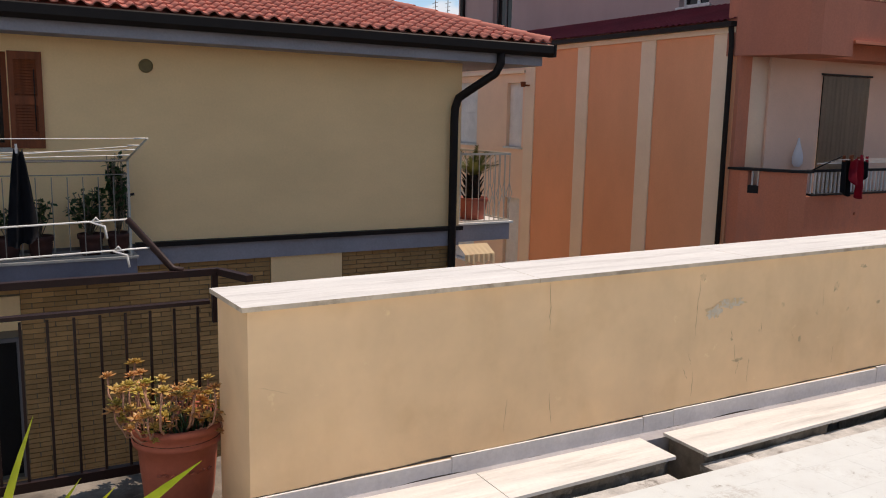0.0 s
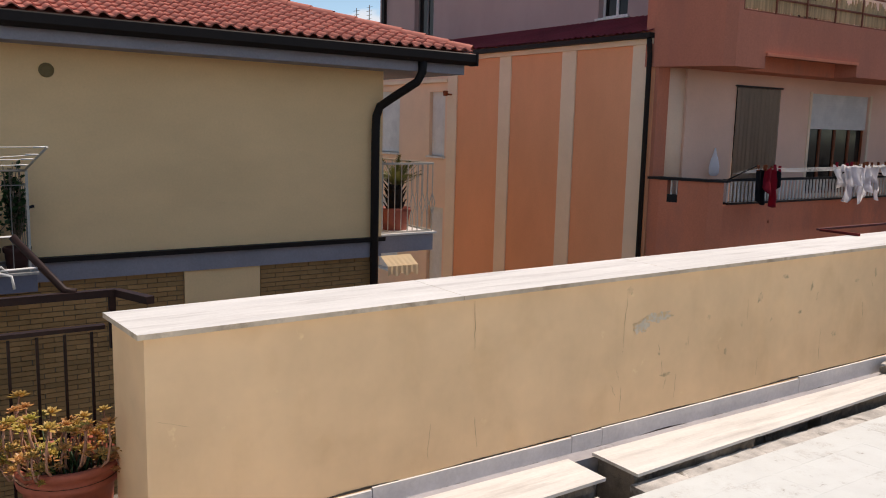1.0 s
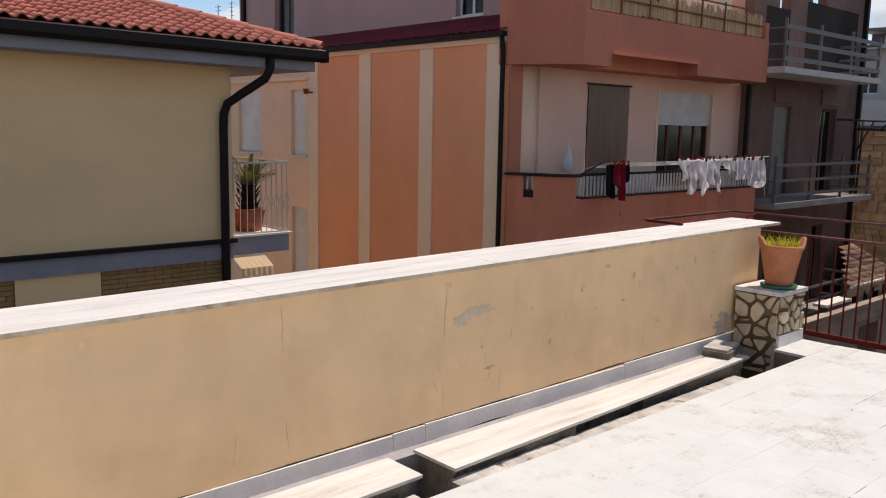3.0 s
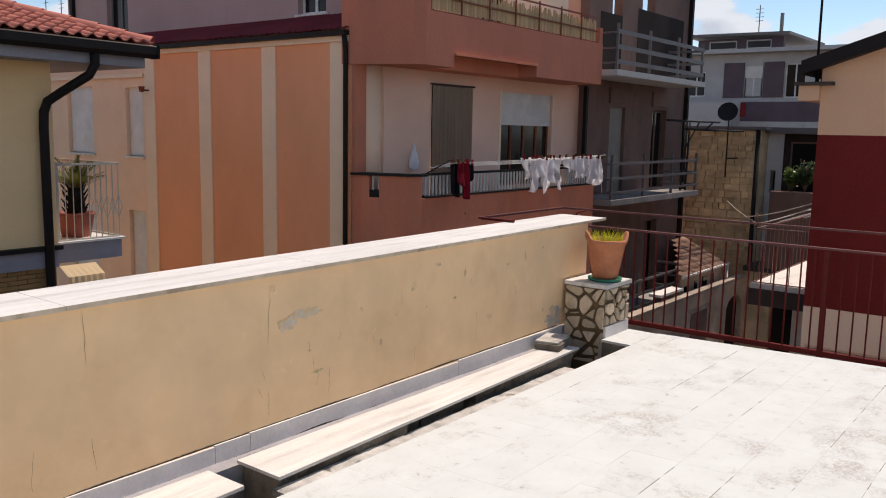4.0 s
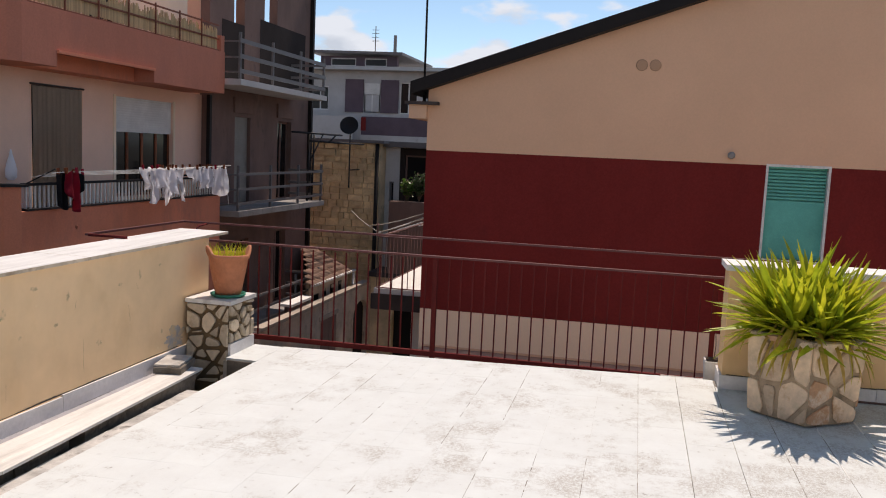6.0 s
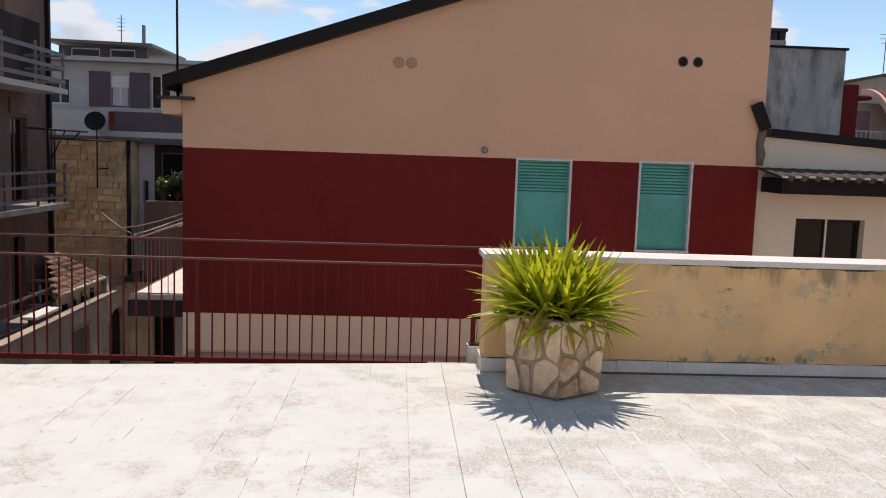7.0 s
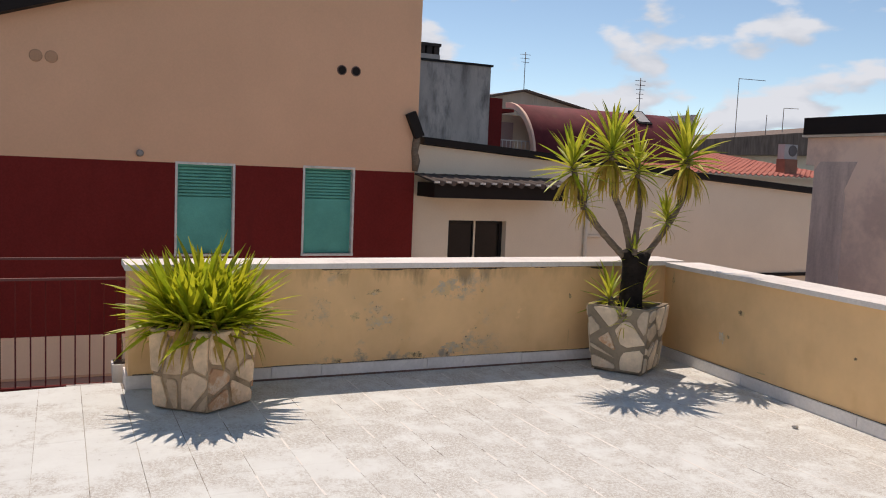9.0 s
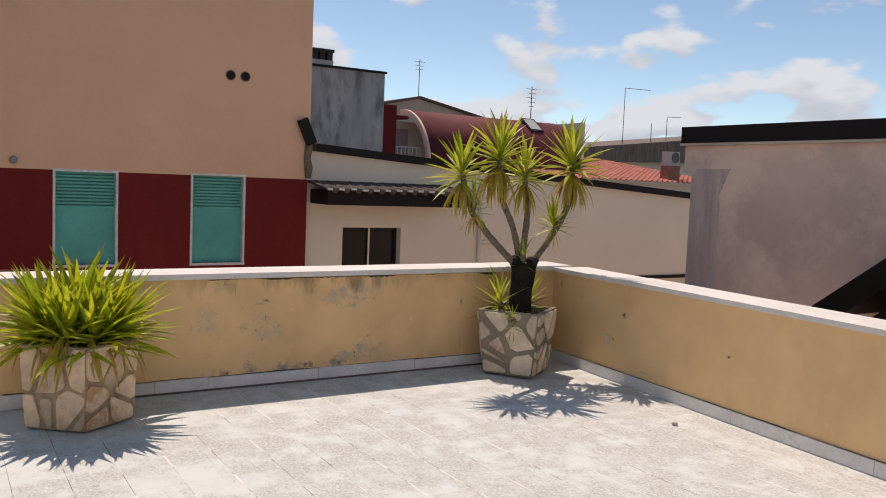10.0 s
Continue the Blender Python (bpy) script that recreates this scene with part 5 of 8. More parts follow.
bx(bm, 12.3, 18.7, 9.55, 9.59, 0.84, 0.885)
bx(bm, 18.6, 18.64, 9.59, 10.5, 0.84, 0.885)
part("balcony_rail", bm, DARKMETAL, SB)
bm = bmesh.new()
bx(bm, -0.014, 0.014, -0.014, 0.014, 0.475, 0.84)
me = mesh_of("baluster", bm, WHITE)
for k in range(58):
    piece("baluster", me, SB, pose(12.40 + 0.108 * k, 9.57, 0))
bm = bmesh.new()
bx(bm, -0.012, 0.012, -0.012, 0.012, 0.575, 0.83)
me = mesh_of("baluster", bm, WHITE)
for k in range(2):
    piece("baluster", me, SB, pose(11.79 + 0.045 * k, 10.28 - 0.09 * k, 0))
box_part("balcony_floor", 12.3, 18.6, 9.66, 10.6, -0.30, -0.12, CONCRETE, SB)
# dark block in the slot's foot stands for the black of the recess
bm = bmesh.new()
prism(bm, [(11.735, 10.325), (11.803, 10.16), (11.95, 10.222), (11.885, 10.392)], 0.441, 0.575)
part("slot_base", bm, DARKMETAL, SB)
# set-back wall with a rounded corner
HOLES = ((13.70, 15.0, -0.12, 2.55), (16.13, 18.3, 0.45, 2.52))
wall_part("wall", "y", 10.5, 0.3, 12.3, 19.96, -0.12, 2.80, LILAC, HOLES, SB)
bm = bmesh.new()
lathe(bm, [(0.25, -0.12), (0.25, 2.80)], 36, (12.16, 10.76, 0))
part("corner_column", bm, PEACH, SB, "rounded cream corner of the wall")
wall_part("corner_wall", "y", 10.62, 0.3, 11.66, 11.98, -0.12, 2.80, SALMON, (), SB)
facade_window(SB, "y", 10.5, 1, 13.70, 15.0, -0.12, 2.55, BROWNROOF, GLASS_DARK, bars=0, recess=0.12, frame_w=0.05)
# door curtain hung outside, on a rod
bm = bmesh.new()
last = None
for k in range(61):
    u = 13.69 + 1.32 * k / 60
    d = 10.465 + 0.014 * math.sin(k * 1.13) + 0.008 * math.sin(k * 0.41 + 1)
    pair = [bm.verts.new((u, d, 0.02)), bm.verts.new((u, d, 2.53))]
    if last:
        bm.faces.new((last[0], pair[0], pair[1], last[1])).smooth = True
    last = pair
bmesh.ops.solidify(bm, geom=bm.faces[:], thickness=0.006)
part("door_curtain", bm, SHUTTER_GREY, SB, "grey-brown curtain hung over a balcony door")
bm = bmesh.new()
tube(bm, (13.62, 10.46, 2.56), (15.08, 10.46, 2.56), 0.018, seg=8)
part("curtain_rod", bm, BROWNROOF, SB)
facade_window(SB, "y", 10.5, 1, 16.13, 18.3, 0.45, 2.52, WOOD, GLASS_DARK, WHITE, 1.80, bars=3, recess=0.09)
box_part("window_trim", 16.06, 16.129, 10.478, 10.52, 0.45, 2.55, CREAM, SB)
box_part("window_trim", 18.301, 18.37, 10.478, 10.52, 0.45, 2.55, CREAM, SB)
box_part("edge_pipe", 19.46, 19.56, 10.2, 10.29, -7.0, 2.80, BLACK, SB)
bm = bmesh.new()
for a, b in ((16.42, 16.66), (17.28, 17.50)):
    for k in range(6):
        bx(bm, a + (b - a) * k / 6, a + (b - a) * (k + 1) / 6 - 0.004, 10.72 + 0.012 * (k % 2), 10.73 + 0.012 * (k % 2), 0.5, 1.9)
part("curtain", bm, CLOTH_WHITE, SB, kind="stuff")
# upper band
UP = [(11.60, 10.9), (11.60, 10.70), (12.10, 9.62), (12.28, 9.5)]
bm = bmesh.new()
prism(bm, UP + [(13.09, 9.5), (13.09, 10.9)], 2.80, 3.74)
part("upper_band", bm, SALMON_UP, SB)
for a, b, c, z in ((13.09, 15.95, 9.5, 3.07), (15.95, 18.85, 9.5, 2.80)):
    box_part("upper_band", a, b, c, 10.9, z, 3.74, SALMON_UP, SB)
box_part("soffit", 13.09, 15.95, 9.95, 10.9, 2.80, 3.069, SALMON, SB)
# strip added in the paler salmon, for the lit edge of the notch
box_part("cornice_strip", 13.09, 15.95, 9.46, 9.50, 3.02, 3.075, SALMON, SB)
bm = bmesh.new()
prism(bm, [(11.60, 10.9), (11.60, 10.70), (12.10, 9.62), (12.28, 9.5), (12.40, 9.5), (12.40, 9.7), (12.22, 9.8), (11.80, 10.8), (11.80, 10.9)], 3.74, 4.6)
part("upper_parapet", bm, SALMON_UP, SB)
for z in (3.741, 4.0, 4.30):
    box_part("upper_rail", 12.4, 18.65, 9.54, 9.57, z, z + 0.03, RUST, SB)
for k in range(7):
    box_part("rail_post", 12.42 + 0.9 * k, 12.45 + 0.9 * k, 9.515, 9.539, 3.741, 4.36, RUST, SB)
box_part("corner_pier", 18.66, 18.82, 9.50, 9.66, 3.741, 4.1, SALMON_UP, SB)
bm = bmesh.new()
r = random.Random(4)
for k in range(260):
    x = 12.42 + 6.2 * k / 260
    bx(bm, x, x + 0.02, 9.575, 9.59, 3.76 + r.uniform(0, 0.05), 4.22 + r.uniform(-0.12, 0.05))
part("reed_screen", bm, BAMBOO, SB, "torn dry reed screen behind the railing", kind="stuff")
wall_part("upper_wall", "y", 10.5, 0.3, 11.9, 18.9, 3.741, 7.0, CREAM, ((15.2, 16.3, 3.8, 5.9),), SB)
facade_window(SB, "y", 10.5, 1, 15.2, 16.3, 3.8, 5.9, WOOD, GLASS_DARK)
wall_part("end_wall", "x", 19.96, 0.3, 10.6, 16.0, -7.0, 7.0, LILAC, (), SB)
bm = bmesh.new()
bx(bm, 11.99, 12.14, 9.60, 9.74, 4.0, 4.25)
part("wall_box", bm, CREAM, SB)
bm = bmesh.new()
for k in range(3):
    lathe(bm, [(0.03, 0), (0.035, 0.004), (0.02, 0.014)], 10, (0, 0, 0))
part("spout", bm, SALMON, SB, m=pose(13.55, 9.5, 0.1, 90, 0, 0))

# washing on its lines
DL = thing("drying_rack", "washing lines on thin arms outside a balcony", "drying rack")
for x in (12.4, 15.6, 18.3):
    bm = bmesh.new()
    tube(bm, (x, 9.57, 0.87), (x + 0.05, 9.05, 1.14), 0.012, seg=6)
    part("arm", bm, DARKMETAL, DL)
for k in range(4):
    bm = bmesh.new()
    y = 9.08 + 0.13 * k
    bent(bm, [(12.4, y, 1.08 - 0.03 * k), (15.6, y, 1.10 - 0.03 * k), (18.4, y, 1.16 - 0.03 * k)], 0.006, 5)
    part("line", bm, ROPE, DL)


def washing(x0, x1, y, ztop, drop, material, label, salt, hem=None, gather=0.0, pegs=(0.12, 0.85), name="garment"):
    """A hung cloth with folds and an uneven hem."""
    r = random.Random(salt)
    t = thing(name, label, "clothing")
    nx, nz = 26, 12
    ph = r.uniform(0, 6)
    hem = hem or ((0, 0.95), (0.5, 1.0), (1, 0.92))
    full = min(1, (x1 - x0) / 0.7)

    def depth(u):
        for (a, da), (b, db) in zip(hem, hem[1:]):
            if u <= b:
                return da + (db - da) * (u - a) / (b - a)
        return hem[-1][1]

    bm = bmesh.new()
    g = []
    for i in range(nx + 1):
        col = []
        for j in range(nz + 1):
            u, w = i / nx, j / nz
            x = x0 + (x1 - x0) * (0.5 + (u - 0.5) * (1 - gather * (1 - w) ** 1.5) + 0.03 * w * math.sin(7 * u + ph))
            q = Vector((x, y + 0.07 * full * math.sin(11 * u + ph + 1.5 * w) * (0.4 + w) - 0.03 * w, ztop - 0.035 * math.sin(math.pi * 2 * u) ** 2 - drop * w * depth(u)))
            q += Vector((0.5, 1, 0.4)) * noise.noise(q * 5 + Vector((salt, 0, 0))) * 0.09 * (0.25 + w) * full
            col.append(bm.verts.new(q))
        g.append(col)
    for i in range(nx):
        for j in range(nz):
            bm.faces.new((g[i][j], g[i + 1][j], g[i + 1][j + 1], g[i][j + 1])).smooth = True
    bmesh.ops.solidify(bm, geom=bm.faces[:], thickness=0.008)
    part("cloth", bm, material, t)
    for q in pegs:
        x = x0 + (x1 - x0) * q
        bm = bmesh.new()
        bx(bm, x - 0.012, x + 0.012, y - 0.03, y + 0.012, ztop - 0.05, ztop + 0.05)
        part("peg", bm, WHITE if len(pegs) == 1 else CLOTH_RED if r.random() < 0.5 else WOOD, t)
    return t


washing(12.56, 12.80, 9.12, 1.10, 0.62, CLOTH_BLACK, "long black garment pegged to a line", 1, ((0, 0.9), (0.6, 1.0), (1, 0.9)))
washing(12.66, 13.00, 9.05, 1.11, 0.60, CLOTH_RED, "red garment pegged to a line", 2, ((0, 0.55), (0.4, 0.75), (0.55, 1.05), (1, 1.15)))
washing(12.93, 13.24, 9.12, 1.08, 0.46, CLOTH_BLACK, "black garment pegged to a line", 3, ((0, 1.0), (0.5, 0.9), (1, 0.3)))
SHORTS = ((0, 0.85), (0.1, 1.0), (0.36, 1.0), (0.44, 0.55), (0.54, 0.6), (0.62, 1.08), (0.9, 1.05), (1, 0.8))
VEST = ((0, 0.35), (0.12, 0.45), (0.2, 0.95), (0.5, 1.0), (0.78, 0.92), (0.86, 0.5), (1, 0.4))
BIB = ((0, 0.55), (0.25, 0.65), (0.4, 0.95), (0.62, 0.9), (0.7, 0.6), (1, 0.45))
for k, (a, b, d, hm, row) in enumerate(((15.08, 15.86, 0.66, SHORTS, 0), (15.62, 16.30, 0.52, VEST, 1), (16.05, 16.72, 0.62, SHORTS, 2), (16.80, 17.34, 0.50, BIB, 0), (17.22, 17.72, 0.44, VEST, 1), (17.58, 18.10, 0.60, SHORTS, 0), (15.25, 15.95, 0.48, BIB, 3), (15.85, 16.5, 0.44, BIB, 3), (17.0, 17.6, 0.40, BIB, 3), (17.45, 17.95, 0.42, VEST, 3))):
    washing(a, b, 9.06 + 0.10 * row, 1.13, d, CLOTH_WHITE, "white laundry pegged to a line", 10 + k, hm)
LC = thing("loose_cord", "white cord dangling from a washing line", "cord")
bm = bmesh.new()
bent(bm, [(18.05, 9.05, 1.10), (18.08, 9.02, 0.7), (18.14, 9.0, 0.45), (18.20, 9.02, 0.28)], 0.008, 5)
part("cord", bm, ROPE, LC)
bg = thing("hanging_bag", "white plastic bag hanging on the balcony wall", "bag", (13.04, 10.38, 0.88))
bm = bmesh.new()
lathe(bm, [(0.05, 0), (0.09, 0.05), (0.095, 0.17), (0.07, 0.29), (0.03, 0.42), (0.012, 0.52)], 14)
part("bag_body", bm, CLOTH_WHITE, bg)

# ---- dark brown building with grey balconies ----
DB = thing("building", "dark brown rendered building with grey steel balcony rails", "building")
HOLES = ((20.95, 21.85, 0.05, 2.35), (23.6, 24.58, 0.05, 2.35), (20.83, 21.41, 4.72, 7.2), (22.6, 23.43, 5.04, 7.2), (20.95, 21.85, -3.0, -0.9), (23.5, 24.3, -3.0, -0.85))
wall_part("wall", "y", 10.3, 0.25, 19.6, 25.9, -7.0, 7.4, DARKWALL, HOLES, DB)
wall_part("end_wall", "x", 25.9, -0.25, 10.55, 17.0, -7.0, 3.2, DARKWALL, (), DB)
box_part("roof_slab", 19.6, 25.9, 10.55, 17.0, 3.2, 3.35, CONCRETE, DB)
box_part("corner_pipe", 25.86, 25.98, 10.18, 10.30, -7.0, 7.4, BLACK, DB)
facade_window(DB, "y", 10.3, 1, 20.95, 21.85, 0.05, 2.35, DARKWALL, GLASS_DARK, GREYRAIL, 0.1, pitch=0.3)
facade_window(DB, "y", 10.3, 1, 23.6, 24.58, 0.05, 2.35, DARKWALL, GLASS_DARK)
for h in HOLES[4:]:
    facade_window(DB, "y", 10.3, 1, *h, DARKWALL, GLASS_DARK)
for a, b in ((20.85, 21.95), (23.5, 24.68)):
    box_part("lintel", a, b, 10.24, 10.3, 2.45, 2.85, DARKWALL, DB)
for z in (-3.08, 0.02, 3.12):
    bm = bmesh.new()
    bx(bm, 18.97, 24.5, 9.15, 10.3, z - 0.10, z + 0.04)
    soften(bm, 0.015)
    # the top slab's paler grey stands for the light on it
    part("balcony_slab", bm, PALEGREY if z > 1 else CONCRETE, DB)
    bm = bmesh.new()
    for zz in (0.18, 0.52, 0.88):
        thick = 0.10 if z > 1 else 0.065
        bx(bm, 19.0, 24.46, 9.19, 9.215, z + zz, z + zz + thick)
        bx(bm, 24.44, 24.47, 9.22, 10.3, z + zz, z + zz + 0.07)
        bx(bm, 18.98, 19.0, 9.22, 10.3, z + zz, z + zz + 0.04)
        part("rail_bar", bm, GREYSTEEL, DB)
        bm = bmesh.new()
    bm.free()
    for x in (19.1, 20.9, 22.7, 24.42):
        box_part("post", x - 0.03, x + 0.03, 9.215, 9.27, z - 0.05, z + 1.12, GREYSTEEL, DB)
# flat near-black sheets stand for the shade inside the loggia
for a, b, z in ((20.2, 21.41, 4.72), (22.35, 25.5, 5.04)):
    box_part("loggia_panel", a, b, 10.292, 10.2998, 3.17, z, NEAR_BLACK, DB)
# thin steel frame standing on the lower balcony
SF = thing("steel_frame", "dark steel clothes-line frame on a balcony", "frame")
for nm, a, b, rr in (("post", (24.0, 9.5, 0.06), (24.1, 9.5, 2.02), 0.03), ("post", (24.35, 9.5, 0.06), (24.45, 9.5, 2.02), 0.03), ("crossbar", (22.8, 9.5, 2.05), (26.3, 9.3, 2.05), 0.03),
                     ("crossbar", (24.0, 9.45, 1.82), (28.2, 9.2, 1.80), 0.03), ("brace", (24.1, 9.5, 1.2), (24.9, 9.4, 2.03), 0.025), ("brace", (25.3, 9.36, 1.80), (25.8, 9.33, 2.03), 0.025)):
    bm = bmesh.new()
    tube(bm, a, b, rr, seg=6)
    part(nm, bm, DARKMETAL, SF)

# ---- stone house, roofs and lanes beyond ----
ST = thing("house", "old house of rough yellow tuff blocks with a flat edge", "house")
wall_part("wall", "x", 28.54, 0.4, 8.72, 13.5, -7.0, 1.86, STONE_BED, (), ST)
wall_part("side_wall", "y", 8.72, 0.4, 28.94, 33.0, -7.0, 1.86, STONE_BED, (), ST)
box_part("roof_edge", 28.3, 33.0, 8.5, 13.6, 1.861, 1.96, GREYSTEEL, ST)
bm = bmesh.new()
tube(bm, (28.42, 8.78, 1.85), (28.42, 8.78, -7.0), 0.07)
part("downpipe", bm, BLACK, ST)
WH = thing("house", "narrow pale rendered house with a small window", "house")
wall_part("wall", "x", 29.2, 0.3, 8.18, 8.70, -7.0, 1.75, PALEGREY, ((8.38, 8.55, -0.2, 0.55),), WH)
wall_part("wall", "x", 29.22, 0.3, 5.0, 8.18, -7.0, 1.75, NEAR_BLACK, ((6.2, 8.0, -3.0, 1.5),), WH)
facade_window(WH, "x", 29.2, 1, 8.38, 8.55, -0.2, 0.55, GREYSTEEL, GLASS_DARK, bars=0)
facade_window(WH, "x", 29.2, 1, 6.2, 8.0, -3.0, 1.5, DARKWALL, GLASS_DARK)
box_part("roof_edge", 28.9, 36.0, 4.0, 8.72, 1.76, 1.95, GREYSTEEL, WH)
SD = thing("satellite_dish", "dark grey satellite dish on a thin mast", "satellite dish", (27.4, 9.45, -0.17))
bm = bmesh.new()
lathe(bm, [(0.001, 0.0), (0.14, 0.015), (0.25, 0.05), (0.31, 0.085), (0.31, 0.095), (0.25, 0.062), (0.14, 0.028), (0.002, 0.012)], 24)
part("reflector", bm, DARKMETAL, SD, m=pose(0, 0, 2.55, 0, -70, 10))
bm = bmesh.new()
tube(bm, (0.1, 0, 0.5), (0.1, 0, 2.55), 0.025)
tube(bm, (0.1, 0, 1.1), (1.15, 0, 1.1), 0.02)
part("mast", bm, DARKMETAL, SD)
# far flats with a penthouse
FB = thing("building", "distant pale block of flats with purple panels and a penthouse", "block of flats")
HOLES = [(11.9, 12.9, 3.6, 5.3), (17.0, 18.0, 3.7, 5.0)]
wall_part("wall", "x", 45.0, 0.4, 4.0, 22.0, -7.0, 5.85, PALEGREY, HOLES, FB)
box_part("roof_slab", 44.3, 58.0, 4.0, 22.2, 5.86, 6.05, PALEGREY, FB)
for a, b in ((12.95, 13.95), (14.95, 16.0)):
    box_part("panel", 44.93, 45.0, a, b, 3.62, 5.4, PURPLE, FB)
box_part("panel", 44.90, 45.0, 4.5, 15.0, 1.2, 3.4, PURPLE, FB)
box_part("panel", 44.80, 44.9, 4.5, 15.0, 2.1, 2.4, PALEGREY, FB)
box_part("balcony_front", 43.6, 43.8, 15.1, 21.0, 1.6, 3.35, PALEGREY, FB)
box_part("balcony_front", 43.5, 43.6, 14.3, 14.55, 2.6, 3.3, MAROON, FB)
for h in HOLES:
    facade_window(FB, "x", 45.0, 1, *h, WHITE, GLASS_DARK, bars=1, recess=0.1)
facade_window(FB, "x", 44.95, 1, 14.0, 14.9, 3.62, 5.2, WHITE, CLOTH_WHITE, WHITE, 4.6, recess=0.05)
wall_part("penthouse_wall", "x", 46.0, 0.3, 13.4, 17.9, 6.05, 6.75, PURPLE, ((14.0, 15.3, 6.2, 6.65), (15.8, 17.3, 6.2, 6.65)), FB)
for h in ((14.0, 15.3, 6.2, 6.65), (15.8, 17.3, 6.2, 6.65)):
    facade_window(FB, "x", 46.0, 1, *h, WHITE, GLASS_DARK, bars=0, recess=0.05)
bm = bmesh.new()
v, f = bx(bm, 45.2, 52.0, 12.9, 18.3, 6.78, 6.92)
for p in v:
    p.co.z += 0.06 * max(0, (p.co.y - 14)) / 4.3
part("penthouse_roof", bm, GREYSTEEL, FB)
box_part("chimney", 46.5, 46.64, 13.65, 13.8, 6.9, 8.0, CONCRETE, FB)
bm = bmesh.new()
tube(bm, (46, 14.7, 6.9), (46, 14.7, 8.4), 0.025, seg=6)
for k in range(4):
    tube(bm, (46, 14.5, 7.6 + 0.2 * k), (46, 14.9, 7.6 + 0.2 * k), 0.015, seg=5)
part("antenna", bm, GREYSTEEL, FB)

LOWCAP = surface("worn_cap", (0.40, 0.33, 0.27), 0.95, vary=0.3)
LOWWALL = surface("aged_render", (0.62, 0.49, 0.38), 0.95, large=1.2, vary=0.3, stain=(0.32, 0.25, 0.19), stain_at=(0.54, 0.72))
# low house with a clay roof, seen down through the railing
LH = thing("house", "low old house with a worn clay tile roof", "house")
LOWROOF = Matrix.Translation((22.85, 8.88, -2.24)) @ Matrix.Rotation(radians(26), 4, "X")
bm = bmesh.new()
plan = [(-0.1, -0.08), (3.5, -0.08), (3.5, 1.53), (2.95, 1.53)]
lo = [bm.verts.new(LOWROOF @ Vector((x, y, -0.08))) for x, y in plan]
hi = [bm.verts.new(LOWROOF @ Vector((x, y, 0))) for x, y in plan]
bm.faces.new(lo)
bm.faces.new(hi)
for k in range(4):
    bm.faces.new((lo[k], lo[(k + 1) % 4], hi[(k + 1) % 4], hi[k]))
part("roof", bm, OLD_TILE, LH)
bm = bmesh.new()
tube(bm, (22.75, 8.76, -2.27), (26.4, 8.76, -2.27), 0.045, seg=8)
tube(bm, (26.32, 8.78, -2.27), (26.32, 8.80, -6.9), 0.04, seg=6)
part("gutter", bm, WHITE, LH, "pale half-round gutter and downpipe")
bm = bmesh.new()
prism(bm, [(23.0, 8.95), (26.28, 8.95), (26.28, 10.28), (25.85, 10.28)], -7.0, -2.33)
part("wall", bm, LOWWALL, LH)
for x, w, z0, z1 in ((23.35, 0.30, -3.2, -2.62), (24.1, 0.16, -3.3, -2.55), (24.7, 0.34, -3.3, -2.5), (25.4, 0.2, -3.2, -2.5), (23.6, 0.6, -6.0, -4.2), (25.0, 0.7, -6.0, -4.0)):
    box_part("window", x, x + w, 8.915, 8.949, z0, z1, GLASS_DARK, LH)
LW = thing("lane_wall", "long aged rendered wall beside the lane, with a worn pale top", "wall")
bm = bmesh.new()
q = [(19.0, -7.0), (25.8, -7.0)] + [(26.5 - 0.7 * math.cos(math.pi * k / 12), -3.72 + 0.45 * math.sin(math.pi * k / 12)) for k in range(13)] + [(27.2, -7.0), (27.5, -7.0), (27.5, -2.8), (19.0, -2.8)]
fr = [bm.verts.new((x, 8.55, z)) for x, z in q]
bk = [bm.verts.new((x, 8.70, z)) for x, z in q]
bm.faces.new(fr)
bm.faces.new(list(reversed(bk)))
for k in range(len(q)):
    bm.faces.new((fr[k], fr[(k + 1) % len(q)], bk[(k + 1) % len(q)], bk[k]))
part("wall", bm, LOWWALL, LW)
# near-black sheet stands for the shade inside the arch
box_part("arched_doorway", 25.7, 27.3, 8.74, 8.78, -7.0, -3.1, NEAR_BLACK, LW)
for x in (22.95, 23.56):
    box_part("board_door", x, x + 0.58, 8.52, 8.549, -4.9, -3.29, DARKWALL, LW)
box_part("door_lintel", 22.8, 24.3, 8.515, 8.549, -3.285, -3.16, LOWCAP, LW)
box_part("coping", 19.0, 27.25, 8.50, 8.76, -2.799, -2.71, LOWCAP, LW)
PSB = thing("stone_slab", "pale slab laid across the top of a lane wall", "slab")
box_part("slab", 21.2, 22.7, 8.70, 9.05, -2.60, -2.53, WHITEWALL, PSB)
box_part("slab_prop", 21.4, 22.4, 8.78, 9.0, -7.0, -2.60, DARKWALL, PSB)
WL = thing("clothes_line", "thin white washing lines strung across the lane", "clothes line")
far_end, knot, near_end = Vector((26.97, 9.13, -0.39)), Vector((20.0, 6.01, -0.31)), Vector((14.36, 3.40, 0.60))
for a, b in ((far_end, knot), (far_end.lerp(knot, 0.76), near_end + Vector((0, 0, 0.06))), (knot, near_end)):
    bm = bmesh.new()
    sag = Vector((0, 0, -0.04))
    bent(bm, [a, a.lerp(b, 0.33) + sag, a.lerp(b, 0.67) + sag, b], 0.011, 5)
    part("line", bm, DULL_WHITE, WL)
LH3 = thing("house", "pale rendered lane house", "house")
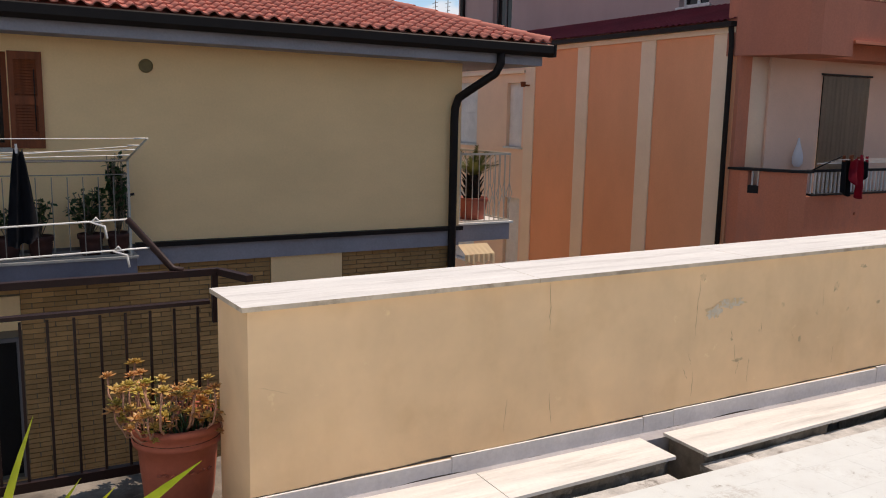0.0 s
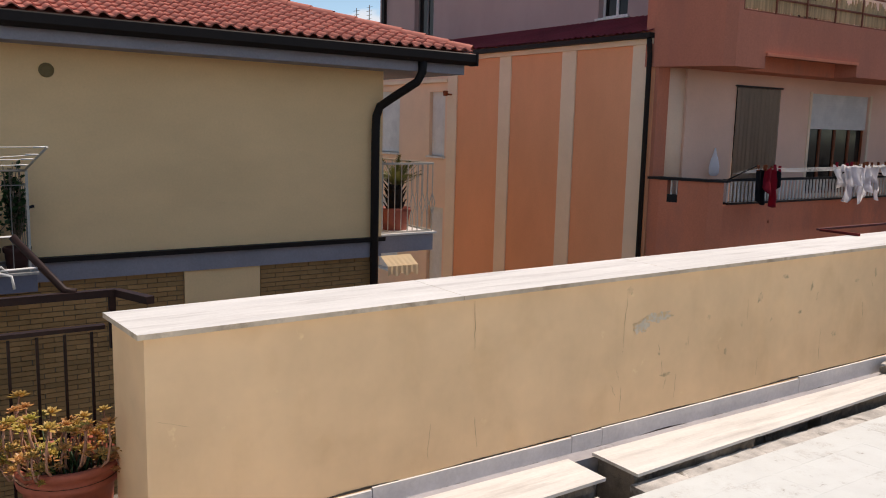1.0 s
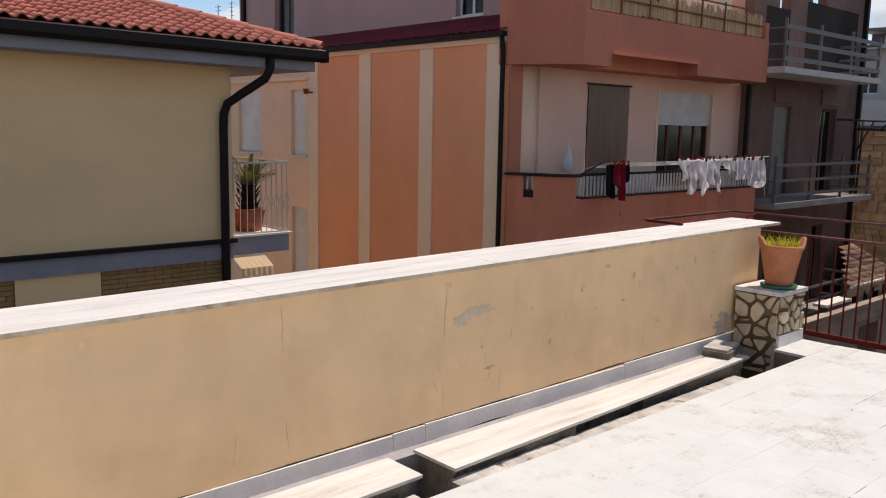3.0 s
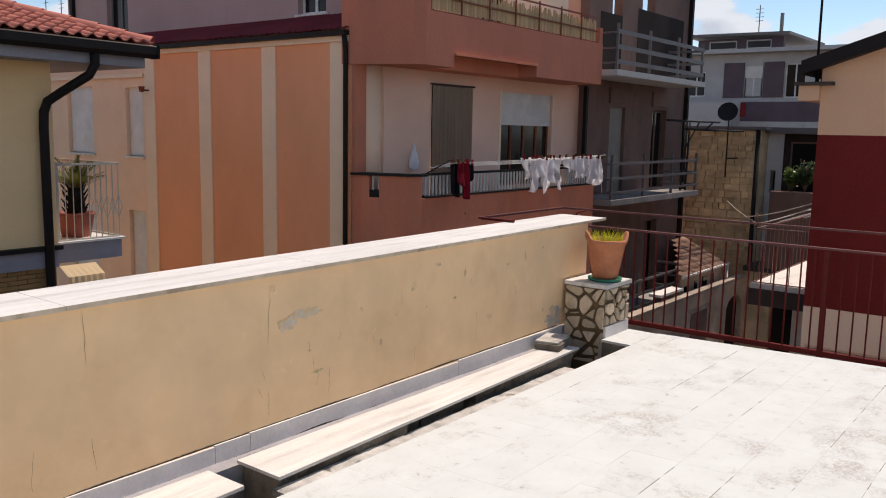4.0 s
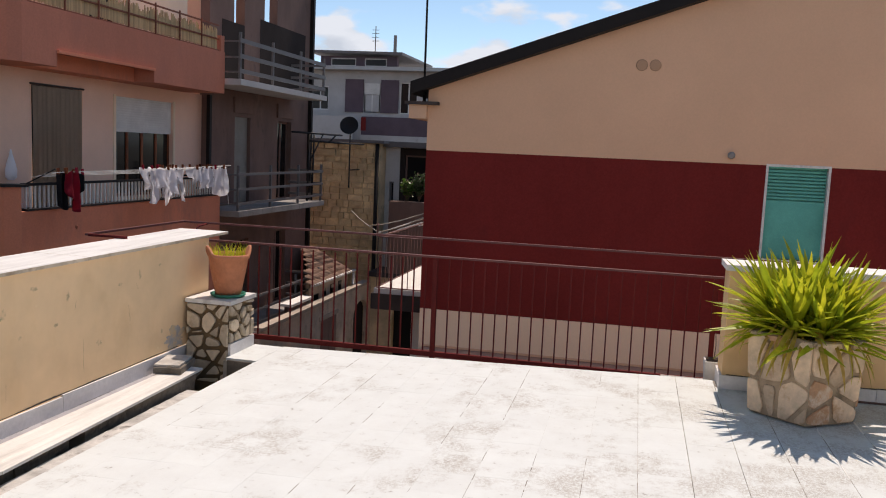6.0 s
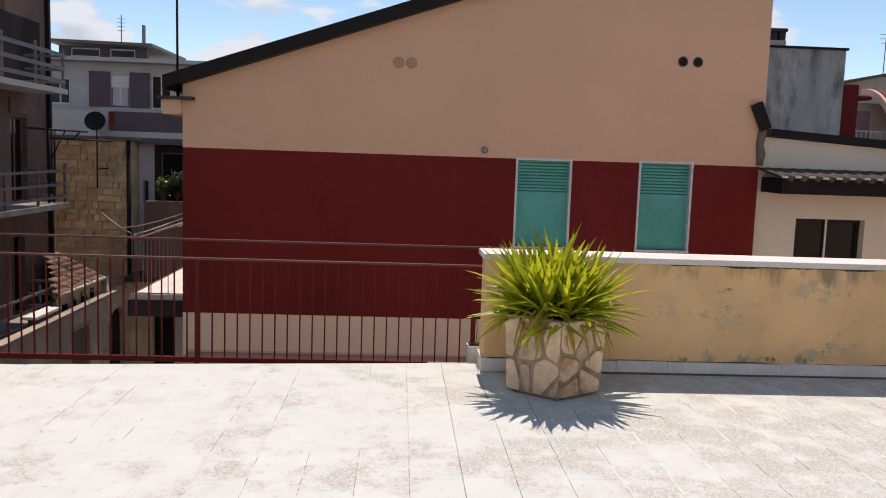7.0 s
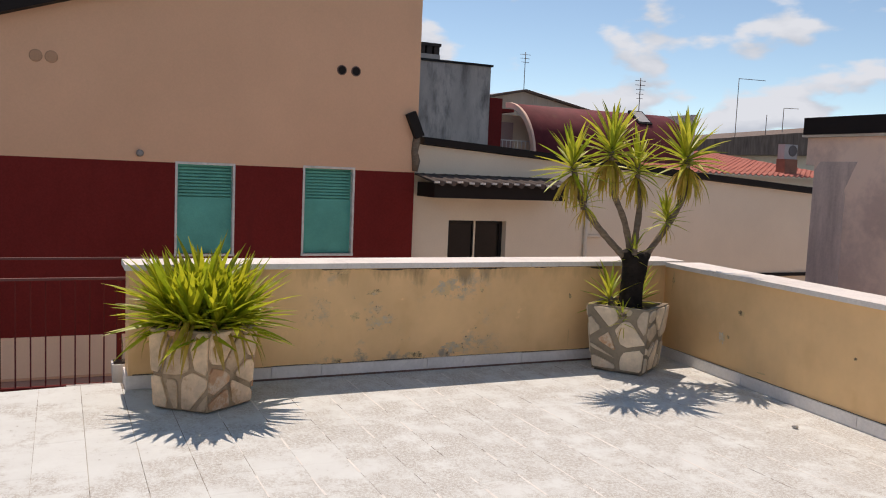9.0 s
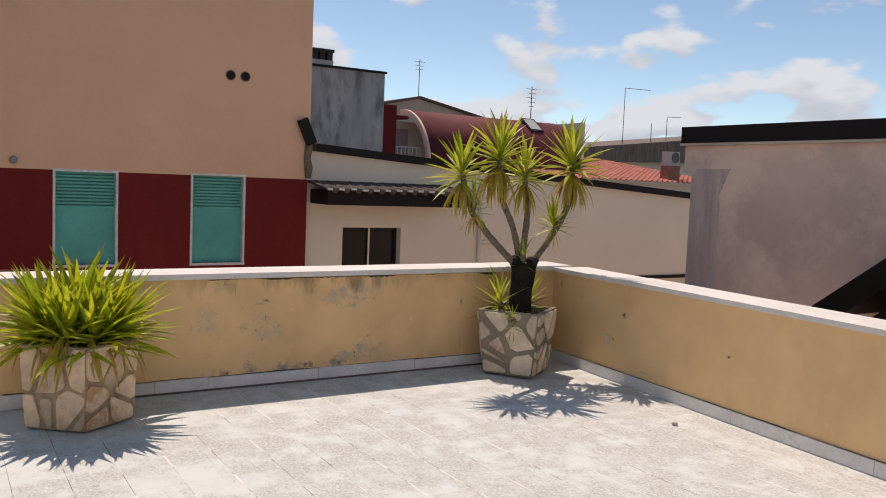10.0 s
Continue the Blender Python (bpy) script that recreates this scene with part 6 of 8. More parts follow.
wall_part("wall", "x", 27.6, 0.3, 5.2, 8.6, -7.0, -2.6, STONE_BED, ((6.9, 7.8, -6.9, -3.6),), LH3)
box_part("roof", 27.4, 28.9, 5.0, 8.65, -2.6, -2.45, BROWNROOF, LH3)
box_part("dark_doorway", 27.85, 27.89, 6.8, 7.9, -6.95, -3.5, GLASS_DARK, LH3)

# ---- maroon and tan building ----
RB_ = thing("building", "tall tan and maroon gabled building with teal shuttered windows", "building")
WX = 14.04
W1, W2 = (-2.74, -1.84, 0.31, 1.72), (-4.70, -3.82, 0.31, 1.74)
bm = bmesh.new()
pierced(bm, "x", WX, 0.35, -5.77, 3.37, -0.90, 1.70, (W1, W2))
part("wall", bm, MAROON, RB_, "maroon painted middle of the wall")
wall_part("lower_wall", "x", WX + 0.004, 0.35, -5.77, 3.37, -7.0, -0.90, TAN_LOW, (), RB_)
# gable: rises from the eave to the far edge
bm = bmesh.new()
prof = [(3.37, 1.70), (3.37, 2.66), (-0.6, 4.00), (-5.80, 5.76), (-5.80, 2.62), (-5.77, 1.70)]
fr = [bm.verts.new((WX, y, z)) for y, z in prof]
bk = [bm.verts.new((WX + 0.35, y, z)) for y, z in prof]
bm.faces.new(fr)
bm.faces.new(list(reversed(bk)))
for k in range(len(prof)):
    bm.faces.new((fr[k], fr[(k + 1) % len(prof)], bk[(k + 1) % len(prof)], bk[k]))
part("gable_wall", bm, TAN, RB_)
wall_part("side_wall", "y", 3.365, -0.3, WX + 0.35, 26.0, -7.0, 2.6, TAN, (), RB_)
wall_part("side_wall", "y", -5.765, 0.3, WX + 0.35, 26.0, -7.0, 5.7, TAN, (), RB_)
bm = bmesh.new()
sl = (5.76 - 2.66) / (3.37 + 5.80)
for a, b, t0, t1, mx in ((3.62, -5.83, 0.0, 0.20, 0),):
    q = [(a, 2.66 - 0.25 * sl + t0), (b, 5.77 + t0), (b, 5.77 + t1), (a, 2.66 - 0.25 * sl + t1)]
    fr = [bm.verts.new((WX - 0.22, y, z)) for y, z in q]
    bk = [bm.verts.new((26.2, y, z)) for y, z in q]
    bm.faces.new(fr)
    bm.faces.new(list(reversed(bk)))
    for k in range(4):
        bm.faces.new((fr[k], fr[(k + 1) % 4], bk[(k + 1) % 4], bk[k]))
part("roof", bm, BLACK, RB_, "dark roof edge")
bm = bmesh.new()
bx(bm, WX - 0.1, WX + 3.0, 3.37, 3.66, 2.20, 2.42)
part("eave_return", bm, TAN, RB_)
bm = bmesh.new()
bx(bm, WX - 0.16, WX + 3.0, 3.18, 3.72, 2.421, 2.47)
part("eave_cap", bm, BROWNROOF, RB_)
for k, h in enumerate((W1, W2)):
    bm = bmesh.new()
    u0, u1, z0, z1 = h
    for q in ((u0, u0 + 0.035, z0, z1), (u1 - 0.035, u1, z0, z1), (u0 + 0.035, u1 - 0.035, z1 - 0.035, z1)):
        abox(bm, "x", WX, -0.012, 0.14, *q)
    w = part("window", bm, MARBLE, RB_)
    bm = bmesh.new()
    abox(bm, "x", WX, -0.018, 0.16, u0 - 0.005, u1 + 0.005, z0 - 0.04, z0)
    part("sill", bm, MARBLE, w)
    bm = bmesh.new()
    roller(bm, "x", WX, 1, u0 + 0.036, u1 - 0.036, z0 + 0.002, z1 - 0.036, 0.085, 0.05, lambda n: 0.022 if n < 10 else 0.0015, 0.05)
    part("roller_shutter", bm, TEAL, w, "closed teal roller shutter")
for y, z in ((-0.14, 3.12), (0.06, 3.12)):
    bm = bmesh.new()
    lathe(bm, [(0.088, 0), (0.086, 0.008), (0.07, 0.012)], 24)
    part("vent", bm, surface("brown_cover", (0.50, 0.30, 0.19), 0.85), RB_, m=Matrix.Translation((WX - 0.001, y, z)) @ Matrix.Rotation(radians(-90), 4, "Y"))
for y, z in ((-4.42, 3.31), (-4.66, 3.31)):
    bm = bmesh.new()
    lathe(bm, [(0.082, 0), (0.082, 0.012), (0.066, 0.012), (0.066, 0.004)], 18)
    v_ = part("vent", bm, DARKWALL, RB_, m=Matrix.Translation((WX - 0.001, y, z)) @ Matrix.Rotation(radians(-90), 4, "Y"))
    # black disc stands for the dark inside of the vent hole
    bm = bmesh.new()
    lathe(bm, [(0.066, 0.005), (0.066, 0.0135)], 18)
    part("vent_mouth", bm, BLACK, v_)
bm = bmesh.new()
bent(bm, [(WX - 0.01, -5.78, 2.35), (WX - 0.015, -5.77, 2.2), (WX - 0.01, -5.75, 2.05), (WX - 0.015, -5.78, 1.9), (WX - 0.01, -5.77, 1.72)], [0.06, 0.07, 0.06, 0.075, 0.05], 7)
part("corner_pipe", bm, BARK, RB_)
bm = bmesh.new()
lathe(bm, [(0.05, 0), (0.055, 0.05), (0.03, 0.08)], 14)
part("wall_light", bm, CONCRETE, RB_, m=Matrix.Translation((WX, -1.33, 1.82)) @ Matrix.Rotation(radians(-90), 4, "Y"))
AN = thing("aerial", "thin dark aerial mast at a roof edge", "aerial", (WX + 0.4, 3.55, 2.47))
bm = bmesh.new()
tube(bm, (0, 0, 0), (0.02, 0.03, 4.6), 0.02, 0.012, 6)
part("mast", bm, DARKMETAL, AN)
for k in range(4):
    tube_bm = bmesh.new()
    tube(tube_bm, (-0.3 + 0.22 * k, -0.1, 0), (-0.3 + 0.22 * k, -0.1, 0.34), 0.015, seg=6)
    part("stay", tube_bm, DARKMETAL, AN)
# lean-to roof at its foot
LT = thing("lean_to", "low pinkish lean-to roof along the wall foot", "roof")
bm = bmesh.new()
v, f = bx(bm, 12.3, WX, -5.7, 3.3, -1.95, -1.85)
for p in v:
    p.co.z += (p.co.x - 12.3) * 0.18
part("roof_sheet", bm, surface("pink_sheet", (0.52, 0.30, 0.22), 0.9, vary=0.15), LT)
box_part("flashing", WX - 0.02, WX, -5.7, 3.3, -1.53, -1.50, TAN, LT)
box_part("wall", 12.5, WX, -5.7, 3.3, -7.0, -1.96, TAN, LT)
# little terrace beyond its corner
TB = thing("terrace", "small neighbouring terrace with a dark red rail and washing cords", "terrace")
box_part("terrace_slab", 19.0, 24.0, 3.4, 5.75, -1.62, -1.5, WHITEWALL, TB)
box_part("terrace_edge", 18.95, 24.0, 3.4, 5.8, -1.98, -1.621, BROWNROOF, TB)
box_part("terrace_wall", 20.4, 24.0, 3.4, 5.2, -7.0, -1.99, WHITEWALL, TB)
balustrade(TB, (19.05, 5.7), (23.9, 5.7), -1.5, -0.3, 0.32, PINKRAIL, 0.008, 0.02)
balustrade(TB, (19.05, 3.5), (19.05, 5.7), -1.5, -0.3, 0.32, PINKRAIL, 0.008, 0.02)
for k in range(3):
    bm = bmesh.new()
    tube(bm, (19.05, 5.75 - 0.5 * k, -0.25 + 0.12 * k), (24.0, 4.6 - 0.5 * k, 0.25 + 0.05 * k), 0.012, seg=5)
    part("line", bm, ROPE, TB)
bm = bmesh.new()
tube(bm, (19.05, 5.72, -0.3), (19.05, 5.72, 0.0), 0.02, seg=6)
part("line_post", bm, PINKRAIL, TB)

# ---- cream building with a tiled canopy ----
CB = thing("building", "cream rendered low building with a sloping dark roof edge", "building")
CX = 14.2
HW = (-7.70, -6.53, -0.6, 0.88)
bm = bmesh.new()
pierced(bm, "x", CX, 0.3, -15.6, -5.775, -7.0, 1.55, (HW,))
part("wall", bm, CREAMWALL, CB)
bm = bmesh.new()
q = [(-5.775, 1.55), (-5.775, 2.20), (-15.6, 1.58), (-15.6, 1.55)]
fr = [bm.verts.new((CX, y, z)) for y, z in q]
bk = [bm.verts.new((CX + 0.3, y, z)) for y, z in q]
bm.faces.new(fr)
bm.faces.new(list(reversed(bk)))
for k in range(4):
    bm.faces.new((fr[k], fr[(k + 1) % 4], bk[(k + 1) % 4], bk[k]))
part("gable_wall", bm, CREAMWALL, CB)
bm = bmesh.new()
q = [(-5.95, 2.20), (-5.95, 2.32), (-15.8, 1.70), (-15.8, 1.58)]
fr = [bm.verts.new((CX - 0.12, y, z)) for y, z in q]
bk = [bm.verts.new((24.0, y, z)) for y, z in q]
bm.faces.new(fr)
bm.faces.new(list(reversed(bk)))
for k in range(4):
    bm.faces.new((fr[k], fr[(k + 1) % 4], bk[(k + 1) % 4], bk[k]))
part("roof", bm, BLACK, CB)
bm = bmesh.new()
bx(bm, -0.05, 0.05, -0.085, 0.085, -0.22, 0.22, pose(WX - 0.06, -5.72, 2.50, -24, 0, 0))
part("flue", bm, BLACK, CB)
facade_window(CB, "x", CX, 1, *HW, DARKMETAL, GLASS_DARK, sill=MARBLE, bars=1, recess=0.16)
box_part("mullion", CX + 0.13, CX + 0.15, -7.13, -7.10, -0.6, 0.88, CREAMWALL, CB)
bm = bmesh.new()
tube(bm, (CX - 0.04, -9.42, 1.7), (CX - 0.04, -9.42, -4), 0.04)
tube(bm, (CX - 0.04, -9.42, 0.62), (CX - 0.04, -9.75, 0.62), 0.035)
part("wall_pipe", bm, CREAMWALL, CB)
box_part("string_course", CX - 0.06, CX, -15.6, -12.4, -0.22, -0.15, BLACK, CB)
CN = thing("canopy", "small projecting canopy of grey clay tiles on a dark timber fascia", "canopy")
bm = bmesh.new()
bx(bm, 13.45, CX, -8.50, -5.90, 1.30, 1.54)
part("fascia", bm, BLACK, CN)
bm = bmesh.new()
v, f = bx(bm, 13.36, CX, -8.62, -5.84, 1.545, 1.575)
for p in v:
    p.co.z += (p.co.x - 13.36) * 0.14
part("canopy_deck", bm, BROWNROOF, CN)
CANOPY = CN

# ---- grey mauve wall beside the terrace ----
MV = thing("building", "grey-mauve rendered wall under a flat black roof edge", "building")
wall_part("wall", "y", -7.84, -0.3, -6.0, 7.52, -7.0, 2.284, GREYMAUVE, (), MV)
wall_part("side_wall", "x", 7.52, -0.3, -20.0, -8.14, -7.0, 2.284, GREYMAUVE, (), MV)
box_part("roof_edge", -6.0, 7.62, -20.0, -7.74, 2.311, 2.495, BLACK, MV)
box_part("drip", -6.0, 7.66, -20.0, -7.77, 2.286, 2.310, MARBLE, MV)
box_part("wall_head", 7.523, 7.64, -8.1, -7.842, 1.98, 2.284, GREYMAUVE, MV)
# grey cement trowelled down the corner
bm = bmesh.new()
last = None
for k in range(31):
    z = 2.02 - 0.10 * k
    a = 7.515 if k else 7.44
    b = 7.08 + 0.035 * noise.noise(Vector((0.3, z * 2.1, 5.0))) + 0.015 * noise.noise(Vector((0.3, z * 9, 5.0))) + (0.04 if k < 4 else 0.0) * (k - 3)
    row = [bm.verts.new((x, y, z)) for x, y in ((a, -7.842), (a, -7.834), (b + 0.01, -7.834), (b, -7.842))]
    if last:
        for i in range(3):
            bm.faces.new((last[i], last[i + 1], row[i + 1], row[i]))
    else:
        bm.faces.new(row)
    last = row
part("cement_repair", bm, surface("grey_cement_repair", (0.58, 0.475, 0.43), 0.95, large=2, vary=0.25, stretch=(3, 3, 0.6)), MV, "grey cement repair")
DR = thing("stair_roof", "dark sloping canopy edge against a mauve wall", "canopy")
bm = bmesh.new()
q = [(5.35, 0.74), (3.2, 2.40), (3.2, 2.18), (5.02, 0.74)]
fr = [bm.verts.new((x, -7.0, z)) for x, z in q]
bk = [bm.verts.new((x, -7.83, z)) for x, z in q]
bm.faces.new(fr)
bm.faces.new(list(reversed(bk)))
for k in range(4):
    bm.faces.new((fr[k], fr[(k + 1) % 4], bk[(k + 1) % 4], bk[k]))
part("fascia", bm, BLACK, DR)
bm = bmesh.new()
q = [(4.95, 0.66), (3.2, 2.1), (3.2, 0.2), (4.95, 0.2)]
fr = [bm.verts.new((x, -7.2, z)) for x, z in q]
bk = [bm.verts.new((x, -7.83, z)) for x, z in q]
bm.faces.new(fr)
bm.faces.new(list(reversed(bk)))
for k in range(4):
    bm.faces.new((fr[k], fr[(k + 1) % 4], bk[(k + 1) % 4], bk[k]))
part("side_panel", bm, DARKMETAL, DR)
box_part("wall", -6.0, 6.2, -7.83, -7.0, -7.0, 0.15, GREYMAUVE, DR)

# ---- roofs beyond ----
GC = thing("concrete_tower", "bare grey concrete stair tower with a vented chimney", "tower")
wall_part("wall", "x", 22.4, 3.0, -11.5, -8.2, 0.0, 4.78, TOWER, (), GC)
box_part("coping", 22.35, 25.4, -11.55, -8.2, 4.781, 4.84, DARKMETAL, GC)
box_part("chimney_base", 22.45, 23.2, -9.9, -9.05, 4.841, 4.98, TOWER, GC)
bm = bmesh.new()
for k in range(4):
    bx(bm, 22.45, 23.2, -9.88 + 0.22 * k, -9.72 + 0.22 * k, 4.981, 5.2)
bx(bm, 22.42, 23.23, -9.92, -9.03, 5.2, 5.28)
part("chimney_cap", bm, BROWNROOF, GC)
BV = thing("house", "house with a maroon barrel-vaulted roof and a small balcony", "house")
box_part("wall", 26.0, 30.0, -20.5, -12.3, 0.0, 3.75, CREAMWALL, BV)
box_part("pier", 22.5, 23.3, -11.98, -11.56, 0.0, 3.93, MAROON, BV)
box_part("eave_strip", 25.4, 26.6, -14.0, -12.3, 3.80, 3.90, MAROON, BV)
box_part("door", 25.95, 26.0, -14.3, -13.5, 2.5, 3.5, MAUVE, BV)


def vault(bm, y0, y1, grow, thick):
    """A quarter vault, its axis along y, bulging towards the terrace."""
    n = 16
    rings = []
    for y in (y0, y1):
        for r in (1.0 + grow, 1.0 + grow - thick):
            rings.append([bm.verts.new((26.1 - 2.0 * r * math.sin(math.pi / 2 * k / n), y, 2.2 + 1.95 * r * math.cos(math.pi / 2 * k / n))) for k in range(n + 1)])
    for a, b in ((0, 2), (1, 3), (0, 1), (2, 3)):
        for k in range(n):
            bm.faces.new((rings[a][k], rings[a][k + 1], rings[b][k + 1], rings[b][k])).smooth = a != b - 1


bm = bmesh.new()
vault(bm, -14.15, -20.6, 0.0, 0.06)
part("roof", bm, REDROOF, BV)
bm = bmesh.new()
vault(bm, -14.05, -14.15, 0.015, 0.09)
part("roof_trim", bm, LILAC, BV)
bm = bmesh.new()
bx(bm, 24.1, 26.1, -20.6, -20.5, 0.0, 4.1)
part("gable_wall", bm, CREAMWALL, BV)
bm = bmesh.new()
bx(bm, -0.4, 0.4, -0.3, 0.3, 0.0, 0.10, pose(25.15, -18.95, 3.88, 0, -36, 0))
sk = part("skylight", bm, DARKMETAL, BV)
bm = bmesh.new()
bx(bm, -0.32, 0.32, -0.23, 0.23, 0.101, 0.115, pose(25.15, -18.95, 3.88, 0, -36, 0))
part("pane", bm, PALEGREY, sk)
balustrade(BV, (24.6, -12.9), (24.6, -14.6), 2.0, 2.85, 0.14, WHITE, 0.010, 0.015)
box_part("balcony_slab", 24.5, 26.0, -20.5, -12.8, 1.85, 2.0, CREAMWALL, BV)
GR = thing("roof_gable", "low grey gabled roof beyond the barrel vault", "roof")
bm = bmesh.new()
q = [(-15.2, 4.6), (-18.1, 5.25), (-22.5, 4.4)]
fr = [bm.verts.new((32.0, y, z)) for y, z in q] + [bm.verts.new((32.0, -22.5, 3.4)), bm.verts.new((32.0, -15.2, 3.4))]
bm.faces.new(fr)
part("gable_wall", bm, CONCRETE, GR)
bm = bmesh.new()
for (y0, z0), (y1, z1) in ((q[0], q[1]), (q[1], q[2])):
    vs = [bm.verts.new((x, y, z + dz)) for dz in (0.01, 0.10) for x, y, z in ((31.8, y0, z0), (31.8, y1, z1), (38.2, y1, z1), (38.2, y0, z0))]
    for f in ((0, 1, 2, 3), (4, 5, 6, 7), (0, 1, 5, 4), (1, 2, 6, 5), (2, 3, 7, 6), (3, 0, 4, 7)):
        bm.faces.new([vs[i] for i in f])
part("roof", bm, BROWNROOF, GR)
box_part("wall", 32.05, 38.0, -22.4, -15.3, -7.0, 4.3, CREAMWALL, GR)
# clay and brown roofs to the south-east
CR = thing("house", "low house with a red clay tile roof", "house")
bm = bmesh.new()
last = None
for k in range(8 * 34 + 1):
    y = -26.5 + 8.5 * k / (8 * 34)
    dz = 0.05 * max(-0.2, math.sin(2 * math.pi * k / 8))
    row = [bm.verts.new((22.2 + 7.8 * j / 18, y, 2.06 + 7.8 * j / 18 * 0.13 + dz + (0.03 if side else 0.0))) for j in range(19) for side in (0, 1)]
    if last:
        for j in range(len(row) - 1):
            bm.faces.new((last[j], last[j + 1], row[j + 1], row[j]))
    last = row
part("roof", bm, ROOF_TILE, CR)
box_part("wall", 22.6, 30.0, -26.2, -18.2, -7.0, 2.02, CREAMWALL, CR)
BR = thing("house", "house with a long dark brown roof and a pale wall", "house")
bm = bmesh.new()
v, f = bx(bm, 32.0, 40.0, -44.0, -25.5, -7.0, 2.94)
for p in v[4:]:
    p.co.z += 0.04 * (-25.2 - p.co.y)
part("wall", bm, CREAMWALL, BR)
bm = bmesh.new()
v, f = bx(bm, 31.4, 41.0, -44.5, -25.2, 2.95, 3.5)
for p in v[4:]:
    p.co.z += 0.18 * (-25.2 - p.co.y) * 0.75 * 0.8
for p in v[:4]:
    p.co.z += 0.08 * (-25.2 - p.co.y) * 0.5
part("roof", bm, FADEROOF, BR)
AC = thing("air_conditioner", "white outdoor air-conditioning unit on a roof", "air conditioner", (23.0, -23.9, 2.40))
bm = bmesh.new()
bx(bm, -0.15, 0.15, -0.31, 0.31, 0.3, 0.82)
soften(bm, 0.02)
part("casing", bm, PALEGREY, AC)
bm = bmesh.new()
lathe(bm, [(0.20, 0), (0.20, 0.02), (0.17, 0.025), (0.16, 0.01)], 18)
part("grille", bm, GREYSTEEL, AC, m=Matrix.Translation((-0.151, -0.08, 0.6)) @ Matrix.Rotation(radians(-90), 4, "Y"))
bm = bmesh.new()
bx(bm, -0.2, 0.2, -0.30, 0.30, -0.3, 0.3)
part("stand", bm, surface("old_brick_stack", (0.34, 0.17, 0.12), 0.95, vary=0.3), AC)


def aerial(at, h, rods, label, side=0.0):
    t = thing("aerial", label, "aerial", at)
    bm = bmesh.new()
    tube(bm, (0, 0, 0), (0, 0, h), 0.017, seg=6)
    part("mast", bm, GREYSTEEL, t)
    if side:
        bm = bmesh.new()
        tube(bm, (0, 0, h), (0, -side, h + 0.03), 0.014, seg=6)
        part("side_arm", bm, GREYSTEEL, t)
    for k in range(rods):
        bm = bmesh.new()
        tube(bm, (0, -0.25 + 0.03 * k, h - 0.16 * k - 0.1), (0, 0.25 - 0.03 * k, h - 0.16 * k - 0.1), 0.010, seg=5)
        part("rod", bm, GREYSTEEL, t)


aerial((32.0, -18.1, 5.3), 1.6, 3, "thin rooftop television aerial")
aerial((26.0, -19.55, 4.05), 1.4, 5, "branched rooftop television aerial")
aerial((32.0, -29.95, 3.9), 2.9, 0, "tall rooftop mast with a side arm", 1.7)
aerial((32.0, -33.0, 4.4), 1.2, 0, "short rooftop mast with a side arm", 1.0)
aerial((32.0, -31.9, 4.0), 1.2, 0, "thin bare metal rod on a roof")
FH = thing("building", "distant pale house behind the tiled roof", "building")
box_part("wall", 15.0, 24.0, 31.6, 40.0, -7.0, 5.7, PALEGREY, FH)
aerial((17.6, 32.0, 5.7), 0.9, 4, "branched rooftop television aerial")
aerial((17.0, 32.0, 5.7), 0.7, 2, "short branched rooftop aerial")

# ---- plants ----
def leaf_mesh(name, length, width, droop, material, fold=0.25, seg=6):
    """A sword leaf along +x: tapered, folded along its middle, bending down."""
    bm = bmesh.new()
    rows_ = []
    x = z = 0.0
    for k in range(seg + 1):
        q = k / seg
        w = width * (0.55 + 0.45 * math.sin(math.pi * min(1, q * 1.6) / 2)) * (1 - q ** 2.6) * 0.5 + 0.0006
        rows_.append([bm.verts.new((x, -w, z + w * fold * 2)), bm.verts.new((x, 0, z)), bm.verts.new((x, w, z + w * fold * 2))])
        ang = -droop * q
        x += length / seg * math.cos(ang)
        z += length / seg * math.sin(ang)
    for a, b in zip(rows_, rows_[1:]):
        for k in (0, 1):
            bm.faces.new((a[k], a[k + 1], b[k + 1], b[k])).smooth = True
    return mesh_of(name, bm, material)


def sword(direction, at, roll=0.0, scale=1.0):
    """A pose with +x along direction, its upper side up."""
    d = Vector(direction).normalized()
    side = Vector((0, 0, 1)).cross(d)
    if side.length < 1e-3:
        side = Vector((0, 1, 0))
    side.normalize()
    up = d.cross(side)
    m = Matrix((d, side, up)).transposed().to_4x4()
    return Matrix.Translation(at) @ m @ Matrix.Rotation(roll, 4, "X") @ Matrix.Scale(scale, 4)


LEAVES = [leaf_mesh("leaf", 0.42, 0.048, d, LEAF_TREE) for d in (0.10, 0.28, 0.5)]
BROAD = [leaf_mesh("leaf", 0.50, 0.058, d, LEAF) for d in (0.08, 0.22, 0.42)]
LEAVES_OLD = [leaf_mesh("leaf", 0.38, 0.030, d, LEAF_OLD) for d in (0.5, 0.9)]


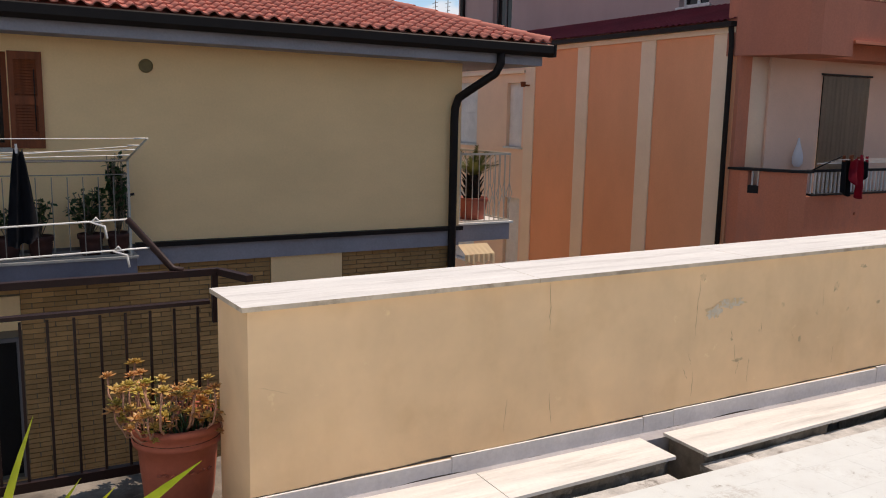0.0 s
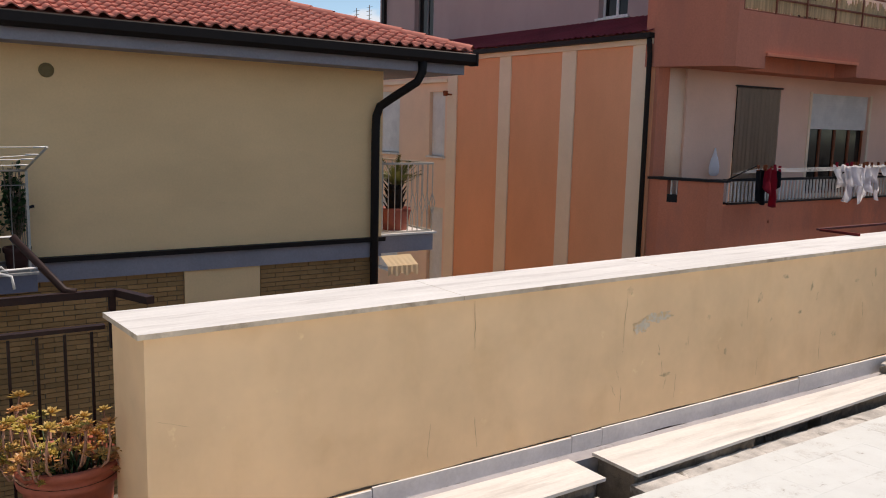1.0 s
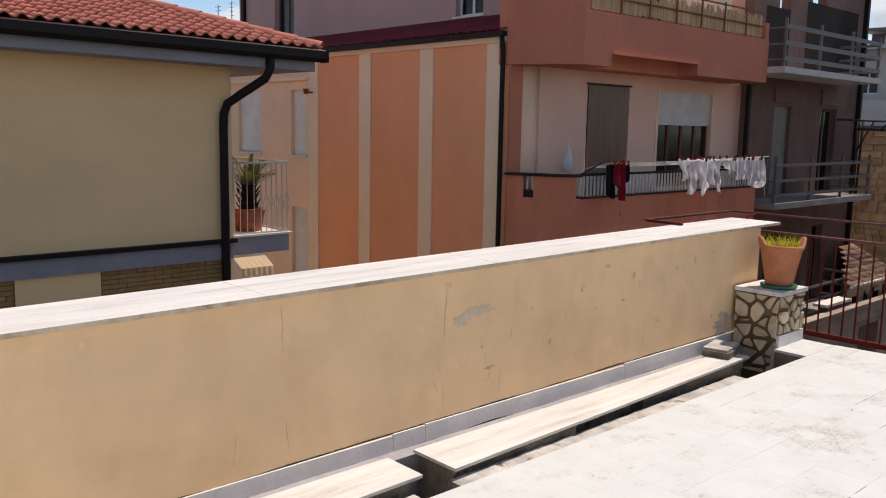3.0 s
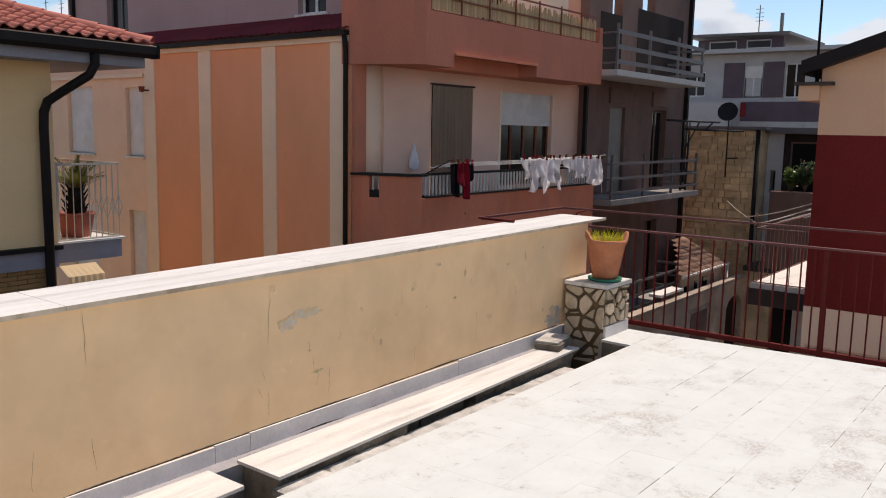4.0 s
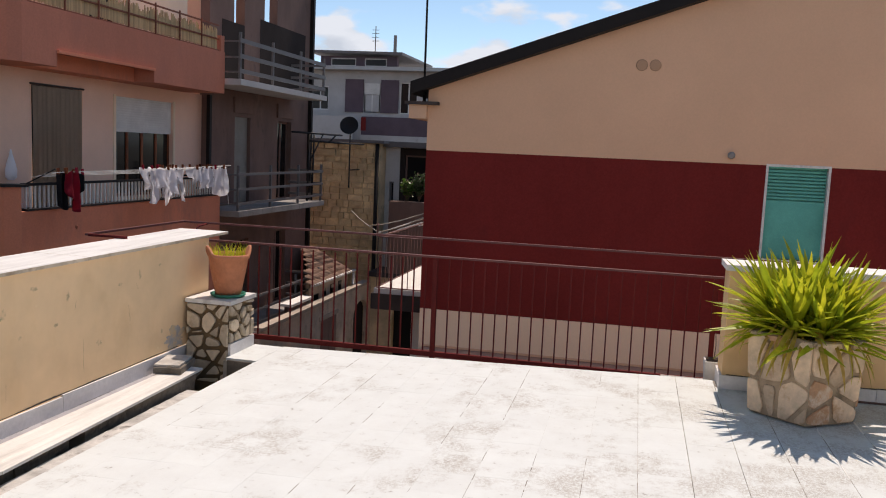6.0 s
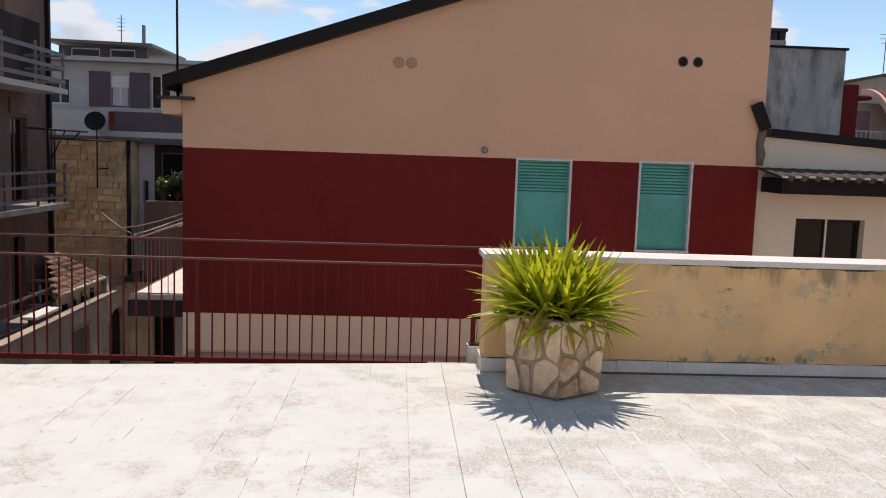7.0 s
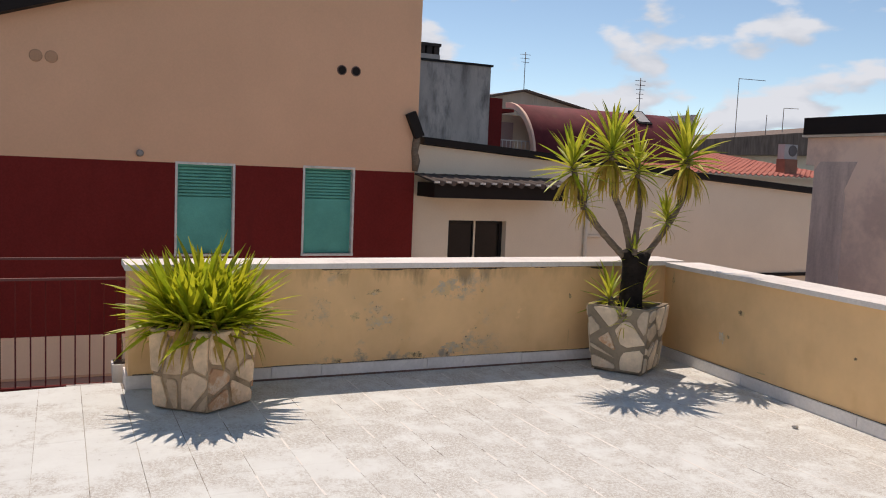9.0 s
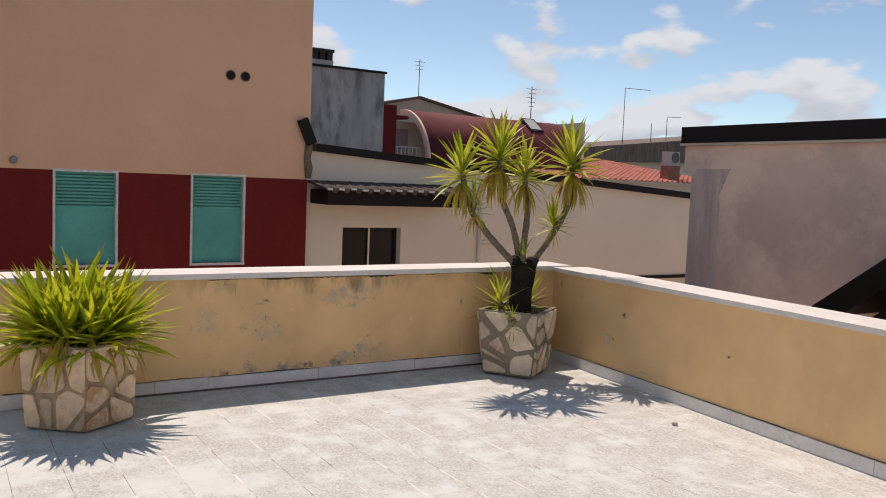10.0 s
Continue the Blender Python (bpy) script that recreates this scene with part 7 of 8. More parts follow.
def rosette(parent, at, n, size, low, high, salt, old=0, axis=(0, 0, 1), stem=0.12, kinds=None, hang=(-70, -35)):
    """Leaves round a stem end, from nearly upright in the middle to hanging at the rim."""
    r = random.Random(salt)
    turn = Vector((0, 0, 1)).rotation_difference(Vector(axis).normalized()).to_matrix()
    for k in range(n + old):
        q = (k + 0.5) / n if k < n else 1.15
        el = radians(high + (low - high) * q + r.uniform(-9, 9)) if k < n else radians(r.uniform(*hang))
        az = k * 2.39996 + r.uniform(-0.25, 0.25)
        d = turn @ Vector((math.cos(az) * math.cos(el), math.sin(az) * math.cos(el), math.sin(el)))
        p = Vector(at) + turn @ Vector((0.012 * math.cos(az), 0.012 * math.sin(az), -stem * q))
        me = (r.choice(kinds or LEAVES) if k < n else r.choice(LEAVES_OLD))
        piece("leaf", me, parent, sword(d, p, r.uniform(-0.3, 0.3), size * r.uniform(0.8, 1.15)))


def polygon_planter(at, turn, sides, r_top, r_low, height, label, salt, grain=0.027, pointing=None, gap=0.022, stone=None):
    """A tapered planter clad in irregular stones, filled with soil."""
    t = thing("planter", label, "planter", at, turn)
    rr = random.Random(salt)
    angs = [2 * math.pi * (k + 0.5) / sides for k in range(sides)]
    lo = [Vector((math.cos(a) * r_low, math.sin(a) * r_low, 0)) for a in angs]
    hi = [Vector((math.cos(a) * r_top, math.sin(a) * r_top, height)) for a in angs]
    bm = bmesh.new()
    k1 = 0.985
    lv = [bm.verts.new((p.x * k1, p.y * k1, 0)) for p in lo]
    hv = [bm.verts.new((p.x * k1, p.y * k1, height)) for p in hi]
    iv = [bm.verts.new((p.x * 0.84, p.y * 0.84, height)) for p in hi]
    jv = [bm.verts.new((p.x * 0.84, p.y * 0.84, height - 0.07)) for p in hi]
    bm.faces.new(list(reversed(lv)))
    for a, b in ((lv, hv), (hv, iv), (iv, jv)):
        for k in range(sides):
            bm.faces.new((a[k], a[(k + 1) % sides], b[(k + 1) % sides], b[k]))
    soften(bm, 0.012)
    part("shell", bm, pointing or POINTING, t)
    bm = bmesh.new()
    fv = [[bm.verts.new((p.x * 0.9, p.y * 0.9, z)) for p in lo] for z in (-0.02, 0.01)]
    for k in range(sides):
        bm.faces.new((fv[0][k], fv[0][(k + 1) % sides], fv[1][(k + 1) % sides], fv[1][k]))
    bm.faces.new(fv[1])
    part("foot", bm, DIRTY, t)
    bm = bmesh.new()
    g = [bm.verts.new((p.x * 0.86, p.y * 0.86, height - 0.05 + rr.uniform(-0.01, 0.01))) for p in hi]
    c = bm.verts.new((0, 0, height - 0.02))
    for k in range(sides):
        bm.faces.new((c, g[k], g[(k + 1) % sides]))
    part("soil", bm, SOIL, t)
    for k in range(sides):
        a, b = lo[k], lo[(k + 1) % sides]
        c_, d_ = hi[(k + 1) % sides], hi[k]
        nrm = (b - a).cross(d_ - a).normalized()
        wide = (c_ - d_).length
        crazy_stones(t, [a + Vector((0, 0, 0.004)), b + Vector((0, 0, 0.004)), c_, d_], nrm, max(5, int(wide * height / grain)), stone or CRAZY, gap, 0.013, salt * 10 + k, CRAZY_RUST)
    return t


POT1 = (6.882, -1.191)
polygon_planter((*POT1, 0.012), -2.6, 5, 0.385, 0.349, 0.565, "five-sided tapered planter clad in large irregular warm stones", 3, 0.029, POINTING_PALE, 0.026, CRAZY_WARM)
YB1 = thing("yucca_bush", "dense bright green yucca filling a stone-clad planter", "plant", (*POT1, 0.53))
bm = bmesh.new()
for k in range(7):
    a = 2 * math.pi * k / 7
    bent(bm, [(0.12 * math.cos(a), 0.12 * math.sin(a), -0.02), (0.17 * math.cos(a), 0.17 * math.sin(a), 0.08), (0.18 * math.cos(a), 0.18 * math.sin(a), 0.16)], 0.022, 6)
part("stalk", bm, BARK, YB1, kind="stuff")
r = random.Random(12)
for k in range(9):
    a = 2 * math.pi * k / 8 + 0.3
    rad = 0.21 if k < 8 else 0.0
    rosette(YB1, (rad * 1.1 * math.cos(a + 0.4), rad * 1.1 * math.sin(a + 0.4), 0.10), 6, 0.5, 10, 60, 150 + k, 8, (0.25 * math.cos(a), 0.25 * math.sin(a), 1), 0.06, BROAD, (-86, -58))
    rosette(YB1, (rad * math.cos(a), rad * math.sin(a) * 1.15, 0.13 + (0.06 if k == 8 else r.uniform(-0.04, 0.04))), 38, 0.94 + 0.06 * (k == 8), 0, 85, 100 + k, 4, (0.30 * math.cos(a) * (rad > 0), 0.38 * math.sin(a) * (rad > 0), 1), 0.10, BROAD)

r = random.Random(47)
for k in range(46):
    a = r.uniform(0, 2 * math.pi)
    d = (math.cos(a) * 0.75, math.sin(a) * 0.75, r.uniform(-1.1, -0.35))
    piece("leaf", r.choice(LEAVES_OLD), YB1, sword(d, (0.27 * math.cos(a), 0.27 * math.sin(a), 0.09 + r.uniform(-0.03, 0.04)), r.uniform(-0.4, 0.4), r.uniform(0.7, 1.1)))

POT2 = (6.94, -4.985)
polygon_planter((*POT2, 0.021), 35, 4, 0.415, 0.335, 0.585, "square tapered planter clad in irregular pale stones, in the terrace corner", 9, 0.033, None, 0.05)
YT = thing("yucca_tree", "branched yucca tree with spiky green crowns and a dark trunk", "plant", (6.94, -4.93, 0.56))
bm = bmesh.new()
bent(bm, [(0.0, -0.07, -0.05), (0.0, -0.075, 0.06), (0, -0.085, 0.22), (0.0, -0.095, 0.36), (0.0, -0.10, 0.45), (0.0, -0.09, 0.50)], [0.125, 0.108, 0.10, 0.112, 0.12, 0.08], 14)
bent(bm, [(0.0, -0.06, 0.38), (0.0, -0.01, 0.46), (0.0, 0.02, 0.53)], [0.07, 0.065, 0.055], 10)
bent(bm, [(0.0, -0.14, 0.38), (0.0, -0.18, 0.45), (0.0, -0.205, 0.51)], [0.07, 0.065, 0.05], 10)
for v in bm.verts:
    v.co += Vector((noise.noise(v.co * 14), noise.noise(v.co * 14 + Vector((5, 0, 0))), 0)) * 0.022
part("trunk", bm, BARK_DARK, YT)


def yucca_branch(pts, heads, salt):
    bm = bmesh.new()
    # smooth the given points
    fine = []
    p = [Vector(q) for q in pts]
    for i in range(len(p) - 1):
        p0, p1, p2, p3 = p[max(i - 1, 0)], p[i], p[i + 1], p[min(i + 2, len(p) - 1)]
        for s in range(5):
            t = s / 5
            fine.append(0.5 * ((2 * p1) + (p2 - p0) * t + (2 * p0 - 5 * p1 + 4 * p2 - p3) * t * t + (3 * p1 - p0 - 3 * p2 + p3) * t ** 3))
    fine.append(p[-1])
    n = len(fine)
    rad = [(0.033 - 0.008 * k / n) * (1 + 0.07 * ((k % 3) - 1)) for k in range(n)]
    bent(bm, fine, rad, 8)
    b = part("branch", bm, BARK, YT)
    for h, count, size, old in heads:
        rosette(b, h, count, size, -20, 86, salt, round(old * 1.5), fine[-1] - fine[-3] + Vector((0, 0, 0.12)), 0.13)
        salt += 1


yucca_branch([(0.0, 0.01, 0.46), (0.0, 0.09, 0.53), (0.01, 0.24, 0.665), (0.02, 0.36, 0.785), (0.02, 0.49, 0.93), (0.02, 0.585, 1.17), (0.02, 0.615, 1.32)], [((0.02, 0.62, 1.335), 44, 0.84, 22)], 200)
yucca_branch([(0.0, -0.05, 0.46), (0.02, -0.04, 0.57), (0.01, 0.045, 0.81), (0.0, 0.185, 1.06), (-0.02, 0.24, 1.29), (-0.02, 0.247, 1.47)], [((-0.02, 0.248, 1.485), 54, 0.92, 34)], 210)
yucca_branch([(0.03, -0.10, 0.46), (0.03, -0.11, 0.65), (0.05, -0.15, 0.95), (0.06, -0.115, 1.19), (0.06, -0.10, 1.33)], [((0.06, -0.10, 1.345), 42, 0.80, 20)], 220)
yucca_branch([(0.0, -0.18, 0.44), (0.0, -0.235, 0.51), (0.0, -0.465, 0.795), (0.0, -0.613, 1.06), (0.0, -0.632, 1.28), (0.0, -0.615, 1.44)], [((0.0, -0.612, 1.455), 54, 0.94, 30)], 230)
yucca_branch([(0.0, -0.46, 0.78), (-0.02, -0.43, 0.85), (-0.03, -0.40, 0.88)], [((-0.03, -0.395, 0.90), 38, 0.54, 4)], 240)
yucca_branch([(0.0, 0.50, 0.96), (-0.02, 0.50, 1.02)], [((-0.03, 0.50, 1.04), 18, 0.52, 8)], 245)
yucca_branch([(0.10, -0.22, 0.0), (0.11, -0.24, 0.10)], [((0.11, -0.25, 0.12), 30, 0.72, 2)], 250)
yucca_branch([(0.06, 0.08, 0.0), (0.07, 0.10, 0.10)], [((0.07, 0.11, 0.15), 26, 0.68, 2)], 255)
yucca_branch([(-0.05, -0.04, 0.50), (-0.06, -0.04, 0.55)], [((-0.06, -0.04, 0.57), 14, 0.42, 0)], 258)
yucca_branch([(-0.22, 0.16, -0.02), (-0.22, 0.17, 0.0)], [((-0.22, 0.17, 0.02), 14, 0.36, 3)], 260)


def flower_pot(bm, r_top, r_low, h, rim=0.03, rim_h=0.06, wall=0.02, seg=32):
    lathe(bm, [(r_low, 0), (r_low + (r_top - r_low) * 0.5, h * 0.5), (r_top - rim * 0.6, h - rim_h - 0.012), (r_top, h - rim_h), (r_top + 0.004, h - 0.01), (r_top - 0.004, h), (r_top - wall, h - 0.004), (r_top - wall - 0.01, h - 0.07)], seg)


# succulents in a plastic pot at the head of the long parapet
SP = thing("plant_pot", "red-brown plastic pot with moulded bands", "plant pot", (0.80, 4.22, -0.271))
SP.scale = (1.1, 1.1, 1.04)
bm = bmesh.new()
lathe(bm, [(0.145, 0), (0.155, 0.03), (0.172, 0.22), (0.178, 0.305), (0.198, 0.312), (0.203, 0.336), (0.194, 0.344), (0.202, 0.378), (0.220, 0.386), (0.226, 0.405), (0.221, 0.42), (0.200, 0.418), (0.186, 0.34)], 40)
part("pot_body", bm, PLASTIC_POT, SP)
bm = bmesh.new()
lathe(bm, [(0.20, 0.345), (0.02, 0.36)], 24)
part("soil", bm, SOIL, SP)
bm = bmesh.new()
for k in range(9):
    a = radians(-130 + 9 * k)
    tube(bm, (0.186 * math.cos(a), 0.186 * math.sin(a), 0.20 + 0.008 * math.sin(k * 2)), (0.186 * math.cos(a + 0.1), 0.186 * math.sin(a + 0.1), 0.205), 0.006, seg=5)
part("ornament", bm, PLASTIC_POT, SP)
SU = thing("succulent", "leggy succulent with yellow-green and reddish rosettes", "plant", (0.80, 4.22, 0.095))
SU.scale = (1.15, 1.15, 0.88)
pet = bmesh.new()
hub = pet.verts.new((0, 0, 0))
for k in range(17):
    az, el = k * 2.4, radians(82 - 5.2 * k)
    d = Vector((math.cos(az) * math.cos(el), math.sin(az) * math.cos(el), math.sin(el)))
    q = d.cross(Vector((0, 0, 1))).normalized()
    u = q.cross(d)
    L, w = 0.036 * (0.62 + 0.03 * k), 0.0075
    ring = [hub] + [pet.verts.new(p) for p in (d * L * 0.62 + q * w, d * L, d * L * 0.62 - q * w, d * L * 0.55 + u * 0.003, d * L * 0.55 - u * 0.006)]
    for a, b in ((0, 1), (1, 2), (2, 3), (3, 0)):
        pet.faces.new((ring[a], ring[b], ring[4]))
        pet.faces.new((ring[b], ring[a], ring[5]))
PETAL = mesh_of("rosette", pet, LEAF_SUCC)
STEM = surface("pink_stem", (0.46, 0.25, 0.17), 0.7)
r = random.Random(31)
for k in range(74):
    a, q = r.uniform(0, 2 * math.pi), math.sqrt(r.random())
    if k < 18:
        a, q = r.uniform(2.2, 5.2), r.uniform(0.5, 1.0)
    base = Vector((0.15 * q * math.cos(a), 0.15 * q * math.sin(a), 0.02))
    tall = r.uniform(0.2, 0.36) if k < 18 else r.uniform(0.05, 0.2)
    tip = base + Vector((math.cos(a) * q * 0.13 + r.uniform(-0.04, 0.04), math.sin(a) * q * 0.13 + r.uniform(-0.04, 0.04), tall))
    bow = Vector((math.cos(a) * 0.05 * q + r.uniform(-0.02, 0.02), math.sin(a) * 0.05 * q + r.uniform(-0.02, 0.02), -0.02))
    bm = bmesh.new()
    bent(bm, [base, base.lerp(tip, 0.4) + bow, base.lerp(tip, 0.75) + bow * 0.7, tip], [0.0055, 0.005, 0.0042, 0.0036], 6)
    st = part("stem", bm, STEM, SU)
    turned = lambda p, k_: Matrix.Translation(p) @ Matrix.Rotation(r.uniform(0, 6), 4, "Z") @ Matrix.Rotation(r.uniform(-0.6, 0.6), 4, "X") @ Matrix.Scale(k_, 4)
    piece("rosette", PETAL, st, turned(tip, r.uniform(0.95, 1.45)))
    if r.random() < 0.6:
        piece("rosette", PETAL, st, turned(base.lerp(tip, 0.6) + bow + Vector((r.uniform(-0.02, 0.02), r.uniform(-0.02, 0.02), 0)), r.uniform(0.55, 0.8)))
bm = bmesh.new()
r = random.Random(33)
for k in range(90):
    a, q = r.uniform(0, 2 * math.pi), 0.17 * math.sqrt(r.random())
    p = Vector((q * math.cos(a), q * math.sin(a), 0.0))
    tube(bm, p, p + Vector((r.uniform(-0.03, 0.03), r.uniform(-0.03, 0.03), r.uniform(0.05, 0.16))), 0.004, 0.003, 5)
part("undergrowth", bm, LEAF_DARK, SU, kind="stuff")

# terracotta basket pot with grass on the pedestal
TPOT = thing("plant_pot", "terracotta basket pot with two upright ears, on a pedestal", "plant pot", (7.31, 3.35, 0.379))
TPOT.scale = (0.88, 0.88, 0.97)
bm = bmesh.new()
lathe(bm, [(0.14, 0), (0.165, 0.012), (0.17, 0.03), (0.155, 0.03), (0.15, 0.012), (0.02, 0.011)], 28)
part("saucer", bm, GREENDISH, TPOT, "green plastic saucer")
bm = bmesh.new()
lathe(bm, [(0.12, 0.012), (0.135, 0.08), (0.165, 0.22), (0.190, 0.335), (0.205, 0.345), (0.205, 0.375), (0.19, 0.38), (0.175, 0.37), (0.165, 0.31)], 32)
for v in bm.verts:
    if v.co.z > 0.33:
        c = abs(math.cos(math.atan2(v.co.y, v.co.x) - radians(130)))
        v.co.z += 0.075 * max(0.0, (c - 0.86) / 0.14) ** 1.2
        k = 1 + 0.06 * max(0.0, (c - 0.86) / 0.14)
        v.co.x, v.co.y = v.co.x * k, v.co.y * k
part("pot_body", bm, TERRACOTTA, TPOT)
bm = bmesh.new()
lathe(bm, [(0.178, 0.335), (0.02, 0.345)], 24)
part("soil", bm, SOIL, TPOT)
GRS = thing("grass_tuft", "short green grass growing in a terracotta pot", "plant", (7.31, 3.35, 0.708), kind="stuff")
bm = bmesh.new()
r = random.Random(8)
for k in range(170):
    a, q = r.uniform(0, 6.3), 0.15 * math.sqrt(r.random())
    p = Vector((q * math.cos(a), q * math.sin(a), 0))
    lean = Vector((r.uniform(-1, 1), r.uniform(-1, 1), 0)) * 0.05
    h = r.uniform(0.05, 0.14)
    s = Vector((math.cos(a * 3), math.sin(a * 3), 0)) * 0.003
    m1, m2 = p + lean * 0.4 + Vector((0, 0, h * 0.6)), p + lean * 1.4 + Vector((0, 0, h))
    vs = [bm.verts.new(c) for c in (p - s, p + s, m1 + s * 0.8, m1 - s * 0.8, m2)]
    bm.faces.new(vs[:4])
    bm.faces.new((vs[3], vs[2], vs[4]))
part("blades", bm, LEAF, GRS)

# yucca leaves rising beside the walk's start
NY = thing("yucca_bush", "young green yucca beside the terrace drain", "plant", (-0.04, 1.90, 0.0))
bm = bmesh.new()
bent(bm, [(0, 0, -0.07), (0, 0.01, 0.3), (0, 0, 0.6)], 0.035, 8)
part("stem", bm, BARK, NY)
rosette(NY, (0, 0, 0.42), 18, 0.75, 0, 50, 300, 3)
for tip, s in (((0.11, 0, 0.50), 1.0), ((0.19, 0, 0.33), 0.78), ((0.26, 0.02, 0.29), 0.80), ((0.44, 0, 0.33), 1.12), ((-0.25, 0.1, 0.40), 1.0), ((-0.1, -0.2, 0.4), 0.9)):
    piece("leaf", BROAD[0], NY, sword(tip, (0, 0, 0.585), 0.3, s))

box_part("outer_ledge", 7.703, 8.0, -1.3, -0.3, -0.4, -0.101, CEMENT, PR)
# small white flower box outside the end parapet, pebble
FBX = thing("flower_box", "small white stone flower box with a thin dry stem", "flower box", (7.78, -0.70, -0.03), 0)
bm = bmesh.new()
v, f = bx(bm, -0.07, 0.11, -0.055, 0.075, -0.07, 0.14)
for p in v[:4]:
    p.co.x, p.co.y = 0.02 + (p.co.x - 0.02) * 0.8, 0.01 + (p.co.y - 0.01) * 0.8
soften(bm, 0.014)
part("box_body", bm, MARBLE, FBX)
bm = bmesh.new()
bx(bm, -0.055, 0.095, -0.04, 0.06, 0.141, 0.146)
part("soil", bm, SOIL, FBX)
bm = bmesh.new()
bent(bm, [(0.02, 0, 0.14), (0.03, -0.01, 0.26), (0.02, 0.0, 0.36)], 0.004, 5)
part("stem", bm, BARK, FBX)
for at, s in (((5.04, -5.07, 0.0), 0.022), ((3.2, 1.0, level(1.0)), 0.014)):
    pb = thing("pebble", "small grey pebble lying on the tiles", "pebble", at)
    bm = bmesh.new()
    bmesh.ops.create_icosphere(bm, subdivisions=2, radius=s)
    for v in bm.verts:
        v.co = Vector((v.co.x * 1.2, v.co.y, v.co.z * 0.7 + s * 0.6)) * (1 + 0.25 * noise.noise(v.co * 40))
    part("pebble_body", bm, CEMENT, pb)

# palm and pots on the yellow house's balconies
PP = thing("plant_pot", "red-brown plastic pot on a balcony", "plant pot", (7.05, 11.88, 0.0))
bm = bmesh.new()
flower_pot(bm, 0.27, 0.20, 0.36)
part("pot_body", bm, surface("faded_red_plastic", (0.30, 0.085, 0.06), 0.6, large=4, vary=0.12), PP)
bm = bmesh.new()
lathe(bm, [(0.24, 0.31), (0.02, 0.32)], 20)
part("soil", bm, SOIL, PP)
PM = thing("palm", "small potted palm with stiff dark green fronds", "plant", (7.05, 11.88, 0.28))
bm = bmesh.new()
bent(bm, [(0, 0, 0), (0.02, 0, 0.2), (0.01, 0, 0.44)], [0.13, 0.12, 0.11], 10)
for k in range(26):
    a, z = k * 2.4, 0.02 + 0.016 * k
    tube(bm, (0.11 * math.cos(a), 0.11 * math.sin(a), z), (0.19 * math.cos(a), 0.19 * math.sin(a), z + 0.12), 0.018, 0.008, 5)
part("trunk", bm, BARK_DARK, PM)
FR = bmesh.new()
for k in range(14):
    q = k / 13
    for s in (-1, 1):
        p = Vector((0.12 + 0.5 * q, 0, -0.12 * q * q))
        d = Vector((0.55, s * 0.8, 0.12)).normalized() * 0.16 * (1 - 0.6 * q)
        w = Vector((0.02, 0, 0))
        FR.faces.new([FR.verts.new(c) for c in (p - w, p + w, p + d)])
tube(FR, (0, 0, 0.0), (0.62, 0, -0.12), 0.006, 0.002, 5)
FROND = mesh_of("frond", FR, LEAF_PALM)
r = random.Random(77)
for k in range(24):
    az, el = k * 2.4, radians(r.uniform(32, 84))
    piece("frond", FROND, PM, sword((math.cos(az) * math.cos(el), math.sin(az) * math.cos(el), math.sin(el)), (0.01, 0, 0.40), 0, r.uniform(0.62, 0.9)))


def leafy(name, label, at, spread, height, n, salt, material, stem_mat=None, size=0.05):
    """A loose pot plant: thin stems with many small leaves."""
    r = random.Random(salt)
    t = thing(name, label, "plant", at)
    bm = bmesh.new()
    lb = bmesh.new()
    for k in range(n):
        a, q = r.uniform(0, 6.28), math.sqrt(r.random())
        tip = Vector((spread * q * math.cos(a), spread * q * math.sin(a), height * r.uniform(0.5, 1.0)))
        mid = tip * 0.5 + Vector((r.uniform(-0.05, 0.05), r.uniform(-0.05, 0.05), 0.04))
        bent(bm, [(0, 0, 0), mid, tip], 0.005, 4)
        for j in range(9):
            s = r.uniform(0.35, 1.0)
            p = mid.lerp(tip, (s - 0.5) * 2) if s > 0.5 else Vector((0, 0, 0)).lerp(mid, s * 2)
            d = Vector((r.uniform(-1, 1), r.uniform(-1, 1), r.uniform(-0.5, 0.8))).normalized() * size * r.uniform(0.6, 1.3)
            w = d.cross(Vector((r.uniform(-1, 1), r.uniform(-1, 1), 1))).normalized() * d.length * 0.4
            lb.faces.new([lb.verts.new(c) for c in (p, p + d * 0.5 + w, p + d, p + d * 0.5 - w)])
    part("stalk", bm, BARK, t, kind="stuff")
    part("foliage", lb, material, t, kind="stuff")
    return t


for k, (x, s, h, n) in enumerate(((1.42, 0.13, 1.02, 46), (1.10, 0.27, 0.58, 34), (0.55, 0.22, 0.5, 12), (0.2, 0.18, 0.4, 12), (-0.15, 0.2, 0.5, 12))):
    pt = thing("plant_pot", "dark red plastic pot on a shaded balcony", "plant pot", (x, 10.88, -0.07), group="pots on the balcony")
    bm = bmesh.new()
    flower_pot(bm, 0.15, 0.11, 0.26)
    part("pot_body", bm, DARK_POT, pt)
    bm = bmesh.new()
    lathe(bm, [(0.13, 0.21), (0.02, 0.22)], 20)
    part("soil", bm, SOIL, pt)
    leafy("pot_plant", "leafy dark green pot plant on a balcony", (x, 10.88, 0.15), s, h, n, 400 + k, LEAF_DARK, size=0.075)
# block added to hold the plants, coloured like the dark behind them
RPL = thing("planter", "dark block added under two plants on a neighbouring roof", "planter", (27.75, 7.35, -2.45))
bm = bmesh.new()
bx(bm, -0.3, 0.3, -0.65, 0.65, 0.0, 2.42)
soften(bm, 0.03)
part("planter_body", bm, DARKWALL, RPL)
leafy("pot_plant", "small leafy plant beyond a neighbouring roof", (27.75, 7.05, -0.04), 0.26, 1.0, 60, 420, LEAF_DARK, size=0.11)
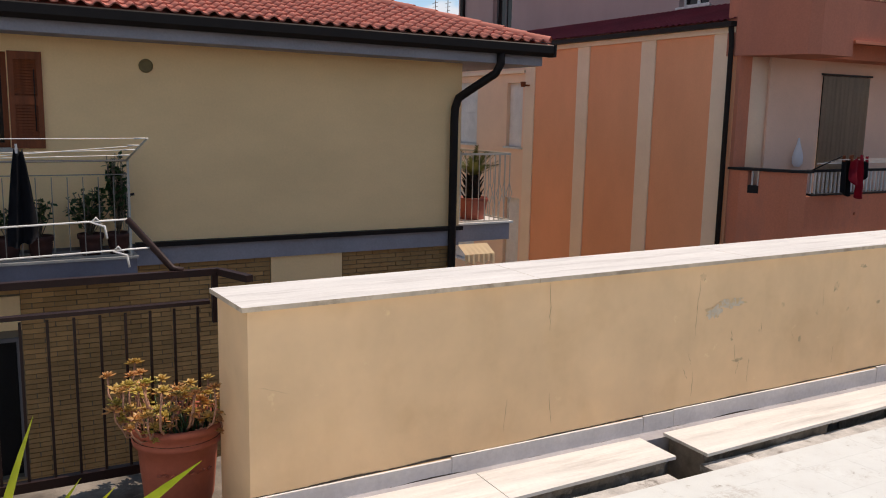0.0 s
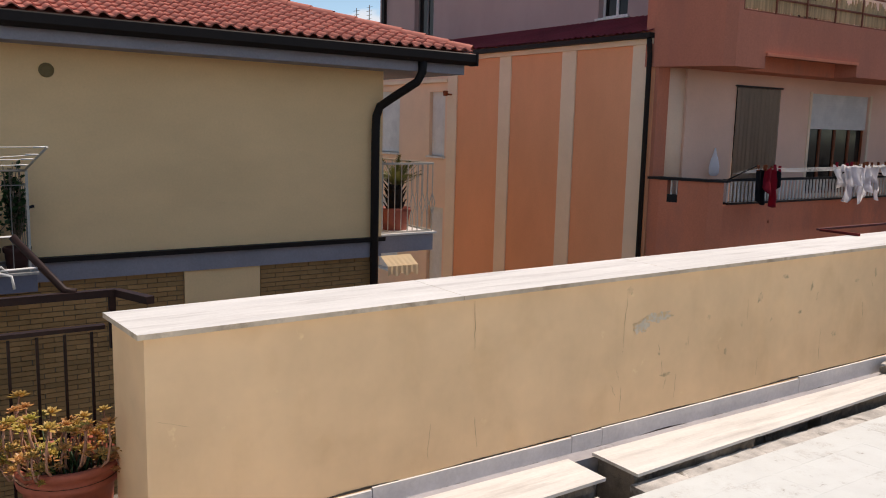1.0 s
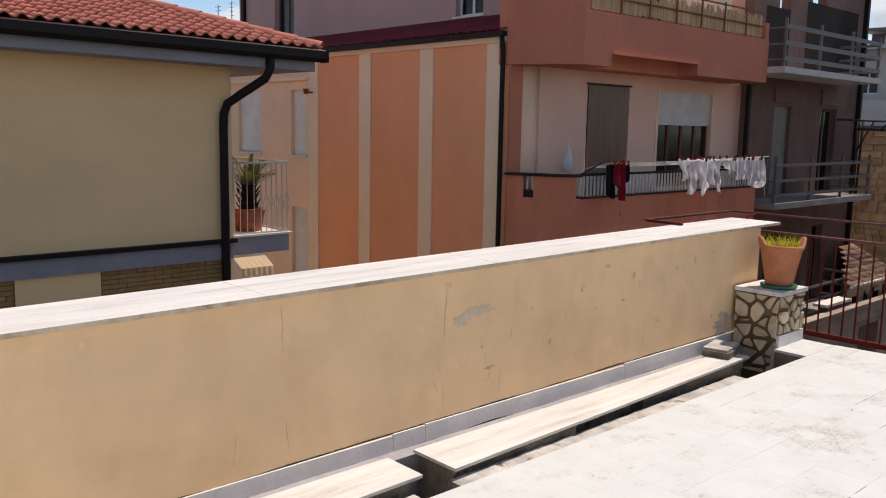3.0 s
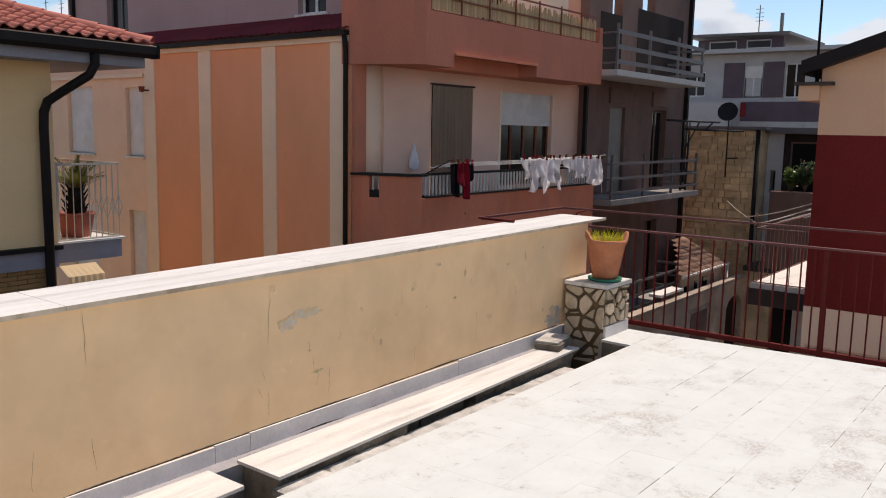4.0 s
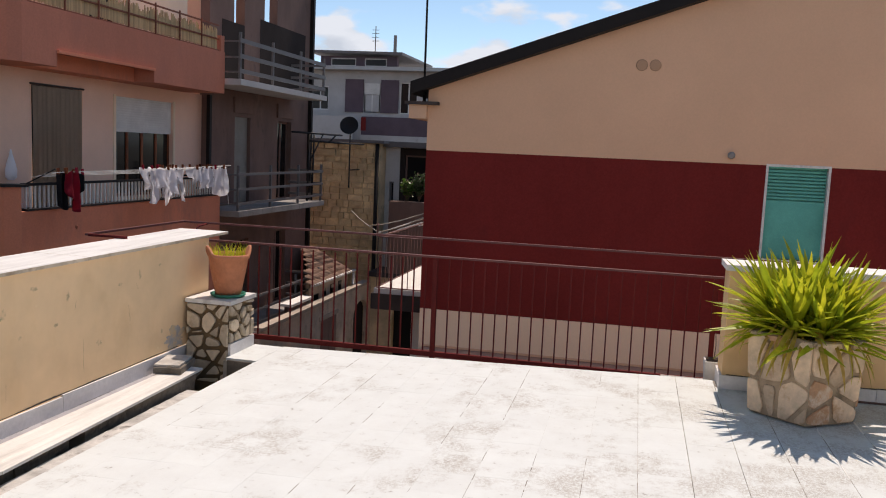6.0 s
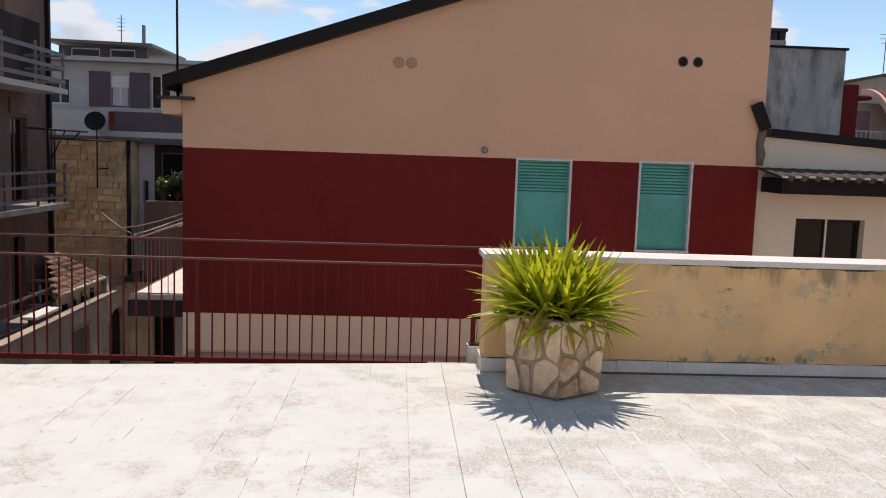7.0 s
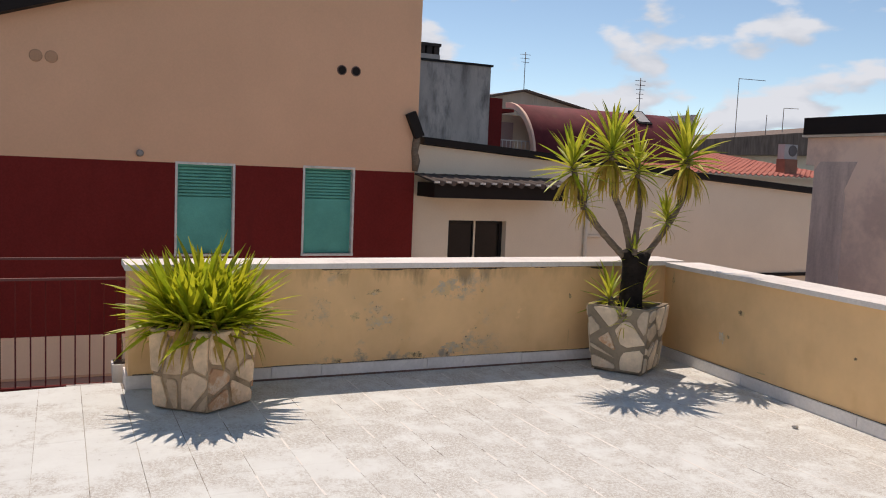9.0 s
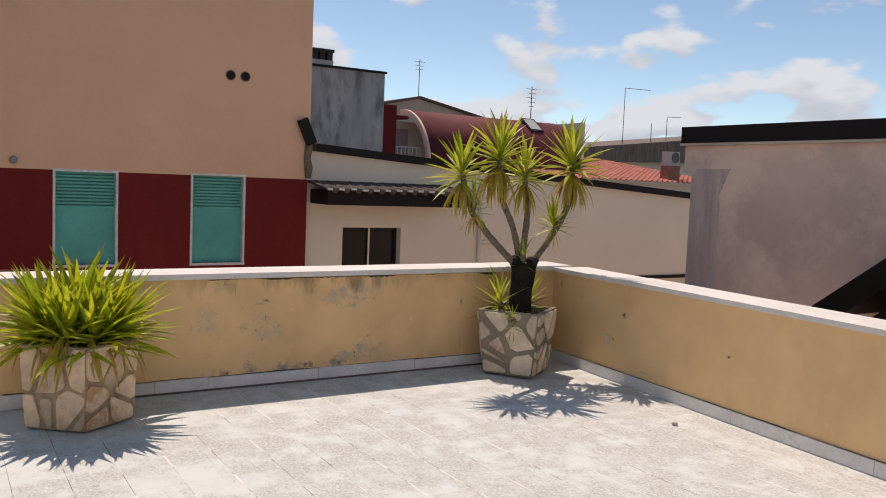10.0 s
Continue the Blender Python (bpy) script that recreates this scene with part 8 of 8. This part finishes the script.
leafy("pot_plant", "leafy green plant on a neighbouring terrace", (27.75, 7.46, -0.04), 0.26, 0.8, 50, 421, LEAF_BUSH, size=0.11)
washing(0.19, 0.50, 10.2, 1.24, 1.06, CLOTH_BLACK, "black garment pegged to a drying frame", 55, ((0, 1.0), (0.5, 0.98), (1, 0.90)), 0.72, (0.45,))
PGB = thing("wall_post", "thin dark hooked pipe beside a balcony", "pipe", (1.55, 10.9, -0.02))
bm = bmesh.new()
bent(bm, [(0, 0, 0), (0, 0, 0.62), (0.02, 0, 0.66), (0.07, 0, 0.67)], 0.018, 7)
part("pipe", bm, DARKMETAL, PGB)

# ---- pieces of floors, walls and roofs ----
for x, y in TILES_JOBS:
    tilt = math.degrees(math.atan(FALL)) if y > -0.5 else 0.0
    piece("tile", TILE_ME if -1.6 < y < -0.1 else TILE_TIGHT, floor, pose(x, y, level(y) + rng.uniform(-0.0002, 0.0002), -tilt + rng.uniform(-0.04, 0.04), rng.uniform(-0.04, 0.04), 0))

# facing bricks on the lower storey of the yellow house
bm = bmesh.new()
bx(bm, -0.121, 0.121, -0.018, 0.03, -0.027, 0.027)
BRICK_ME = mesh_of("brick", bm, BRICK)
LOW = [o for o in YH.children if o.name.startswith("lower_wall")][0]
many = bmesh.new()
count = 0
for row in range(48):
    z = -0.335 - 0.064 * row
    for col in range(30):
        x = -0.2 + 0.252 * col + (0.126 if row % 2 else 0) + rng.uniform(-0.004, 0.004)
        spans = [(x - 0.121, x + 0.121)]
        for q0, q1, z0, z1 in ((-9.0, 0.30, -2.95, -0.55), (3.42, 4.49, -1.63, 0.0), (6.38, 9.0, -9.0, 0.0)):
            if z0 < z < z1:
                spans = [p for a, b in spans for p in ((a, min(b, q0 - 0.004)), (max(a, q1 + 0.004), b)) if p[1] - p[0] > 0.03]
        dy = rng.uniform(-0.004, 0.004)
        for a, b in spans:
            if b - a > 0.24 and count < 300 and x < 3.4 and row > 1:
                piece("brick", BRICK_ME, LOW, pose(x, FY + 0.028 + dy, z, rng.uniform(-0.6, 0.6), 0, 0))
                count += 1
            else:
                bx(many, a, b, FY + 0.010 + dy, FY + 0.055, z - 0.027, z + 0.027)
part("brickwork", many, BRICK, LOW, kind="stuff")

# clay tiles: pan and roll
bm = bmesh.new()
prof = []
for k in range(9):
    q = k / 8
    prof.append((-0.097 + 0.194 * q, 0.036 * math.sin(math.pi * min(1, q / 0.55)) if q < 0.55 else -0.012 * math.sin(math.pi * (q - 0.55) / 0.45)))
lo = [bm.verts.new((x, -0.135, z + 0.024)) for x, z in prof]
hi = [bm.verts.new((x, 0.135, z)) for x, z in prof]
un = [bm.verts.new((x, -0.135, z + 0.006)) for x, z in prof]
for k in range(8):
    bm.faces.new((lo[k], lo[k + 1], hi[k + 1], hi[k])).smooth = True
    bm.faces.new((un[k], un[k + 1], lo[k + 1], lo[k]))
TILE_C = mesh_of("roof_tile", bm, ROOF_TILE)
ang = math.degrees(math.atan(RS))
cs = math.cos(radians(ang))


def roof_tiles(parent, x0, x1, y0, zfun, rows_n, keep, near, pitch=0.186, gauge=0.225, tilt=0.0, material=ROOF_TILE, me=None):
    """Rows of clay tiles up a slope along +y: the nearest as pieces, the rest as one part."""
    count, verts, faces = 0, [], []
    me = me or TILE_C
    base = [v.co.copy() for v in me.vertices]
    polys = [tuple(p.vertices) for p in me.polygons]
    for row in range(rows_n):
        for col in range(int((x1 - x0) / pitch)):
            x = x0 + pitch * (col + 0.5)
            y = y0 + gauge * cs * row
            if not keep(x, y):
                continue
            m = pose(x, y, zfun(y) + 0.012 + rng.uniform(-0.0015, 0.0015), tilt, rng.uniform(-0.5, 0.5), rng.uniform(-0.5, 0.5))
            if near(x, y) and count < 300:
                piece("roof_tile", me, parent, m)
                count += 1
            else:
                o = len(verts)
                verts += [m @ c for c in base]
                faces += [tuple(i + o for i in p) for p in polys]
    if verts:
        mm = bpy.data.meshes.new("roof_tiles")
        mm.from_pydata([tuple(v) for v in verts], [], faces)
        mm.materials.append(material)
        ob = new("roof_tiles", mm)
        ob.parent = parent
        tagged(ob, kind="stuff")


OLD_ME = TILE_C.copy()
OLD_ME.materials[0] = OLD_TILE
roof_tiles(ROOFDECK, -4.0, 7.62, 10.66, lambda y: 2.82 + (y - 10.56) * RS, 25, lambda x, y: x < 7.60 - (y - 10.56), lambda x, y: 1.5 < x and y < 12.6, tilt=ang)
LOWDECK = [o for o in LH.children if o.name.startswith("roof")][0]
for row in range(7):
    for col in range(18):
        u, v_ = 0.02 + 0.19 * col, -0.02 + 0.225 * row
        if u > 1.93 * v_ - 0.1:
            piece("roof_tile", OLD_ME, LOWDECK, LOWROOF @ pose(u, v_, 0.02 + rng.uniform(-0.01, 0.012), 0, rng.uniform(-4, 4), rng.uniform(-5, 5)))
# ridge caps down the hip
bm = bmesh.new()
ring = [[bm.verts.new((0.11 * math.cos(math.pi * k / 6) * s, y, 0.085 * math.sin(math.pi * k / 6) * s)) for k in range(7)] for y, s in ((-0.2, 1.1), (0.2, 0.9))]
for k in range(6):
    bm.faces.new((ring[0][k], ring[0][k + 1], ring[1][k + 1], ring[1][k])).smooth = True
CAP = mesh_of("ridge_tile", bm, ROOF_TILE)
for k in range(20):
    q = 0.12 + 0.255 * k
    piece("ridge_tile", CAP, ROOFDECK, pose(7.56 - q, 10.62 + q, 2.845 + q * RS, math.degrees(math.atan(RS / 1.414)), 0, 45))
# grey tiles on the small canopy
GREYTILE = surface("grey_clay_tile", (0.12, 0.095, 0.085), 0.9, vary=0.3)
bm = bmesh.new()
bent(bm, [(13.33, 0, 1.565), (13.75, 0, 1.625), (CX - 0.02, 0, 1.68)], 0.045, 8)
TILE_G = mesh_of("roof_tile", bm, GREYTILE)
# mortar whitened to look sunlit, as the canopy edge lies in shade
bm = bmesh.new()
bx(bm, 13.30, 13.335, -0.045, 0.045, 1.548, 1.580)
MORTAR_G = mesh_of("mortar_plug", bm, WHITEWALL)
for k in range(13):
    y = -8.56 + 0.215 * k
    piece("roof_tile", TILE_G, CANOPY, pose(0, y, -0.022))
    piece("mortar_plug", MORTAR_G, CANOPY, pose(rng.uniform(-0.01, 0.01), y + 0.107, rng.uniform(-0.008, 0.008)))

# tuff blocks
bm = bmesh.new()
bx(bm, -0.045, 0.02, -0.5, 0.5, -0.5, 0.5)
soften(bm, 0.03, segments=1)
BLOCK = mesh_of("stone", bm, STONE)
SWALL = [o for o in ST.children if o.name.startswith("wall")][0]
r = random.Random(5)
count, z = 0, 1.84
while z > -5.6:
    h = r.uniform(0.15, 0.27)
    y = 8.74
    while y < 11.9:
        w = min(r.uniform(0.18, 0.55), 12.0 - y)
        if count < 300:
            m = pose(28.535, y + w / 2, z - h / 2)
            piece("stone", BLOCK, SWALL, m @ Matrix.Rotation(radians(r.uniform(-3.5, 3.5)), 4, "X") @ Matrix.Diagonal((1 + r.uniform(-0.5, 0.9), w - r.uniform(0.008, 0.05), h - r.uniform(0.008, 0.05), 1)))
            count += 1
        y += w
    z -= h
